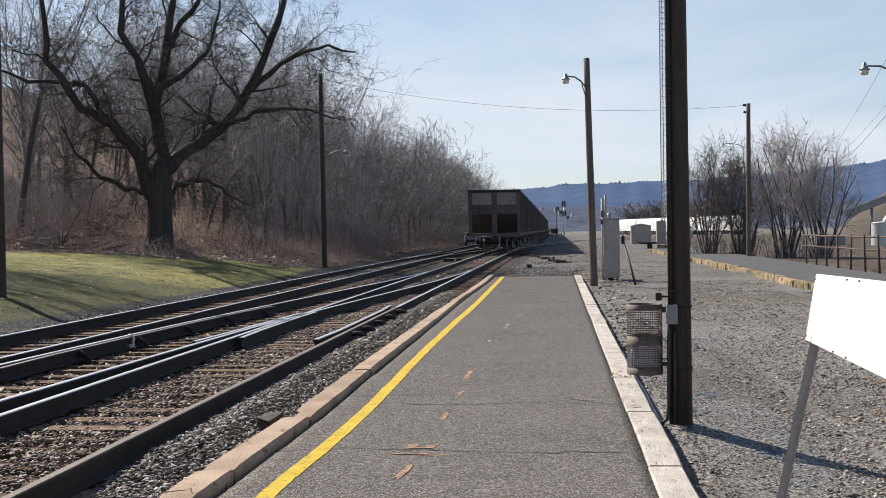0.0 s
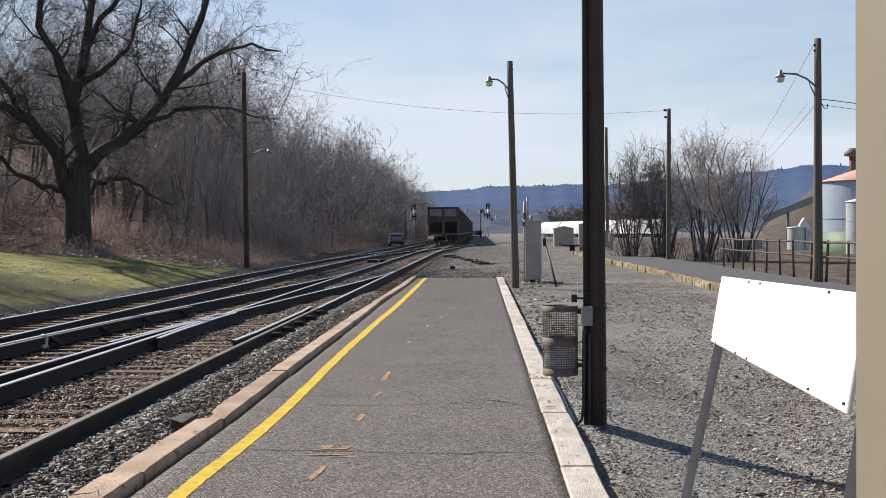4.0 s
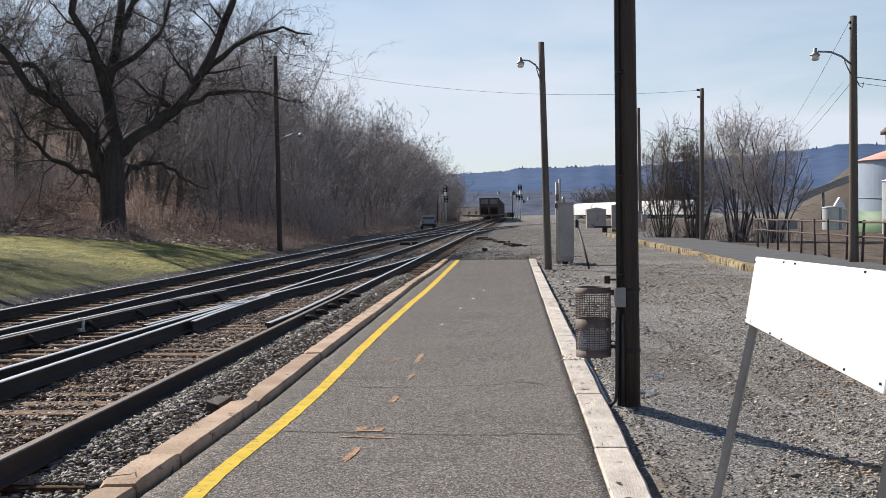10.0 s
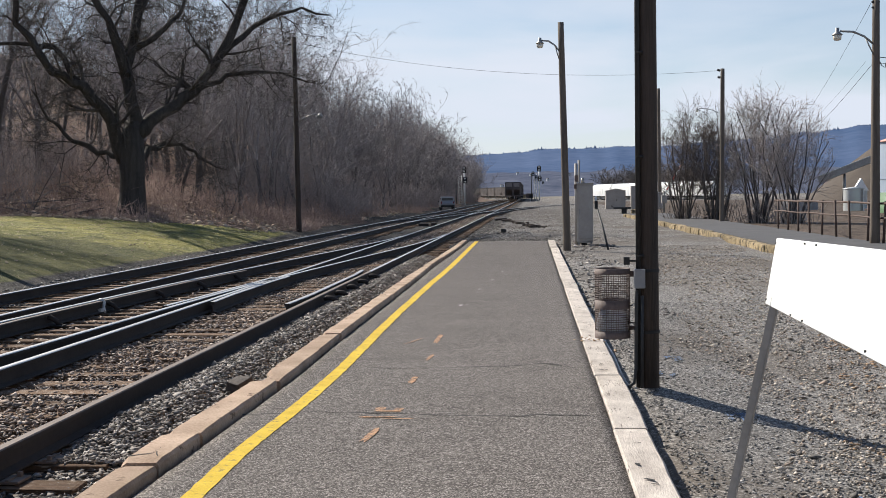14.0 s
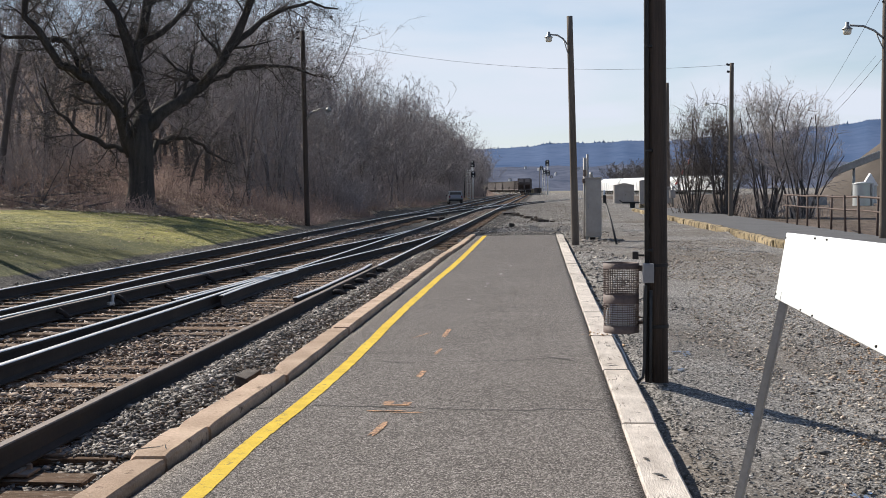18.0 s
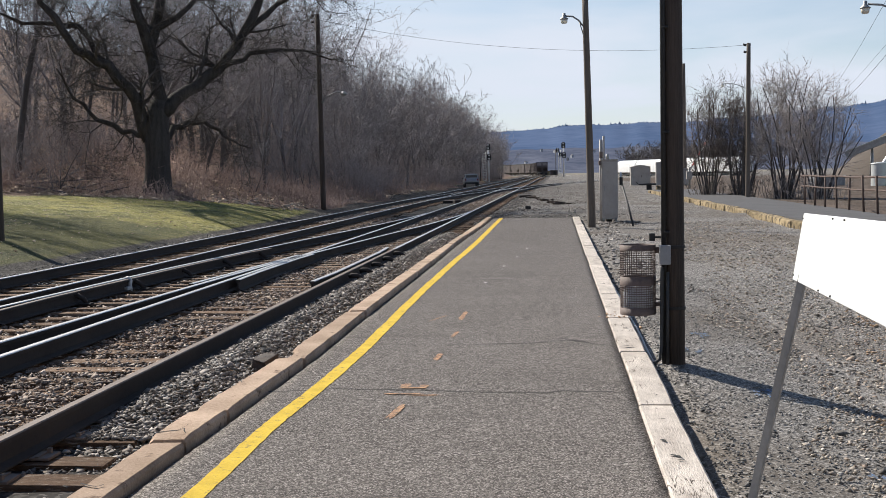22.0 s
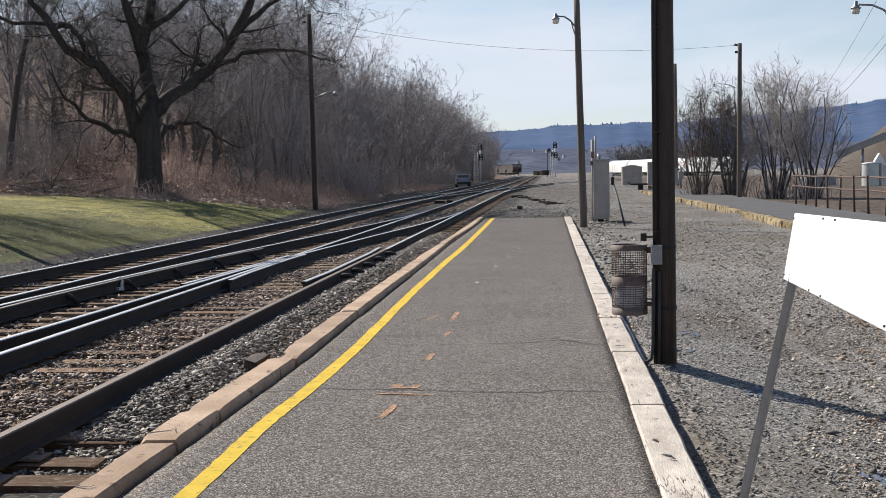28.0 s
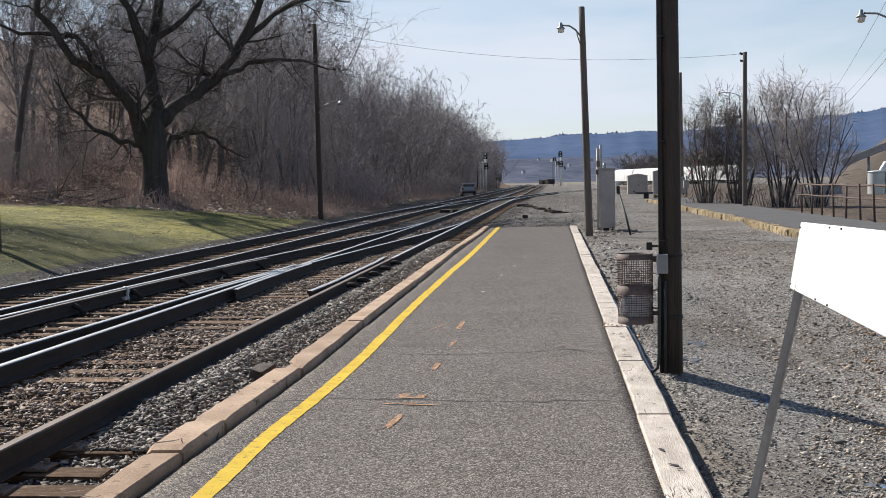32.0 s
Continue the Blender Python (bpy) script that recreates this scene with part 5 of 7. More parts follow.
TRAIN[0].scale = (1.0, 1.0, 1.055)
for _k in range(1, CARS):
    TRAIN.append(copy_thing(TRAIN[0], car_pose(_k, 0)))
TRAIN[0]["label"] = "last coal hopper wagon with a dusty worn end"


# ---- trees ----
def grow(rng, height, leaders=5, base_r=0.14, fork=0.28, spread=0.55, least=0.012, lean=0.0):
    """A bare tree: a short trunk that parts into crooked rising leaders, each with ever finer boughs."""
    wood, thin = [], []

    def unit(v):
        return v / np.linalg.norm(v)

    def aside(d, low, high):
        side = rng.normal(0, 1, 3)
        side = unit(side - d * np.dot(side, d))
        a = radians(rng.uniform(low, high))
        return unit(d * math.cos(a) + side * math.sin(a))

    def limb(p, d, length, r, level):
        n = (5, 4, 3)[level]
        q = p.copy()
        for i in range(n):
            d = d + rng.normal(0, (0.13, 0.24, 0.32)[level], 3)
            d[2] += (0.06, 0.12, 0.08)[level]
            d = unit(d)
            nq = q + d * length / n
            r2 = max(r * (0.80, 0.76, 0.72)[level], least * 0.8)
            thin.append((*q, *nq, r, 0.0 if level == 2 and i == n - 1 else r2))
            for _ in range((2 if i else 1, 1 + (rng.random() < 0.15), 1 + (i == 1))[level]):
                start, nd = q + (nq - q) * rng.random(), aside(d, 25, 62)
                if level == 2:
                    thin.append((*start, *(start + nd * length * rng.uniform(0.25, 0.55)), least, 0.0))
                else:
                    limb(start, nd, length * rng.uniform(*((0.26, 0.46), (0.36, 0.6))[level]) * (1 - 0.12 * i / n), max(r2 * rng.uniform(0.4, 0.62), least), level + 1)
            q, r = nq, r2

    p, d, r = np.array([0.0, 0.0, -0.2]), unit(np.array([lean, rng.normal(0, 0.04), 1.0])), base_r
    for i in range(4):
        d = unit(d + rng.normal(0, 0.05, 3))
        nq = p + d * height * fork / 4
        wood.append((*p, *nq, r, r * 0.9))
        p, r = nq, r * 0.9
        if i > 1:
            limb(p, aside(d, 30, 60), height * (1 - fork) * rng.uniform(0.4, 0.65), r * 0.4, 0)
    for k in range(leaders):
        nd = unit(np.array([math.cos(2.4 * k), math.sin(2.4 * k), 0.0]) * spread * rng.uniform(0.2, 1.0) + d)
        limb(p, nd, height * (1 - fork) * rng.uniform(0.66, 0.86), r * rng.uniform(0.45, 0.7), 0)
    return wood, thin


def tree_thing(name, label, segs, mats, group="", sides=6):
    wood, thin = segs
    ob = thing(name, label, "tree", group=group)
    mesh_part("trunk", frusta_mesh("trunk", wood, sides), mats[0], ob)
    mesh_part("crown", crown_mesh("crown", thin), mats[1], ob, "bare leafless twigs")
    return ob


def place_z(x, y, sink=0.1):
    return float(ground_z(np.array([x]), np.array([y]))[0]) - sink


KINDS, FAR_KINDS = [], []
for _k in range(7):
    _r = np.random.default_rng(100 + _k)
    KINDS.append(tree_thing("tree", "bare grey woodland tree on the hillside", grow(_r, _r.uniform(13.0, 17.5), 4 + _k % 2, _r.uniform(0.12, 0.24), _r.uniform(0.22, 0.42), 0.42, 0.011, _r.normal(0, 0.07)), (M["wood_bark"], M["twig"]), "woodland trees"))
for _k in range(6):
    _r = np.random.default_rng(140 + _k)
    FAR_KINDS.append(tree_thing("tree", "bare grey woodland tree along the railway", grow(_r, _r.uniform(12.5, 14.5), 4, _r.uniform(0.11, 0.18), _r.uniform(0.16, 0.30), 0.55, 0.019, _r.normal(0, 0.05)), (M["wood_bark"], M["twig"]), "woodland trees"))


def woodland():
    rng = np.random.default_rng(5)
    spots = []

    def plant(kinds, done, x, y, q):
        m = pose(x, y, place_z(x, y, 0.2), 0, 0, rng.uniform(0, 360))
        if done < len(kinds):
            ob = kinds[done]
            ob.matrix_basis = m
        else:
            ob = copy_thing(kinds[done % len(kinds)], m)
        ob.scale = (q, q, q)

    for kinds, count, y0, y1, depth, gap, least in ((KINDS, 80, 50, 118, 34, 2.4, 3.0), (FAR_KINDS, 70, 112, 285, 24, 2.4, 2.0)):
        done = tries = 0
        while done < count and tries < 20000:
            tries += 1
            y = y0 + (y1 - y0) * rng.random() ** 1.35
            x = -12.5 - depth * rng.random() ** 1.15
            if y < 62:
                x -= 8 * rng.random() + 2
            f = float(forest_depth(np.array([x]), np.array([y]))[0])
            if f < least or math.hypot(x + 18, y - 52.4) < 7 or -x / y > 0.56 or (-x / y > 0.34 and rng.random() < 0.62) or (y > 270 and x > -0.047 * y):
                continue
            if any(math.hypot(x - a, y - b) < gap for a, b in spots):
                continue
            spots.append((x, y))
            plant(kinds, done, x, y, rng.uniform(0.72, 1.12) * (0.8 if f < 5 and kinds is KINDS else 1.0))
            done += 1
    y, n = 84.0, len(FAR_KINDS)
    while y < 288:
        x = -14.4 + rng.uniform(-1.3, 0.9) - (1.5 if y < 110 else 1.4 * (185 < y < 236) - 1.1 * (y > 240))
        plant(FAR_KINDS, n, x, y, rng.uniform(0.84, 1.04) * (1.0 if y < 250 else 0.84) * (0.9 if y < 120 else 1.0))
        n += 1
        y += rng.uniform(3.2, 5.4)
    # Unseen trees added left of the view to cast shade over lawn and track.
    for x, y in ((-27.5, 38.0), (-30.5, 35.5), (-29.0, 42.5), (-33.5, 39.5), (-32.0, 46.5), (-36.0, 43.5), (-28.5, 33.0), (-34.5, 33.5), (-21.8, 36.0), (-24.2, 40.6), (-20.6, 32.6), (-23.6, 35.0)):
        plant(KINDS, n, x, y, rng.uniform(0.75, 1.0))
        n += 1


woodland()


def thicket():
    """Tangled shrubs and vines that close the foot of the wood along the line."""
    rng = np.random.default_rng(88)
    segs = []
    done = 0
    while done < 600:
        y = 60 + 225 * rng.random() ** 1.2
        x = -12.9 - 10.0 * rng.random() ** 1.6
        if done % 6 == 0:
            x, y = -22.0 - 13 * rng.random(), 52.0 + 16 * rng.random()
        elif -x / y > 0.27 or y < 74:
            continue
        if 185 < y < 236:
            x -= 1.5
        f = float(forest_depth(np.array([x]), np.array([y]))[0])
        if f < 0.5 or (y > 290 and x > -0.047 * y) or math.hypot(x + 18, y - 52.4) < 3.0:
            continue
        z, h = place_z(x, y, 0.1), rng.uniform(1.6, 3.0) + min(f, 6.0) * rng.uniform(0.3, 0.65)
        if y < 70:
            h *= 0.6
        r = 0.006 + y * 0.000075
        for _ in range(40):
            a, o = rng.uniform(0, 2 * math.pi), rng.uniform(0.05, 0.5) * h
            p0 = np.array([x + rng.normal(0, 0.5), y + rng.normal(0, 0.7), z + h * 0.55 * rng.random() ** 1.5])
            p1 = p0 + np.array([math.cos(a) * o * 0.4 + rng.normal(0, 0.12), math.sin(a) * o * 0.4, h * rng.uniform(0.12, 0.34)])
            p2 = p1 + np.array([math.cos(a) * o * 0.6 + rng.normal(0, 0.25), math.sin(a) * o * 0.6, h * rng.uniform(-0.12, 0.26)])
            segs.append((*p0, *p1, r, r * 0.8))
            segs.append((*p1, *p2, r * 0.8, 0.0))
        done += 1
    return tagged(mesh_part("thicket", crown_mesh("thicket", segs), M["thicket"]), "tangled bare shrubs and vines along the foot of the wood", "thicket", kind="stuff")


thicket()


def sapling_segs(rng, height):
    """A tangled young tree or vine-hung bush: several stems and many crossing twigs."""
    wood, thin = [], []

    def twig(p, d, length, r, level):
        q = p.copy()
        if level == 2:
            thin.append((*p, *(p + d * length), r, 0.0))
            return
        for i in range(4):
            d = d + rng.normal(0, 0.2, 3)
            d /= np.linalg.norm(d)
            nq = q + d * length / 4
            (wood if level == 0 and not wood[4:] else thin).append((*q, *nq, r, r * 0.8))
            r *= 0.8
            if level < 2:
                for _ in range(4 if level else 3):
                    nd = d * 0.5 + rng.normal(0, 0.5, 3)
                    nd /= np.linalg.norm(nd)
                    twig(q + (nq - q) * rng.random(), nd, length * rng.uniform(0.3, 0.5), max(r * 0.5, 0.0065), level + 1)
            q = nq

    for _ in range(4):
        d = np.array([rng.normal(0, 0.25), rng.normal(0, 0.25), 1.0])
        twig(np.array([rng.normal(0, 0.3), rng.normal(0, 0.3), -0.1]), d / np.linalg.norm(d), height * rng.uniform(0.7, 1.0), rng.uniform(0.025, 0.045), 0)
    return wood, thin


def saplings():
    rng = np.random.default_rng(61)
    kinds = [tree_thing("sapling", "tangled bare young tree in the undergrowth", sapling_segs(np.random.default_rng(200 + k), 4.2 + k), (M["wood_bark"], M["twig"]), "saplings", 4) for k in range(4)]
    done = 0
    while done < 56:
        y = 51 + 210 * rng.random() ** 1.4
        x = -13.0 - 20 * rng.random() ** 1.3
        f = float(forest_depth(np.array([x]), np.array([y]))[0])
        if f < 1.2 or -x / y > 0.56 or math.hypot(x + 18, y - 52.4) < 3.0:
            continue
        m = pose(x, y, place_z(x, y, 0.1), 0, 0, rng.uniform(0, 360))
        k = kinds[done % 4]
        if done < 4:
            k.matrix_basis = m
            ob = k
        else:
            ob = copy_thing(k, m)
        q = rng.uniform(0.6, 1.25)
        ob.scale = (q, q, q)
        done += 1


saplings()


def undergrowth():
    """Tangled stems and saplings over the hillside, and what has fallen among them."""
    rng = np.random.default_rng(15)
    n = 15000
    y = 49 + 190 * rng.random(n) ** 1.7
    x = -11.5 - 48 * rng.random(n) ** 1.25
    f = forest_depth(x, y)
    k = (f > 0.4) & (-x / y < 0.56) & (np.hypot(x + 18, y - 52.4) > 1.2)
    x, y, f = x[k], y[k], f[k]
    n = len(x)
    z = ground_z(x, y) - 0.05
    h = rng.uniform(0.25, 1.0, n) * (1 + 1.8 * (rng.random(n) < 0.3) * np.clip(f / 7, 0, 1))
    r = 0.010 + 0.008 * rng.random(n)
    lean = rng.normal(0, 0.38, (n, 2))
    p0 = np.stack([x, y, z], 1)
    p1 = p0 + np.stack([lean[:, 0] * h * 0.5, lean[:, 1] * h * 0.5, h * 0.55], 1)
    p2 = p1 + np.stack([lean[:, 0] * h * 0.9, lean[:, 1] * h * 0.9, h * 0.45 * (1 - 0.5 * np.hypot(lean[:, 0], lean[:, 1]))], 1)
    parts = [np.hstack([p0, p1, r[:, None], r[:, None] * 0.8]), np.hstack([p1, p2, r[:, None] * 0.8, r[:, None] * 0.35])]
    for _ in range(2):
        side = rng.normal(0, 0.35, (n, 3)) * h[:, None]
        side[:, 2] = np.abs(side[:, 2]) * 0.7
        parts.append(np.hstack([p1, p1 + side, r[:, None] * 0.55, r[:, None] * 0.25]))
    parts[1][:, 7] = 0.0
    for q in parts[2:]:
        q[:, 7] = 0.0
    me = crown_mesh("undergrowth", np.vstack(parts))
    tagged(mesh_part("undergrowth", me, M["brush"]), "tangled brown dead undergrowth on the hillside", "undergrowth", kind="stuff")
    n = 52000
    y = 49 + 130 * rng.random(n) ** 1.9
    x = -11.5 - 34 * rng.random(n) ** 1.5
    f = forest_depth(x, y)
    k = (f > 0.0) & (-x / y < 0.56) & (np.hypot(x + 18, y - 52.4) > 0.9) & (np.sin(x * 0.5 + y * 0.21) + np.sin(y * 0.37 - x * 0.23) + rng.normal(0, 0.6, n) > -0.5)
    x, y = x[k], y[k]
    n = len(x)
    p0 = np.stack([x, y, ground_z(x, y) - 0.03], 1)
    p1 = p0 + np.stack([rng.normal(0, 0.22, n), rng.normal(0, 0.22, n), rng.uniform(0.3, 1.25, n) * np.clip(0.45 + f[k] * 0.25, 0, 1)], 1)
    me = crown_mesh("brambles", np.hstack([p0, p1, rng.uniform(0.006, 0.012, (n, 1)), np.zeros((n, 1))]))
    tagged(mesh_part("brambles", me, M["brush"]), "thick reddish-brown bramble stems at the foot of the wood", "brambles", kind="stuff")
    n = 7000
    y = 49 + 80 * rng.random(n) ** 1.6
    x = -12.0 - 40 * rng.random(n) ** 1.2
    f = forest_depth(x, y)
    k = (f > -0.8) & (-x / y < 0.56)
    x, y = x[k], y[k]
    me = stones_mesh("fallen_leaves", np.stack([x, y, ground_z(x, y) + 0.02], 1), rng.uniform(0.05, 0.16, len(x)), rng, fine=False)
    tagged(mesh_part("fallen_leaves", me, M["litter"]), "pale fallen leaves in clumps on the hillside", "leaves", kind="stuff")
    segs = []
    for _ in range(260):
        y = 50 + 45 * rng.random() ** 1.5
        x = -19 - 22 * rng.random()
        if float(forest_depth(np.array([x]), np.array([y]))[0]) < 0.3:
            continue
        a, L = rng.uniform(0, math.pi), rng.uniform(0.8, 3.0)
        q = (x + math.cos(a) * L, y + math.sin(a) * L)
        r = 0.015 + 0.03 * rng.random()
        segs.append((x, y, place_z(x, y, -0.05), *q, place_z(*q, -0.05 - 0.5 * rng.random() ** 2), r, r * 0.6))
    tagged(mesh_part("fallen_branches", frusta_mesh("fallen_branches", segs, 5), M["wood_bark"]), "fallen grey branches lying on the hillside", "branches", kind="stuff")


undergrowth()


def hero_tree():
    """The big old tree at the edge of the grass: a short thick bole and wide limbs."""
    rng = np.random.default_rng(31)
    wood, thin = [], []
    bole = bmesh.new()

    def strand(pts, r0, r1, level=1):
        pts = [np.array(p, dtype=float) for p in pts]
        out = []
        for a, b in zip(pts, pts[1:]):
            for k in range(3):
                out.append(a + (b - a) * k / 3)
        out.append(pts[-1])
        for i in range(1, len(out) - 1):
            out[i] = out[i] + rng.normal(0, 0.07, 3)
        n = len(out) - 1
        r0, r1 = r0 * 0.92, r1 * 0.75
        tube(bole, [tuple(p) for p in out], [(r0 + (r1 - r0) * i / n) * (1 + 0.07 * rng.normal()) for i in range(n + 1)], 10)
        for i in range(n):
            rb = r0 + (r1 - r0) * (i + 1) / n
            if level == 1 and i > 1 or level > 1:
                for _ in range(2 if level == 1 else 1):
                    if rng.random() < 0.66:
                        d = out[i + 1] - out[i]
                        d /= np.linalg.norm(d)
                        side = rng.normal(0, 1, 3)
                        side[2] = side[2] * 0.7 + 0.25
                        nd = d * 0.6 + side * 0.62
                        nd /= np.linalg.norm(nd)
                        branch(out[i], nd, rng.uniform(1.6, 3.8) * (1 - 0.3 * i / n), max(rb * 0.42, 0.032), 0)

    def branch(p, d, length, r, level):
        if level == 3:
            thin.append((*p, *(p + d * length), r, 0.0))
            return
        n = 4
        q = p.copy()
        for i in range(n):
            d = d + rng.normal(0, 0.30, 3)
            d[2] += 0.03
            d /= np.linalg.norm(d)
            nq = q + d * length / n
            thin.append((*q, *nq, r, r * 0.78 if i < n - 1 else 0.0))
            r *= 0.78
            if level < 3:
                for _ in range((2, 2, 1)[level]):
                    nd = d * 0.6 + rng.normal(0, 0.5, 3)
                    nd /= np.linalg.norm(nd)
                    branch(nq, nd, length * rng.uniform(0.4, 0.62), max(r * 0.55, 0.007), level + 1)
            q = nq

    def flat(px, py, depth=0.0):
        """A point of the crown: sideways and up from the foot, and towards the tracks."""
        return (px, depth, py)
    tube(bole, [(0, 0, -0.5), (0, 0, 0.0), (0, 0, 0.3), (0.02, 0, 0.8), (0.04, 0, 1.4), (0.04, 0, 2.0), (0.02, 0, 2.5), (0.02, 0, 3.0), (0.08, 0, 3.6), (0.12, 0, 4.2)], [0.95, 0.76, 0.66, 0.58, 0.545, 0.55, 0.58, 0.56, 0.46, 0.30], 16)
    for v in bole.verts:
        v.co += v.co.normalized() * 0.05 * noise.noise(v.co * 1.7)
    strand([flat(0.05, 2.5), flat(0.2, 4.2, 0.1), flat(-0.05, 6.6, 0.2), flat(0.45, 9.0, 0.4), flat(0.9, 12.0, 0.8), flat(1.3, 15.5, 0.6)], 0.44, 0.10)
    strand([flat(-0.1, 6.2, 0.1), flat(-0.7, 8.2, -0.4), flat(-1.5, 9.6, -0.8), flat(-1.4, 12.2, -1.2), flat(-2.2, 15.0, -1.8)], 0.26, 0.07)
    strand([flat(-0.25, 2.4), flat(-0.9, 4.2, -0.5), flat(-1.9, 5.6, -1.0), flat(-3.2, 6.3, -1.4), flat(-4.6, 8.2, -1.6), flat(-4.8, 10.8, -1.8), flat(-6.0, 13.6, -2.2)], 0.34, 0.07)
    strand([flat(-0.3, 2.6), flat(-1.4, 2.9, 0.6), flat(-2.6, 3.4, 0.9), flat(-3.6, 4.4, 1.1), flat(-4.3, 5.7, 1.3)], 0.17, 0.05)
    strand([flat(-1.9, 5.6, -1.0), flat(-3.2, 7.4, -0.4), flat(-5.5, 7.6, 0.2), flat(-8.0, 8.6, 0.6)], 0.16, 0.05)
    strand([flat(0.25, 3.6), flat(1.4, 4.6, 0.3), flat(2.9, 5.6, 0.5), flat(4.2, 7.3, 0.4), flat(5.2, 9.6, 0.2), flat(6.0, 12.2, 0.0), flat(6.4, 15.0, 0.2)], 0.38, 0.08)
    strand([flat(2.9, 5.6, 0.5), flat(4.6, 6.4, 1.0), flat(6.5, 6.7, 1.5), flat(8.4, 6.2, 2.0)], 0.17, 0.05)
    strand([flat(4.2, 7.3, 0.4), flat(5.6, 8.6, 0.9), flat(7.5, 9.6, 1.2), flat(9.4, 9.4, 1.6)], 0.18, 0.05)
    strand([flat(0.3, 2.4), flat(1.2, 3.0, 0.8), flat(2.2, 3.3, 1.4), flat(3.1, 2.6, 1.8), flat(4.4, 2.0, 2.1)], 0.18, 0.04)
    strand([flat(0.2, 7.4, 0.2), flat(1.6, 8.4, 0.9), flat(2.6, 9.6, 1.3), flat(3.0, 12.0, 1.6)], 0.18, 0.05)
    strand([flat(0.5, 9.2, 0.4), flat(1.2, 10.6, 1.2), flat(2.6, 12.4, 1.8), flat(3.4, 14.8, 2.2)], 0.18, 0.05)
    wood.append((0, 0, -0.3, 0, 0, 0.1, 0.3, 0.3))
    ob = tree_thing("tree", "large old bare tree with a thick dark trunk by the grass", (wood, thin), (M["bark"], M["hero_twig"]), sides=10)
    part("bole", bole, M["bark"], ob, "thick dark bole and limbs")
    ob.matrix_basis = pose(-18.0, 52.4, place_z(-18.0, 52.4, 0.05), 0, 0, 19)
    return ob


hero_tree()


# ---- poles and lamps ----
def pole_bm(x, y, z0, z1, r0, r1, lean=(0.0, 0.0), sides=14):
    bm = bmesh.new()
    n = 10
    pts = [(x + lean[0] * i / n, y + lean[1] * i / n, z0 + (z1 - z0) * i / n) for i in range(n + 1)]
    return tube(bm, pts, [r0 + (r1 - r0) * i / n for i in range(n + 1)], sides)


def lamp_arm(parent, x, y, z, reach, s=1.0):
    """A curved arm with a small open street-lamp head."""
    part("arm", tubes(([(x, y, z), (x - reach * 0.25, y, z + 0.16 * s), (x - reach * 0.55, y, z + 0.26 * s), (x - reach * 0.92, y, z + 0.28 * s)], 0.022 * s)), M["galv"], parent)
    part("arm_brace", tubes(([(x, y, z - 0.22 * s), (x - reach * 0.2, y, z + 0.10 * s)], 0.014 * s)), M["galv"], parent)
    hx, hz = x - reach, z + 0.26 * s
    s = s * 0.72
    bm = bmesh.new()
    lathe(bm, [(0.03 * s, hz + 0.13 * s), (0.055 * s, hz + 0.12 * s), (0.06 * s, hz + 0.03 * s), (0.10 * s, hz - 0.03 * s), (0.155 * s, hz - 0.07 * s), (0.15 * s, hz - 0.09 * s)], 16, (hx, y))
    head = part("lamp_head", bm, M["galv"], parent, "small grey lamp head")
    bm = bmesh.new()
    lathe(bm, [(0.125 * s, hz - 0.085 * s), (0.12 * s, hz - 0.19 * s), (0.09 * s, hz - 0.24 * s), (0.03 * s, hz - 0.25 * s)], 16, (hx, y))
    part("refractor", bm, M["lamp_glass"], head, "milky glass refractor")


def dark_pole():
    p = thing("utility_pole", "dark creosoted wooden pole with conduits beside the platform", "utility pole")
    part("shaft", pole_bm(0.905, 9.36, -0.35, 10.5, 0.088, 0.074, (-0.03, 0.0), 18), M["creosote"], p)
    part("conduit", tubes(([(0.824, 9.285, -0.16), (0.824, 9.285, 3.0), (0.822, 9.29, 6.0), (0.818, 9.30, 9.6)], 0.020)), M["black"], p, "black metal conduit")
    part("conduit", tubes(([(0.66, 9.22, -0.10), (0.72, 9.22, -0.10), (0.782, 9.25, -0.06), (0.800, 9.262, 0.05), (0.806, 9.258, 0.60), (0.806, 9.258, 0.66)], 0.014)), M["cable"], p)
    part("conduit", tubes(([(0.845, 9.262, -0.14), (0.85, 9.262, 0.62)], 0.013)), M["cable"], p)
    part("switch_box", boxes((0.828, 9.235, 0.755, 0.085, 0.06, 0.15), bevel=0.008), M["grey_box"], p, "small grey metal box")
    for _z in (0.93, 1.7, 2.5):
        part("strap", tubes(([(0.815, 9.28, _z), (0.865, 9.265, _z)], 0.012)), M["black"], p)
    part("bracket", boxes((0.735, 9.30, 0.89, 0.045, 0.05, 0.06), (0.775, 9.30, 0.89, 0.06, 0.015, 0.015), bevel=0.004), M["black"], p)
    part("band", pole_bm(0.904, 9.36, 0.32, 0.345, 0.094, 0.094, sides=18), M["black"], p)
    part("band", pole_bm(0.902, 9.36, 0.80, 0.825, 0.093, 0.093, sides=18), M["black"], p)
    return p


dark_pole()


def ground_cable():
    """A pale cable that runs from the pole's foot along the edge timbers."""
    pts = [(0.80, 9.24, -0.10), (0.765, 9.22, -0.11), (0.735, 9.45, -0.09), (0.728, 10.0, -0.075), (0.735, 10.8, -0.07), (0.722, 12.2, -0.075), (0.73, 13.8, -0.08), (0.725, 15.5, -0.09), (0.73, 17.5, -0.16)]
    return tagged(part("cable", tubes((pts, 0.013), sides=6), M["pale_cable"]), "pale cable lying along the edge timbers", "cable")


ground_cable()


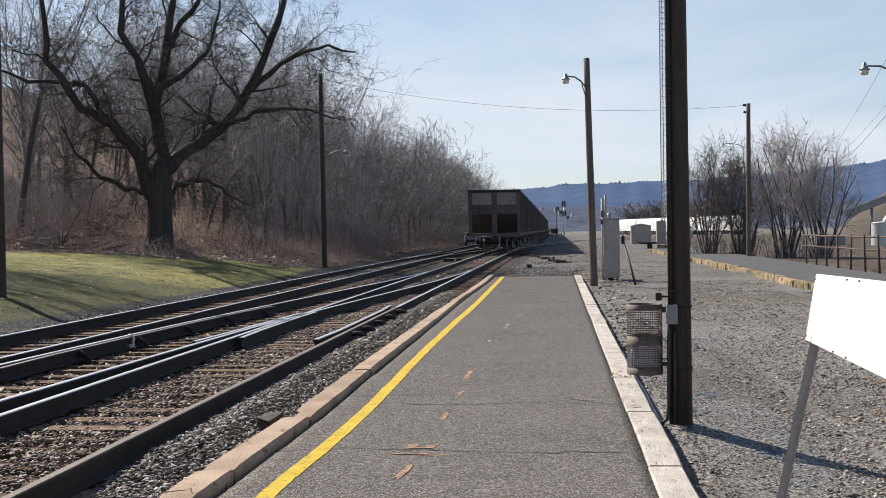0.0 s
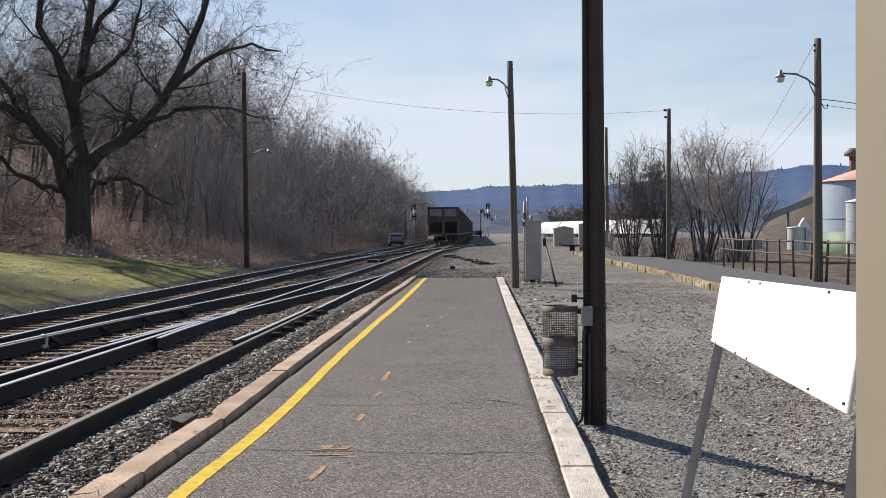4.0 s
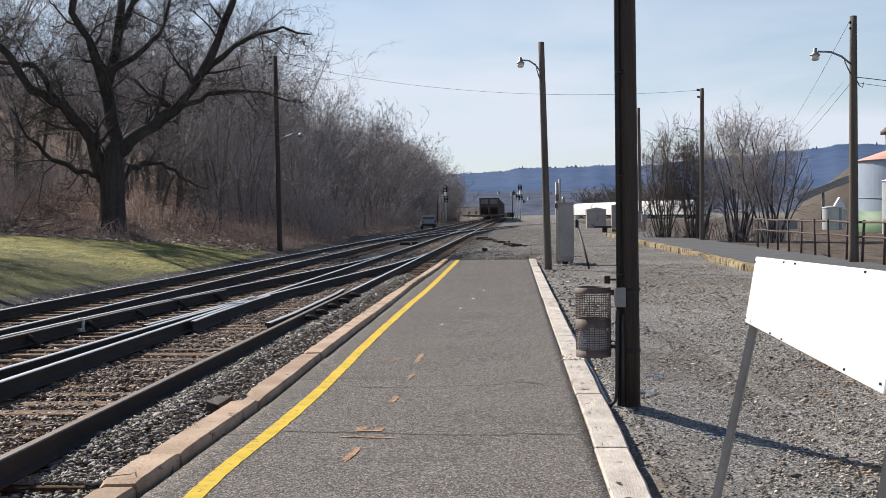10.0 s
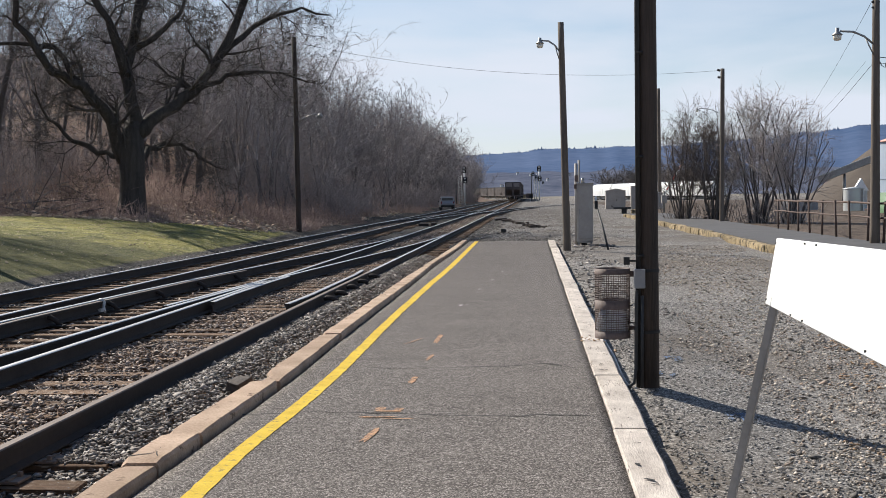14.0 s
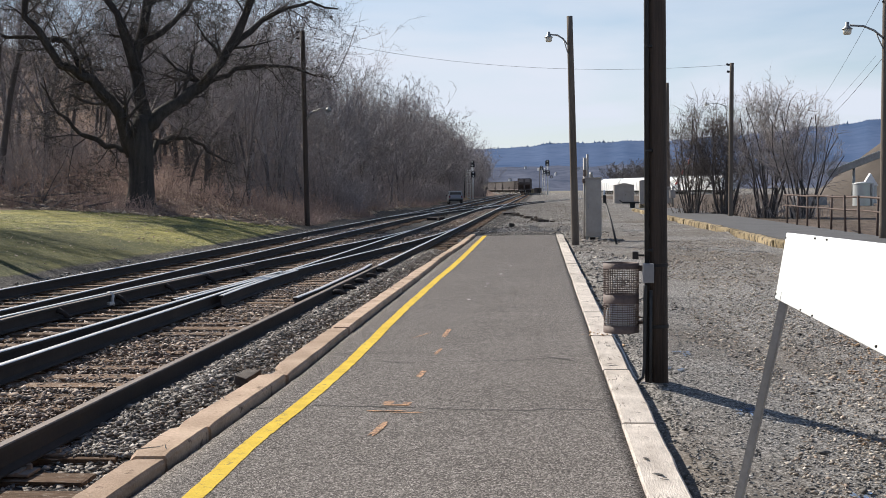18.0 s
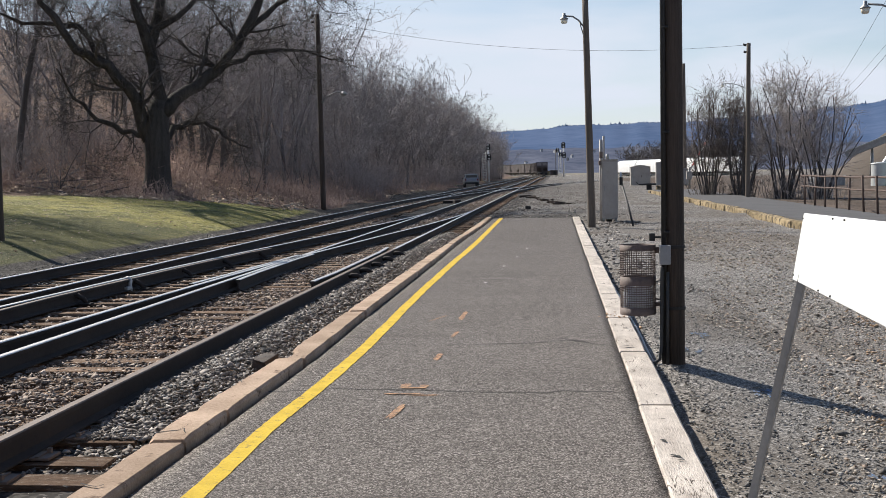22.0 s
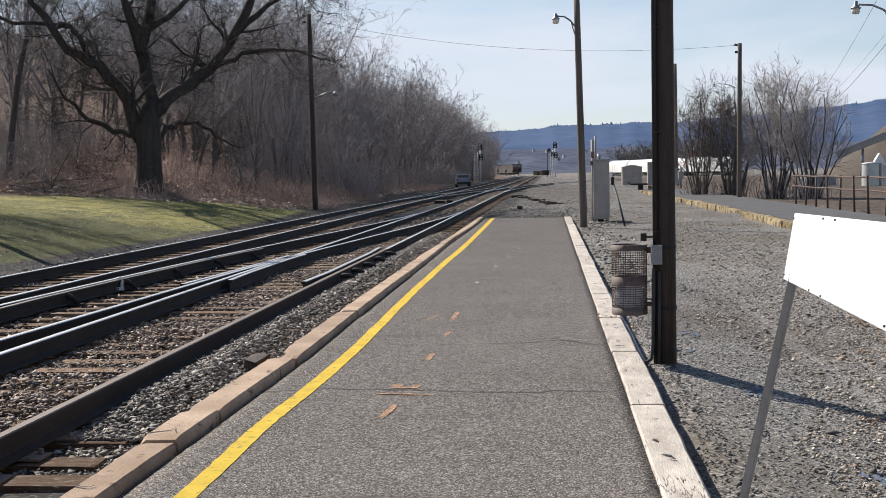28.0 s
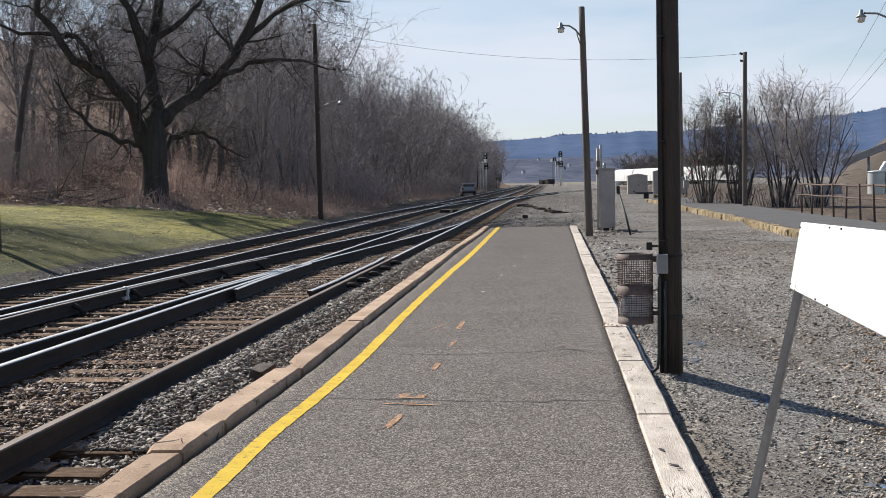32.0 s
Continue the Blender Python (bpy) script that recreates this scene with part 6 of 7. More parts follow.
def platform_lamp():
    p = thing("street_lamp", "weathered leaning wooden pole with a curved-arm lamp", "street lamp")
    part("shaft", pole_bm(0.94, 31.6, -0.5, 5.93, 0.105, 0.078, (-0.13, 0.0)), M["grey_pole"], p)
    lamp_arm(p, 0.76, 31.55, 5.18, 0.50, 1.0)
    return p


platform_lamp()


def raised_lamp():
    p = thing("street_lamp", "weathered wooden pole with a curved-arm lamp by the fence", "street lamp")
    part("shaft", pole_bm(8.43, 29.9, -0.2, 6.16, 0.125, 0.085, (0.01, 0.0)), M["grey_pole"], p)
    lamp_arm(p, 8.36, 29.85, 4.98, 0.86, 1.15)
    part("insulator", tubes(([(8.38, 29.88, 5.98), (8.34, 29.88, 6.02)], 0.03), ([(8.38, 29.88, 5.85), (8.34, 29.88, 5.88)], 0.03), sides=6), M["black"], p)
    part("cable_loop", tubes(([(8.5, 29.9, 4.62), (8.58, 29.9, 4.45), (8.66, 29.9, 4.40), (8.68, 29.9, 4.52)], 0.012), sides=5), M["cable"], p)
    return p


raised_lamp()


def plain_pole(x, y, z0, z1, r, label, mat, lean=(0, 0), lampy=False, knob=True):
    p = thing("utility_pole", label, "utility pole")
    part("shaft", pole_bm(x, y, z0, z1, r, r * 0.8, lean, 10), mat, p)
    if knob:
        for dz, out, rise in ((0.1, 2.2, 0.04), (0.4, 2.0, 0.02)):
            part("insulator", tubes(([(x + lean[0] - r, y - r, z1 - dz), (x + lean[0] - r * out, y - r, z1 - dz + rise)], 0.05), sides=6), M["black"], p)
    if lampy:
        lamp_arm(p, x - r, y, lampy[0], lampy[1], 0.75)
    return p


plain_pole(8.43, 53.5, -0.6, 6.85, 0.115, "dark wooden pole carrying a wire beside the shrubs", M["grey_pole"], (0.05, 0), lampy=(4.9, 0.95))
plain_pole(-11.5, 58.0, -0.9, 9.3, 0.135, "dark wooden pole beside the far track", M["creosote"], (-0.08, 0), lampy=None)
plain_pole(12.6, 118.0, -0.6, 11.6, 0.19, "dark wooden pole in the yard beyond the shrubs", M["grey_pole"], (-0.1, 0), knob=False)


def pole_lamp_left():
    """The lamp on the pole by the far track points at the rails."""
    p = thing("street_lamp", "small curved-arm lamp fixed on the trackside pole", "street lamp")
    part("arm", tubes(([(-11.44, 57.9, 4.95), (-11.2, 57.8, 5.25), (-10.7, 57.7, 5.45), (-10.35, 57.6, 5.45)], 0.035), sides=6), M["galv"], p)
    bm = bmesh.new()
    lathe(bm, [(0.06, 5.50), (0.12, 5.42), (0.17, 5.34), (0.10, 5.28)], 10, (-10.28, 57.6))
    part("lamp_head", bm, M["galv"], p)


pole_lamp_left()


def wire(name, a, b, sag, r, label):
    pts = []
    for i in range(25):
        t = i / 24
        pts.append(tuple(a[k] + (b[k] - a[k]) * t - (sag * 4 * t * (1 - t) if k == 2 else 0) for k in range(3)))
    return tagged(part(name, tubes((pts, r), sides=5), M["cable"]), label, "wire")


wire("overhead_wire", (8.35, 53.5, 6.77), (-11.6, 58.0, 9.05), 0.75, 0.0065, "thin overhead wire crossing above the tracks")
plain_pole(21.6, 102.0, -0.6, 6.4, 0.07, "wooden pole beyond the shrubs carrying wires", M["grey_pole"], (0, 0))
wire("overhead_wire", (8.34, 29.88, 6.02), (21.6, 101.9, 6.3), 0.5, 0.0055, "thin overhead wire from the lamp pole")
wire("overhead_wire", (8.36, 29.9, 4.50), (21.6, 101.9, 5.4), 0.5, 0.006, "thin overhead wire from the lamp pole")
wire("overhead_wire", (8.20, 29.9, 4.56), (21.5, 101.9, 5.9), 0.4, 0.003, "thin overhead wire from the lamp pole")
wire("overhead_wire", (8.5, 29.9, 4.66), (22.0, 30.5, 4.2), 0.35, 0.010, "thin overhead wire towards the works")
wire("overhead_wire", (8.5, 29.9, 4.52), (22.0, 30.5, 3.9), 0.35, 0.006, "thin overhead wire towards the works")
plain_pole(-13.15, 26.9, -1.0, 9.0, 0.135, "dark wooden pole standing at the grass edge", M["creosote"])


# ---- beside the platform ----
def litter_bin():
    b = thing("litter_bin", "brown steel mesh litter bin hung on a pole, pale bag inside", "litter bin")
    cx, cy, r = 0.628, 9.36, 0.1355
    z0, z1 = 0.284, 0.830
    for name, za, zb in (("bottom_band", z0, z0 + 0.055), ("middle_band", 0.514, 0.584), ("top_band", z1 - 0.045, z1)):
        bm = bmesh.new()
        lathe(bm, [(r + 0.004, za), (r + 0.004, zb), (r - 0.004, zb), (r - 0.004, za), (r + 0.004, za)], 32, (cx, cy), cap=False)
        part(name, bm, M["rust_mesh"], b)
    bm = bmesh.new()
    lathe(bm, [(0.01, z0 + 0.012), (r - 0.006, z0 + 0.012), (r - 0.006, z0 + 0.004), (0.01, z0 + 0.004)], 32, (cx, cy))
    part("base", bm, M["rust_mesh"], b)
    up = part("upright_wire", tubes(([(0, 0, z0 + 0.03), (0, 0, z1 - 0.02)], 0.0027), sides=4), M["rust_mesh"], b)
    hoop = part("hoop_wire", lathe(bmesh.new(), [(r + 0.002, -0.0025), (r + 0.002, 0.0025), (r - 0.002, 0.0025), (r - 0.002, -0.0025), (r + 0.002, -0.0025)], 32, (cx, cy), cap=False), M["rust_mesh"], b)
    for k in range(44):
        a = 2 * math.pi * k / 44
        ob = up if k == 0 else mesh_part("upright_wire", up.data, M["rust_mesh"], b)
        ob.location = (cx + r * math.cos(a), cy + r * math.sin(a), 0)
    for k in range(26):
        ob = hoop if k == 0 else mesh_part("hoop_wire", hoop.data, M["rust_mesh"], b)
        ob.location = (0, 0, z0 + 0.06 + k * (z1 - z0 - 0.10) / 25)
    bm = bmesh.new()
    prof = [(0.02, z0 + 0.015), (r - 0.02, z0 + 0.02), (r - 0.012, z0 + 0.10), (r - 0.02, z0 + 0.18), (r - 0.05, z0 + 0.225), (0.05, z0 + 0.235), (0.005, z0 + 0.23)]
    lathe(bm, prof, 24, (cx, cy))
    for v in bm.verts:
        q = noise.noise(v.co * 14) * 0.014
        v.co += Vector((q, q, q * 1.5))
    part("bin_bag", bm, M["bag"], b, "crumpled pale plastic bag")
    part("hook", tubes(([(cx + r, cy - 0.02, z0 + 0.12), (cx + r + 0.045, cy - 0.02, z0 + 0.115), (cx + r + 0.05, cy - 0.02, z0 + 0.085)], 0.006), sides=5), M["rust_mesh"], b)
    for hz, ht in ((0.785, 0.045), (0.36, 0.03)):
        part("hanger", boxes((cx + r + 0.03, cy, hz, 0.07, 0.03, ht), bevel=0.003), M["rust_mesh"], b)
    return b


litter_bin()


def barricade():
    s = thing("sign_board", "blank white board on two leaning steel legs", "sign")
    L = 2.30
    m = pose(0.98, 3.88, 1.0, 0, 0, 0)
    # board: stands along the platform, leaning slightly back
    a, b = Vector((1.005, 4.96, 0)), Vector((0.862, 2.76, 0))
    d = (b - a).normalized()
    n = Vector((-d.y, d.x, 0))
    if n.x > 0:
        n = -n
    bm = bmesh.new()
    t = 0.012
    def P(u, h, w):
        base = a + d * u
        return bm.verts.new((base.x - n.x * w + n.x * (1.225 - h) * 0.17, base.y - n.y * w, h))
    v = [P(0, 0.955, 0), P(L, 1.005, 0), P(L, 1.275, 0), P(0, 1.226, 0), P(0, 0.955, t), P(L, 1.005, t), P(L, 1.275, t), P(0, 1.226, t)]
    for f in ((0, 1, 2, 3), (7, 6, 5, 4), (0, 4, 5, 1), (1, 5, 6, 2), (2, 6, 7, 3), (3, 7, 4, 0)):
        bm.faces.new([v[i] for i in f])
    bmesh.ops.recalc_face_normals(bm, faces=bm.faces)
    bmesh.ops.bevel(bm, geom=list(bm.edges), offset=0.003, segments=1, affect="EDGES")
    board = part("board", bm, M["white_board"], s)
    for u, h in ((0.02, 0.02), (0.02, 0.25), (0.72, 0.262), (0.95, 0.262), (0.68, 0.008), (0.93, 0.008), (1.9, 0.012), (1.95, 0.262), (2.27, 0.25), (2.27, 0.02)):
        z = 0.955 + 0.0225 * u + h
        p = a + d * u
        q = Vector((p.x + n.x * (1.225 - z) * 0.17 + n.x * 0.002, p.y + n.y * 0.002, z))
        part("screw", tubes(([tuple(q - n * 0.004), tuple(q + n * 0.003)], 0.0036), sides=6), M["black"], board)
    for u in (0.20, 2.24):
        p = a + d * u
        zt = 0.97
        in_x = 0.075 if u > 1 else 0.0
        top = Vector((p.x - n.x * 0.03 + in_x * 0.5, p.y - n.y * 0.03, 1.2))
        foot = Vector((p.x + n.x * 0.24 + in_x * 1.6, p.y + 0.10, -0.12))
        bm = bmesh.new()
        ax = (top - foot).normalized()
        L2 = (top - foot).length
        rot = ax.to_track_quat("Z", "Y").to_matrix().to_4x4()
        mid = (top + foot) / 2
        box(bm, *mid, 0.045, 0.006, L2, rot=rot)
        box(bm, *(mid + rot.to_3x3() @ Vector((0.0225, 0.016, 0))), 0.006, 0.035, L2, rot=rot)
        part("leg", bm, M["leg_steel"], s)
    return s


barricade()


def signal_cabinet():
    c = thing("signal_cabinet", "tall grey aluminium equipment cabinet beside the platform end", "cabinet")
    part("body", boxes((1.52, 34.35, 0.86, 0.46, 0.55, 1.64), bevel=0.015), M["cabinet"], c)
    part("roof", boxes((1.52, 34.35, 1.70, 0.50, 0.60, 0.04), bevel=0.01), M["cabinet"], c)
    part("door", boxes((1.53, 34.06, 0.88, 0.40, 0.025, 1.5), bevel=0.008), M["cabinet"], c)
    part("handle", boxes((1.37, 34.035, 0.9, 0.03, 0.03, 0.14), bevel=0.006), M["galv"], c)
    part("foot_frame", boxes((1.52, 34.35, 0.03, 0.42, 0.50, 0.05), bevel=0.01), M["galv"], c)
    for fx in (1.34, 1.70):
        part("foot", boxes((fx, 34.14, -0.09, 0.05, 0.06, 0.22), (fx, 34.55, -0.09, 0.05, 0.06, 0.22), bevel=0.006), M["galv"], c)
    part("cable_duct", boxes((1.50, 34.36, -0.10, 0.16, 0.2, 0.24), bevel=0.01), M["black"], c)
    part("roof_stub", tubes(([(1.47, 34.3, 1.7), (1.47, 34.3, 1.86)], 0.05)), M["galv"], c)
    part("pipe", tubes(([(1.275, 34.2, -0.2), (1.275, 34.2, 2.28)], 0.042)), M["cabinet"], c)
    part("pipe", tubes(([(1.36, 34.2, -0.2), (1.36, 34.2, 2.38)], 0.032)), M["cabinet"], c)
    part("pipe_box", boxes((1.26, 34.15, 1.62, 0.10, 0.12, 0.13), (1.28, 34.15, 1.85, 0.09, 0.08, 0.18), bevel=0.01), M["rust_mesh"], c, "rusty terminal box")
    return c


signal_cabinet()


def lever_stand():
    c = thing("switch_stand", "leaning black rod with a small marker beside the cabinet", "switch stand")
    part("rod", tubes(([(2.05, 31.7, -0.2), (1.93, 32.4, 0.45), (1.80, 33.0, 1.02)], 0.028)), M["black"], c)
    part("marker", boxes((1.78, 33.0, 1.10, 0.09, 0.05, 0.22), bevel=0.01), M["black"], c)
    part("lamp", boxes((1.77, 32.97, 1.28, 0.05, 0.05, 0.14), bevel=0.01), M["silo_blue"], c)
    return c


lever_stand()


# ---- station building ----
def station():
    s = thing("station_building", "beige and dark brown station building corner beside the platform", "building")
    x0, y1 = 0.729, 2.29
    part("corner_board", boxes((x0 + 0.012, y1 - 0.09, 1.55, 0.03, 0.20, 3.4), (x0 + 0.12, y1 + 0.012, 1.55, 0.22, 0.03, 3.4)), M["beige"], s, "beige painted corner board")
    part("side_wall", boxes((x0 + 0.10, y1 - 4.2, 1.55, 0.14, 8.0, 3.4)), M["brown_paint"], s)
    part("end_wall", boxes((x0 + 3.0, y1 - 0.06, 1.55, 5.6, 0.13, 3.4)), M["beige"], s)
    part("foundation", boxes((x0 + 2.9, y1 - 4.2, -0.14, 5.75, 8.2, 0.25)), M["coping"], s)
    part("roof", boxes((x0 + 2.9, y1 - 4.2, 3.42, 6.6, 9.2, 0.22), bevel=0.02), M["roofing"], s)
    return s


station()


# ---- raised platform and fence on the yard side ----
def raised_platform():
    p = thing("raised_platform", "long low asphalt platform with a stained concrete edge", "platform", kind="structure")
    part("deck", boxes((7.36, 45.0, -0.07, 2.62, 62.0, 0.34)), M["asphalt_far"], p)
    r = random.Random(3)
    y = 14.0
    k = 0
    while y < 76:
        L = r.uniform(1.5, 2.1)
        bm = boxes((5.94 + r.uniform(-0.03, 0.03), y + L / 2, -0.085 + r.uniform(-0.03, 0.012), 0.24, L - r.uniform(0.03, 0.12), 0.36), bevel=0.035)
        for v in bm.verts:
            v.co += Vector((0.03 * noise.noise(v.co * 3.1), 0.05 * noise.noise(v.co * 2.3), 0.03 * noise.noise(v.co * 4.7)))
        part("edge_block", bm, M["yellow_wall"], p)
        y += L
        k += 1
    return p


raised_platform()


def fence():
    f = thing("fence", "rusty brown steel railing along the raised platform", "fence")
    r = random.Random(11)
    y = 42.2
    post = None
    while y > 21:
        lean = r.uniform(-3, 3)
        if post is None:
            post = part("post", tubes(([(0, 0, 0), (0, 0, 1.05)], 0.032), sides=6), M["rust_rail"], f)
            ob = post
        else:
            ob = mesh_part("post", post.data, M["rust_rail"], f)
        ob.matrix_basis = pose(8.60, y, 0.08, 0, lean, 0)
        y -= 1.55 + r.uniform(-0.2, 0.2)
    for z, rr in ((1.08, 0.03), (0.72, 0.025)):
        part("rail", tubes(([(8.6 + 0.01 * math.sin(q), 42.8 - q * 1.2, z + 0.012 * math.sin(q * 1.7)) for q in range(18)], rr), sides=6), M["rust_rail"], f)
    return f


fence()


# ---- shrubs ----
def shrub(name, label, x, y, stems, height, fan, girth, seed, mat):
    """A bare shrub: straight stems fanning from one foot, each with ever finer upright twigs."""
    rng = np.random.default_rng(seed)
    wood, thin = [], []

    def shoot(p, d, length, r, level):
        n = (7, 4, 2)[level]
        q = p.copy()
        for i in range(n):
            d = d + rng.normal(0, (0.10, 0.12, 0.16)[level], 3)
            d[2] += (0.03, 0.09, 0.07)[level]
            d /= np.linalg.norm(d)
            nq = q + d * length / n
            last = i == n - 1
            if (math.hypot(nq[0], nq[1]) / girth) ** 2 + (max(nq[2] - 0.45 * height, 0) / (0.55 * height)) ** 2 > 1.0 + 0.25 * rng.random():
                return
            (wood if level == 0 else thin).append((*q, *nq, r, 0.0 if last and level == 2 else max(r * 0.82, 0.007)))
            r = max(r * 0.82, 0.007)
            for _ in range((2 if i > 1 else 0, 2, 2)[level]):
                side = rng.normal(0, 1, 3)
                side -= d * np.dot(side, d)
                side /= np.linalg.norm(side)
                a = radians(rng.uniform(28, 62))
                nd = d * math.cos(a) + side * math.sin(a)
                start = q + (nq - q) * rng.random()
                if level == 2:
                    thin.append((*start, *(start + nd * length * rng.uniform(0.35, 0.65)), 0.0062, 0.0))
                else:
                    shoot(start, nd, length * rng.uniform(*((0.26, 0.46), (0.38, 0.64))[level]) * (1.05 - 0.2 * i / n), max(r * 0.5, 0.0085), level + 1)
            q = nq

    for k in range(stems):
        a = 2 * math.pi * (k + rng.random() * 0.6) / stems
        o = fan * math.sqrt(rng.uniform(0.02, 1.0))
        p = np.array([math.cos(a) * 0.9 * o, math.sin(a) * 0.9 * o, -0.2])
        d = np.array([math.cos(a) * o, math.sin(a) * o, 1.0])
        shoot(p, d / np.linalg.norm(d), height * rng.uniform(0.74, 0.90) * (1 - 0.15 * (o / fan) ** 2), rng.uniform(0.035, 0.075), 0)
    for _ in range(70):
        a, o, h = rng.uniform(0, 2 * math.pi), girth * rng.uniform(0.05, 0.6), rng.uniform(0.4, 1.6)
        p = np.array([o * math.cos(a), o * math.sin(a), -0.1])
        m = p + np.array([rng.normal(0, 0.16), rng.normal(0, 0.16), h * 0.6])
        thin.append((*p, *m, 0.014, 0.010))
        for _ in range(4):
            thin.append((*m, *(m + np.array([rng.normal(0, 0.22), rng.normal(0, 0.22), h * rng.uniform(0.15, 0.5)])), 0.010, 0.0))
    ob = thing(name, label, "shrub")
    mesh_part("stem", frusta_mesh("stem", wood, 5), M["wood_bark"], ob)["kind"] = "stuff"
    mesh_part("crown", crown_mesh("crown", thin), mat, ob, "thin bare twigs")
    ob.matrix_basis = pose(x, y, place_z(x, y, 0.05))
    return ob


shrub("shrub", "dark tall bare shrub with many upright stems", 7.6, 60.0, 15, 6.6, 0.30, 1.55, 41, M["shrub_twig"])
shrub("shrub", "dark tall bare shrub with many upright stems", 8.9, 58.6, 14, 6.3, 0.30, 1.45, 42, M["shrub_twig"])
shrub("shrub", "wide fanning bare shrub with grey-brown twigs behind the railing", 10.7, 57.0, 14, 6.9, 0.42, 2.0, 43, M["red_twig"])
shrub("shrub", "wide fanning bare shrub with grey-brown twigs behind the railing", 12.0, 55.6, 13, 6.5, 0.42, 1.9, 44, M["red_twig"])


# ---- signals ----
def signal_mast(x, y, z0, h, label, heads, width=1.5):
    """A trackside signal: a braced two-legged mast with ladder and hooded heads."""
    s = thing("railway_signal", label, "railway signal")
    part("mast", tubes(([(x + 0.35, y, z0), (x + 0.35, y, z0 + h * 0.92)], 0.17), sides=8), M["signal_white"], s)
    part("leg", tubes(([(x + 0.35 - width, y, z0), (x + 0.35 - width, y, z0 + h * 0.80)], 0.09), sides=6), M["black"], s)
    for q in (-0.28, 0.28):
        part("ladder_rail", tubes(([(x + 0.35 - width * 0.5 + q, y + 0.3, z0), (x + 0.35 - width * 0.5 + q, y + 0.3, z0 + h * 0.78)], 0.075), sides=6), M["signal_white"], s)
    bm = bmesh.new()
    for k in range(18):
        box(bm, x + 0.35 - width * 0.5, y + 0.3, z0 + 0.3 + k * h * 0.041, 0.56, 0.05, 0.06)
    part("ladder_rungs", bm, M["signal_white"], s)
    for dx, zz, big in heads:
        bm = bmesh.new()
        w, hh = 0.42 * big, 0.62 * big
        prof = [(-w, -hh), (w, -hh), (w, hh * 0.5), (w * 0.7, hh * 0.9), (0, hh * 1.05), (-w * 0.7, hh * 0.9), (-w, hh * 0.5)]
        f = [bm.verts.new((x + 0.35 + dx + px, y - 0.3, z0 + zz + pz)) for px, pz in prof]
        g = [bm.verts.new((x + 0.35 + dx + px, y - 0.2, z0 + zz + pz)) for px, pz in prof]
        bm.faces.new(f)
        bm.faces.new(g[::-1])
        for i in range(len(prof)):
            j = (i + 1) % len(prof)
            bm.faces.new((f[j], f[i], g[i], g[j]))
        bmesh.ops.recalc_face_normals(bm, faces=bm.faces)
        head = part("backplate", bm, M["black"], s)
        for k in (-0.32, 0.32):
            part("lens_hood", tubes(([(x + 0.35 + dx, y - 0.3, z0 + zz + k * big), (x + 0.35 + dx, y - 0.6, z0 + zz + k * big)], 0.16 * big), sides=10), M["signal_white"], head)
    part("work_platform", boxes((x - 0.1, y, z0 + h * 0.60, width + 0.4, 0.7, 0.08), bevel=0.01), M["galv"], s)
    part("handrail", tubes(([(x + 0.55 - width, y - 0.3, z0 + h * 0.60), (x + 0.55 - width, y - 0.3, z0 + h * 0.72), (x + 0.8, y - 0.3, z0 + h * 0.72)], 0.035), sides=5), M["galv"], s)
    return s


signal_mast(-12.5, 215.0, -0.4, 7.0, "trackside signal mast with two dark heads by the trees", ((0.0, 6.4, 0.95), (0.15, 4.5, 0.9)), 1.5)
signal_mast(1.55, 290.0, -0.4, 8.7, "trackside signal mast with several dark heads", ((-0.05, 8.0, 1.15), (0.1, 5.6, 1.1), (-0.75, 5.9, 0.8), (-1.5, 6.8, 0.85), (0.95, 4.6, 0.6)), 1.9)


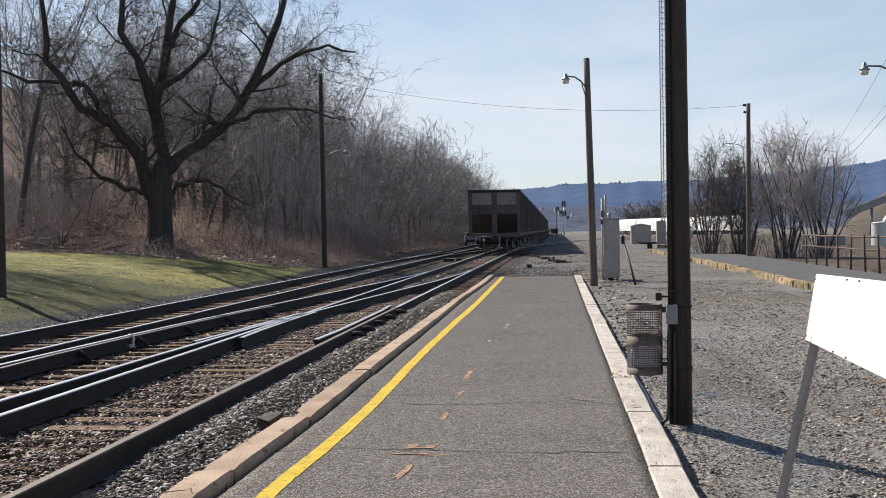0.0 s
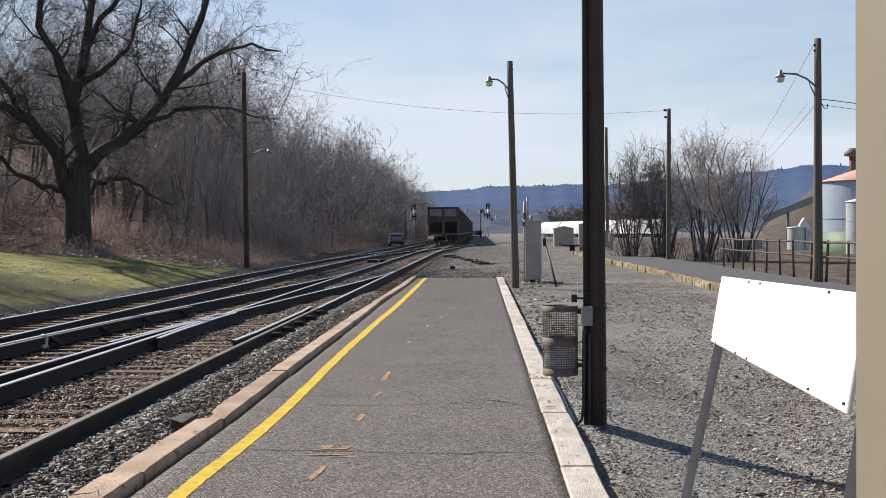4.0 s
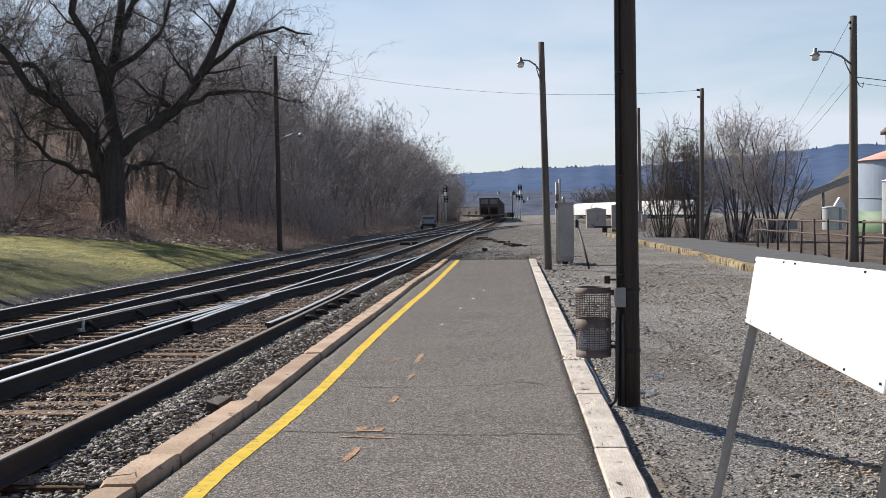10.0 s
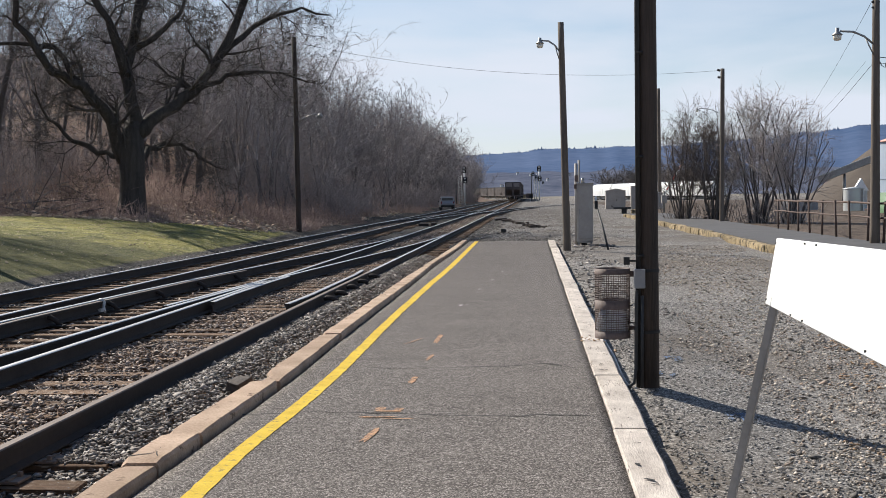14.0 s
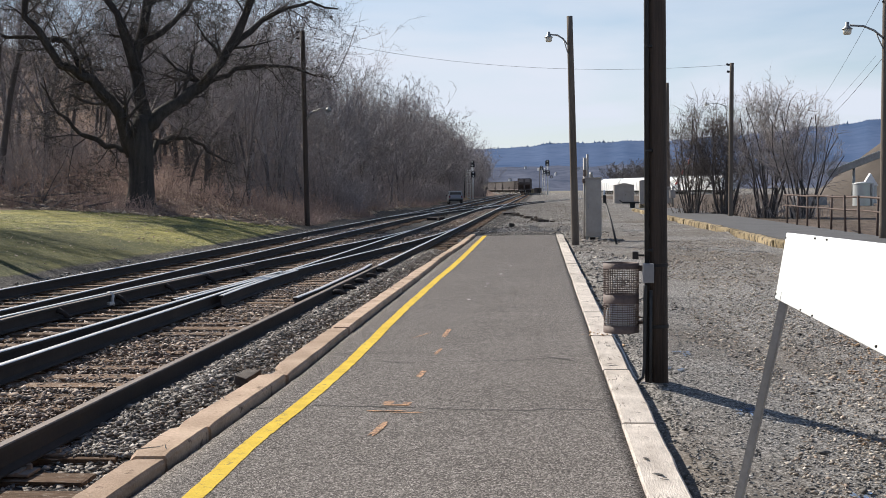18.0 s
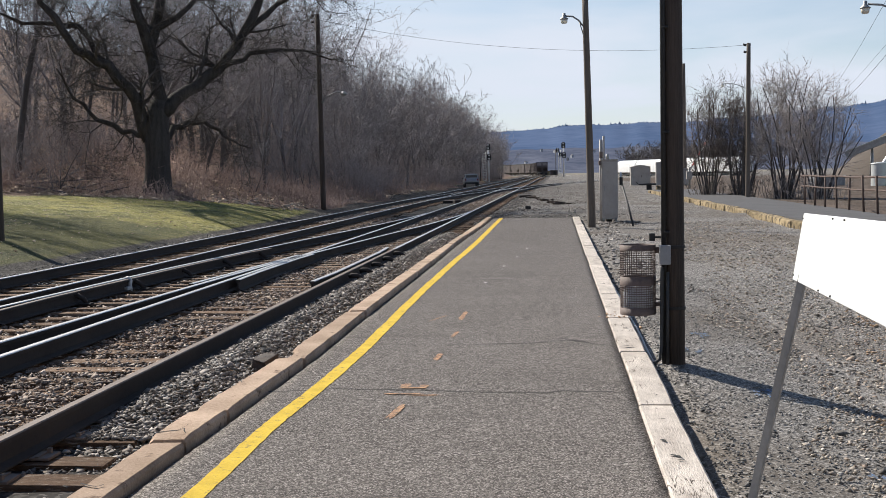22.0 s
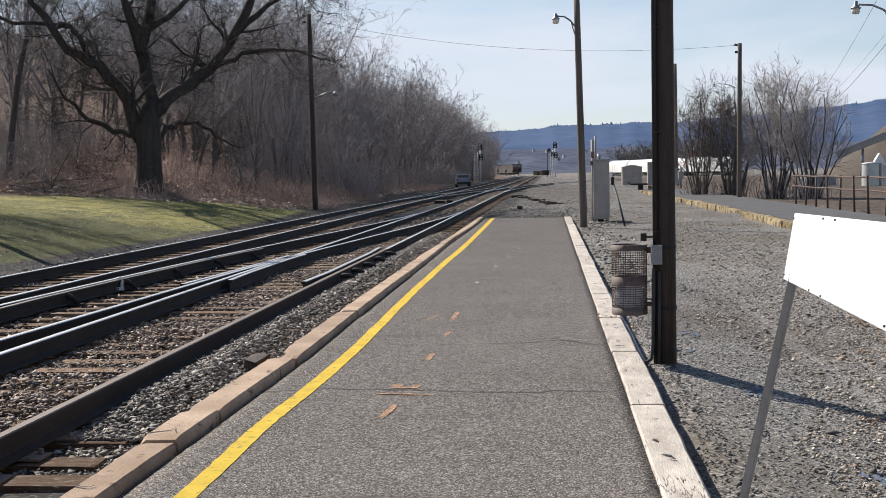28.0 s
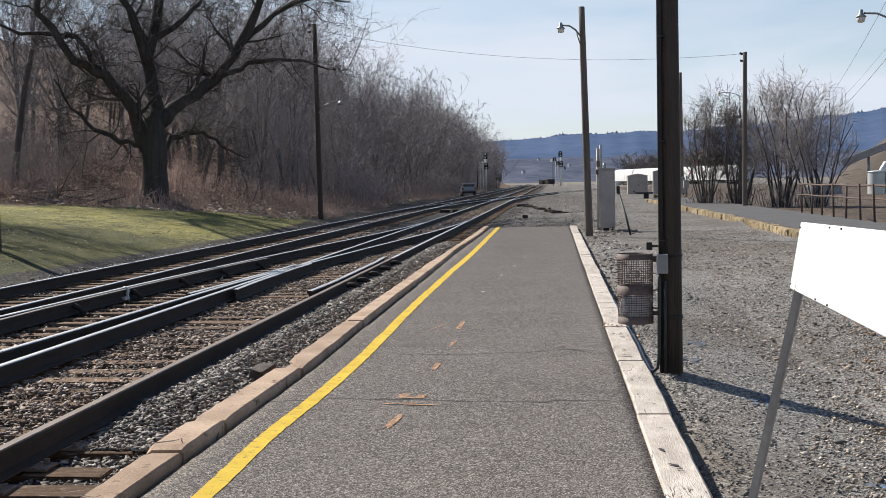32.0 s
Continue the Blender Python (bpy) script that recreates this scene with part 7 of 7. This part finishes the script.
# ---- parked car ----
def suv(x, y, turn):
    c = thing("car", "silver estate car parked by the far track", "car", pose(x, y, place_z(x, y, 0.0), 0, 0, turn))
    bm = bmesh.new()
    prof = [(-2.2, 0.42), (-2.25, 0.85), (-2.0, 1.02), (-1.75, 1.65), (0.2, 1.70), (1.0, 1.12), (2.1, 0.98), (2.25, 0.75), (2.2, 0.42)]
    a = [bm.verts.new((-0.88 + (0.12 if z > 1.2 else 0), yy, z)) for yy, z in prof]
    b = [bm.verts.new((0.88 - (0.12 if z > 1.2 else 0), yy, z)) for yy, z in prof]
    for i in range(len(prof)):
        j = (i + 1) % len(prof)
        bm.faces.new((a[i], a[j], b[j], b[i]))
    bm.faces.new(a[::-1])
    bm.faces.new(b)
    bmesh.ops.recalc_face_normals(bm, faces=bm.faces)
    part("body", bm, M["suv"], c)
    part("rear_window", boxes((0, -1.90, 1.34, 1.36, 0.03, 0.42), bevel=0.01), M["glass_dark"], c).rotation_euler = (0, 0, 0)
    for sd in (-1, 1):
        for y0, y1 in ((-1.62, -0.75), (-0.66, 0.25)):
            part("side_window", boxes((sd * 0.815, (y0 + y1) / 2, 1.36, 0.03, y1 - y0, 0.36), bevel=0.01), M["glass_dark"], c)
        part("wing_mirror", boxes((sd * 0.98, 0.72, 1.12, 0.18, 0.10, 0.14), bevel=0.03), M["black"], c)
    part("bumper", boxes((0, -2.28, 0.55, 1.7, 0.12, 0.24), bevel=0.04), M["black"], c)
    for s in (-1, 1):
        part("tail_light", boxes((s * 0.74, -2.2, 0.98, 0.16, 0.08, 0.26), bevel=0.02), M["lens_red"], c)
        part("roof_rack", boxes((s * 0.6, -0.8, 1.78, 0.05, 1.8, 0.05), bevel=0.01), M["black"], c)
        for yy in (-1.35, 1.4):
            w = part("wheel", tubes(([(s * 0.66, yy, 0.34), (s * 0.9, yy, 0.34)], 0.34), sides=18), M["rubber"], c)
            part("rim", tubes(([(s * 0.88, yy, 0.34), (s * 0.915, yy, 0.34)], 0.2), sides=14), M["galv"], w)
    return c


suv(-10.6, 148.0, 7)


# ---- yard: white wagons, boxes, barrier ----
def white_wagon():
    w = thing("covered_wagon", "white covered hopper wagon standing in the yard", "railway wagon", group="white wagons in the yard")
    L = 15.0
    bm = bmesh.new()
    n = 10
    ring = [(-1.5, 1.1), (-1.55, 2.3), (-1.5, 3.0), (-1.1, 3.5), (-0.4, 3.75), (0.4, 3.75), (1.1, 3.5), (1.5, 3.0), (1.55, 2.3), (1.5, 1.1)]
    rows = [[bm.verts.new((x, -L / 2 + L * j / n, z)) for x, z in ring] for j in range(n + 1)]
    for a, b in zip(rows, rows[1:]):
        for i in range(len(ring)):
            bm.faces.new((a[i], b[i], b[(i + 1) % len(ring)], a[(i + 1) % len(ring)]))
    bm.faces.new(rows[0])
    bm.faces.new(rows[-1][::-1])
    bmesh.ops.recalc_face_normals(bm, faces=bm.faces)
    part("body", bm, M["white_wagon"], w)
    for j in range(9):
        y = -L / 2 + 0.3 + j * (L - 0.6) / 8
        part("rib", tubes(([(x * 1.02, y, z + 0.03) for x, z in ring], 0.03), sides=4), M["white_wagon"], w)
    part("frame", boxes((0, 0, 0.95, 2.6, L + 0.6, 0.25)), M["black"], w)
    for e in (-1, 1):
        t = part("truck", boxes((-1.0, 0, 0.45, 0.14, 2.2, 0.3), (1.0, 0, 0.45, 0.14, 2.2, 0.3), (0, 0, 0.6, 2, 0.4, 0.25)), M["black"], w)
        t.location.y = e * (L / 2 - 1.8)
        for dy in (-0.85, 0.85):
            q = part("wheelset", tubes(([(-0.8, 0, 0), (-0.66, 0, 0), (-0.66, 0, 0.001), (0.66, 0, 0.001), (0.66, 0, 0), (0.8, 0, 0)], [0.44, 0.44, 0.09, 0.09, 0.44, 0.44]), sides=16), M["black"], t)
            q.location = (0, dy, 0.45)
    for k in range(3):
        c = part("hopper_chute", boxes((0, 0, 0.75, 1.9, 1.2, 0.7), bevel=0.1), M["white_wagon"], w)
        c.location.y = (k - 1) * 4.2
    return w


_w = white_wagon()
for _k, (_x, _y, _a) in enumerate(((17.1, 272.0, 12.5), (20.9, 256.5, 15.0), (25.6, 241.2, 19.0), (31.3, 226.4, 22.5))):
    _m = pose(_x, _y, -0.35, 0, 0, _a)
    if _k == 0:
        _w.matrix_basis = _m
    else:
        copy_thing(_w, _m)


def utility_box(x, y, sx, sy, h, label, peak=True):
    c = thing("equipment_box", label, "equipment box", pose(x, y, place_z(x, y, 0.02)))
    part("body", boxes((0, 0, h / 2, sx, sy, h), bevel=0.03), M["cabinet"], c)
    bm = bmesh.new()
    v = [bm.verts.new(p) for p in ((-sx * 0.55, -sy * 0.55, h), (sx * 0.55, -sy * 0.55, h), (sx * 0.55, sy * 0.55, h), (-sx * 0.55, sy * 0.55, h), (0, -sy * 0.55, h + (0.22 if peak else 0.06)), (0, sy * 0.55, h + (0.22 if peak else 0.06)))]
    for f in ((0, 1, 4), (2, 3, 5), (1, 2, 5, 4), (3, 0, 4, 5), (3, 2, 1, 0)):
        bm.faces.new([v[i] for i in f])
    bmesh.ops.recalc_face_normals(bm, faces=bm.faces)
    part("roof", bm, M["cabinet"], c)
    part("door", boxes((sx * 0.2, -sy / 2 - 0.012, h * 0.5, sx * 0.38, 0.03, h * 0.8), bevel=0.01), M["cabinet"], c)
    part("handle", boxes((sx * 0.05, -sy / 2 - 0.03, h * 0.5, 0.04, 0.04, 0.18)), M["black"], c)
    return c


utility_box(7.95, 114.0, 1.85, 1.4, 1.75, "grey aluminium equipment hut with a low gable roof")
utility_box(9.6, 111.0, 0.85, 0.8, 2.15, "narrow grey equipment box beside the hut", False)
utility_box(12.0, 112.0, 0.8, 0.8, 1.5, "grey equipment box beside the yard pole", False)


def trolley():
    t = thing("platform_trolley", "low dark flat trolley standing on the gravel", "trolley", pose(6.55, 87.0, place_z(6.55, 87.0, 0.0)))
    part("deck", boxes((0, 0, 0.42, 1.25, 0.8, 0.12), bevel=0.02), M["black"], t)
    part("pedestal", boxes((0.15, 0, 0.18, 0.35, 0.4, 0.36), bevel=0.02), M["black"], t)
    part("handle", tubes(([(-0.6, 0, 0.45), (-0.8, 0, 0.6)], 0.03)), M["black"], t)
    b = thing("concrete_block", "low pale concrete block on the gravel", "block", pose(7.75, 87.5, place_z(7.75, 87.5, 0.02)))
    part("body", boxes((0, 0, 0.15, 1.0, 0.6, 0.3), bevel=0.04), M["yellow_wall"], b)


trolley()


def crossing_gate():
    g = thing("crossing_gate", "raised crossing gate arm with white and red stripes", "crossing gate")
    a, b = Vector((9.85, 89.5, 1.2)), Vector((11.35, 89.3, 3.85))
    d = b - a
    n = 7
    for k in range(n):
        p, q = a + d * (k / n), a + d * ((k + 1) / n)
        part("stripe", tubes(([tuple(p), tuple(q)], 0.06), sides=6), M["white_board"] if k % 2 == 0 else M["red_stripe"], g)
    part("post", tubes(([(9.85, 89.5, -0.3), (9.85, 89.5, 1.5)], 0.09)), M["galv"], g)
    part("mechanism", boxes((9.85, 89.45, 0.9, 0.4, 0.4, 0.6), bevel=0.03), M["cabinet"], g)
    return g


crossing_gate()


def mound():
    bm = bmesh.new()
    rings = []
    R, Hh, n = 13.2, 10.3, 64
    for j in range(15):
        t = j / 14
        rings.append([bm.verts.new((R * t * (1 + 0.04 * noise.noise((math.cos(a) * 2, math.sin(a) * 2, t * 2))) * math.cos(a), R * t * math.sin(a), Hh * (1 - t ** 1.05) - 0.25 * math.exp(-t * 12) + 0.12 * noise.noise((math.cos(a) * 6, math.sin(a) * 6, t * 5)) - 0.3)) for a in (2 * math.pi * k / n for k in range(n))])
    for a, b in zip(rings, rings[1:]):
        for k in range(n):
            bm.faces.new((a[k], b[k], b[(k + 1) % n], a[(k + 1) % n])).smooth = True
    bm.faces.new(rings[0])
    ob = part("spoil_mound", bm, M["mound"])
    ob.matrix_basis = pose(56.4, 192.0, 0)
    return tagged(ob, "great brown conical heap of bulk material", "heap")


mound()


def conveyor():
    """An inclined covered conveyor that climbs to the heap."""
    c = thing("conveyor", "inclined grey covered conveyor climbing to the heap", "conveyor")
    a, b = Vector((34.5, 146.0, 2.6)), Vector((46.0, 143.0, 7.3))
    ax = (b - a).normalized()
    rot = ax.to_track_quat("X", "Z").to_matrix().to_4x4()
    mid = (a + b) / 2
    part("gallery", box(bmesh.new(), *mid, (b - a).length, 1.1, 0.75, 0.05, rot), M["galv"], c)
    part("cover", box(bmesh.new(), *(mid + Vector((0, 0, 0.45))), (b - a).length, 1.4, 0.12, 0.03, rot), M["tank"], c)
    for q in (0.25, 0.6, 0.92):
        p = a + (b - a) * q
        part("trestle", tubes(([(p.x, p.y - 0.5, -0.5), (p.x, p.y, p.z)], 0.12), ([(p.x, p.y + 0.9, -0.5), (p.x, p.y, p.z)], 0.12), sides=6), M["galv"], c)


conveyor()


def cylinder_tank(name, label, x, y, r, h, mat, roof=None, roof_h=0.5, bands=4, low=None):
    c = thing(name, label, "silo", pose(x, y, place_z(x, y, 0.2)))
    bm = bmesh.new()
    prof = []
    for k in range(bands):
        za, zb = h * k / bands, h * (k + 1) / bands
        prof += [(r, za), (r, zb - 0.04), (r * 1.012, zb - 0.03), (r * 1.012, zb)]
    lathe(bm, prof, 64)
    for f in bm.faces:
        f.smooth = False
    part("shell", bm, mat, c)
    bm = bmesh.new()
    lathe(bm, [(r * 1.04, h), (r * 1.04, h + 0.06), (r * 0.12, h + roof_h), (0.05, h + roof_h)], 40)
    part("roof", bm, roof or mat, c)
    if low:
        bm = bmesh.new()
        lathe(bm, [(r * 1.02, 0), (r * 1.02, low[0]), (r * 1.005, low[0])], 40, cap=False)
        part("skirt", bm, low[1], c, "green painted lower ring")
    part("ladder", tubes(([(r * 0.5, -r * 0.9, 0), (r * 0.5, -r * 0.9, h)], 0.05), ([(r * 0.62, -r * 0.85, 0), (r * 0.62, -r * 0.85, h)], 0.05), sides=5), M["galv"], c)
    return c


cylinder_tank("silo", "tall blue-grey steel silo with a faded red roof", 26.1, 78.8, 3.5, 4.75, M["silo_blue"], M["red_roof"], 1.15, 2, (1.5, M["green"]))
cylinder_tank("silo", "pale grey steel silo beside the blue one", 22.8, 71.5, 0.95, 3.3, M["silo_grey"], None, 0.3, 3)
cylinder_tank("tank", "short pale steel tank in the works yard", 23.3, 88.0, 0.72, 1.75, M["tank"], None, 0.15, 2)


def gable_hut():
    c = thing("hut", "small pale gabled hut in the works yard", "hut", pose(26.3, 97.4, -0.3, 0, 0, -10))
    c.scale = (0.5, 0.6, 0.61)
    part("wall", boxes((0, 0, 1.4, 1.9, 2.2, 2.8)), M["tank"], c)
    bm = bmesh.new()
    v = [bm.verts.new(p) for p in ((-1.15, -1.3, 2.7), (1.15, -1.3, 2.7), (0, -1.3, 4.3), (-1.15, 1.3, 2.7), (1.15, 1.3, 2.7), (0, 1.3, 4.3))]
    for f in ((0, 1, 2), (5, 4, 3), (0, 2, 5, 3), (1, 4, 5, 2), (0, 3, 4, 1)):
        bm.faces.new([v[i] for i in f])
    part("roof", bm, M["white_wagon"], c)
    part("louvre", boxes((0.1, -1.14, 1.5, 0.7, 0.06, 2.2)), M["grey_pole"], c)
    return c


gable_hut()
_v = thing("vent_cowl", "rusty brown vent cowl on the silo roof", "vent", pose(24.75, 79.6, 0))
part("pipe", tubes(([(0, 0, 4.6), (0, 0, 6.3)], 0.24)), M["rust_mesh"], _v)
part("cap", lathe(bmesh.new(), [(0.24, 6.2), (0.55, 6.25), (0.55, 6.45), (0.2, 6.75)], 20), M["rust_mesh"], _v)
_c = thing("container", "grey steel skip standing in the works yard", "container", pose(20.6, 93.0, -0.3, 0, 0, 5))
part("body", boxes((0, 0, 0.5, 2.3, 1.4, 0.85), bevel=0.04), M["grey_box"], _c)
part("top_rim", boxes((0, -0.72, 0.92, 2.36, 0.08, 0.08), bevel=0.02), M["silo_grey"], _c)


# ---- distance ----
def ridge():
    """The wooded hills across the valley, a fringe of treetops along the crest."""
    def crest(az):
        return 2.0 + 0.040 * (az + 2) + 0.07 * math.sin(az * 0.55 + 1.0) + 0.03 * math.sin(az * 1.7) + 0.015 * math.sin(az * 5.1) + (0.25 if az > 12 else 0) * min(1, (az - 12) / 3)
    bm = bmesh.new()
    rows, tops = [], []
    rng = np.random.default_rng(4)
    for i in range(1201):
        az = -60 + 120 * i / 1200
        sn, c = math.sin(radians(az)), math.cos(radians(az))
        row = []
        for j in range(9):
            t = j / 8
            D = 1500 + 1300 * t
            top = math.tan(radians(crest(az))) * 2800
            h = top * t ** 1.3 + (1.5 * noise.noise((az * 1.1, t * 3, 0)) * t) - 2
            row.append(bm.verts.new((D * sn, D * c, h)))
            if j == 8 and -12 < az < 28:
                for _ in range(3):
                    a2, tall = radians(az + rng.uniform(-0.05, 0.05)), max(0.6, 1.6 + 3 * noise.noise((az * 1.9, 0, 3)) + rng.normal(0, 1.0) + (5 if rng.random() < 0.02 else 0))
                    tops.append((2800 * math.sin(a2), 2800 * math.cos(a2), h - 2, 2800 * math.sin(a2), 2800 * math.cos(a2), h + tall, 3.6, 0.0))
        rows.append(row)
    for a, b in zip(rows, rows[1:]):
        for j in range(8):
            bm.faces.new((a[j], b[j], b[j + 1], a[j + 1])).smooth = True
    bmesh.ops.recalc_face_normals(bm, faces=bm.faces)
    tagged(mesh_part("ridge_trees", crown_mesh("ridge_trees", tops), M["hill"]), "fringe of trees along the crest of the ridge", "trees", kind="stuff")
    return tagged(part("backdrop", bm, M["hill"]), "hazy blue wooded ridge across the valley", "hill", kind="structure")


ridge()


def slope_z(D):
    """The valley's far side, rising slowly."""
    return -0.5 + 28.0 * float(smooth(620, 1500, D))


def valley_side():
    bm = bmesh.new()
    rows = []
    for i in range(241):
        az = -30 + 70 * i / 240
        rows.append([bm.verts.new((D * math.sin(radians(az)), D * math.cos(radians(az)), slope_z(D) + 3.5 * noise.noise((az * 0.9, D * 0.008, 0)) * smooth(620, 800, D))) for D in range(600, 1560, 60)])
    for a, b in zip(rows, rows[1:]):
        for j in range(len(a) - 1):
            bm.faces.new((a[j], b[j], b[j + 1], a[j + 1])).smooth = True
    bmesh.ops.recalc_face_normals(bm, faces=bm.faces)
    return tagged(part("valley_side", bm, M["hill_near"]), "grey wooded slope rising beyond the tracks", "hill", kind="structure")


valley_side()


def clump(label, group, count, az0, az1, d0, d1, height, least, mat, seed, q0, q1):
    """Bare trees strewn over a far stretch of land: three kinds, then their copies."""
    rng = np.random.default_rng(seed)
    kinds = []
    for k in range(count):
        az, D = radians(rng.uniform(az0, az1)), rng.uniform(d0, d1)
        m = pose(D * math.sin(az), D * math.cos(az), slope_z(D) - 0.3, 0, 0, rng.uniform(0, 360))
        if k < 3:
            ob = tree_thing("tree", label, grow(rng, height, 5, height * 0.018, 0.12, 0.75, least), (mat, mat), group)
            ob.matrix_basis = m
            kinds.append(ob)
        else:
            ob = copy_thing(kinds[k % 3], m)
        q = rng.uniform(q0, q1)
        ob.scale = (q, q, q)


clump("bushy bare grey tree beyond the white wagons", "trees beyond the yard", 24, 3.4, 9.0, 310, 400, 11.0, 0.045, M["wood_bark"], 78, 0.75, 1.05)


def far_houses():
    """Pale houses scattered at the foot of the ridge."""
    rng = np.random.default_rng(9)
    first = None
    for k in range(20):
        az, D = rng.uniform(-2.5, 12), rng.uniform(900, 1250)
        x, y = D * math.sin(radians(az)), D * math.cos(radians(az))
        m = pose(x, y, slope_z(D) + 0.8, 0, 0, rng.uniform(0, 180))
        if first is None:
            first = thing("house", "small pale house far across the valley", "house", group="valley houses")
            part("wall", boxes((0, 0, 2, 9, 7, 8.6)), M["house_white"], first)
            bm = bmesh.new()
            v = [bm.verts.new(p) for p in ((-5, -4, 6.2), (5, -4, 6.2), (5, 4, 6.2), (-5, 4, 6.2), (-5, 0, 9.2), (5, 0, 9.2))]
            for f in ((0, 1, 5, 4), (2, 3, 4, 5), (0, 4, 3), (1, 2, 5), (3, 2, 1, 0)):
                bm.faces.new([v[i] for i in f])
            part("roof", bm, M["house_roof"], first)
            for sx in (-2.5, 2.5):
                for zz in (1.6, 4.4):
                    part("window", boxes((sx, -3.5, zz, 1.3, 0.12, 1.5)), M["glass_dark"], first)
            first.matrix_basis = m
            first.scale = (0.27, 0.27, 0.24)
        else:
            copy_thing(first, m)


far_houses()


def line_sheds():
    """Two low sheds beside the far curve."""
    for x, w, h, mat, label in ((-3.6, 3.0, 1.6, M["yellow_wall"], "low pale line shed by the far curve"), (-0.7, 2.6, 1.9, M["brown_paint"], "low dark brown line shed by the far curve")):
        c = thing("line_shed", label, "shed", pose(x, 425.0, place_z(x, 425.0, 0.05)))
        part("wall", boxes((0, 0, h * 0.45, w, 2.4, h * 0.9), bevel=0.03), mat, c)
        part("roof", boxes((0, 0, h * 0.95, w + 0.3, 2.8, h * 0.1), bevel=0.02), M["house_roof"], c)
        part("door", boxes((0.2, -1.22, h * 0.42, 0.8, 0.05, h * 0.75)), M["black"], c)


line_sheds()


def lattice_tower():
    """A slender guyed radio mast far behind the yard."""
    x, y, top, w = 12.75, 142.0, 34.0, 0.42
    t = thing("radio_mast", "slender grey lattice radio mast beyond the yard", "mast")
    feet = [(x + w * math.cos(a), y + w * math.sin(a)) for a in (radians(q) for q in (90, 210, 330))]
    for px, py in feet:
        part("leg", tubes(([(px, py, -0.4), (px, py, top)], 0.055), sides=5), M["galv"], t)
    bm = bmesh.new()
    n = 52
    for k in range(n):
        za, zb = -0.2 + (top + 0.2) * k / n, -0.2 + (top + 0.2) * (k + 1) / n
        for (ax, ay), (bx, by) in zip(feet, feet[1:] + feet[:1]):
            tube(bm, [(ax, ay, za), (bx, by, zb)], 0.028, 3, cap=False)
            tube(bm, [(ax, ay, za), (bx, by, za)], 0.028, 3, cap=False)
    part("lacing", bm, M["galv"], t)


lattice_tower()


# ---- what moves ----
def motions():
    for k, car in enumerate(TRAIN):
        walk(car, [(t, car_pose(k, t)) for t in (0.0, 4.0, 8.0, 12.0, 16.0, 20.0, 24.0, 28.0, 32.0)])


motions()
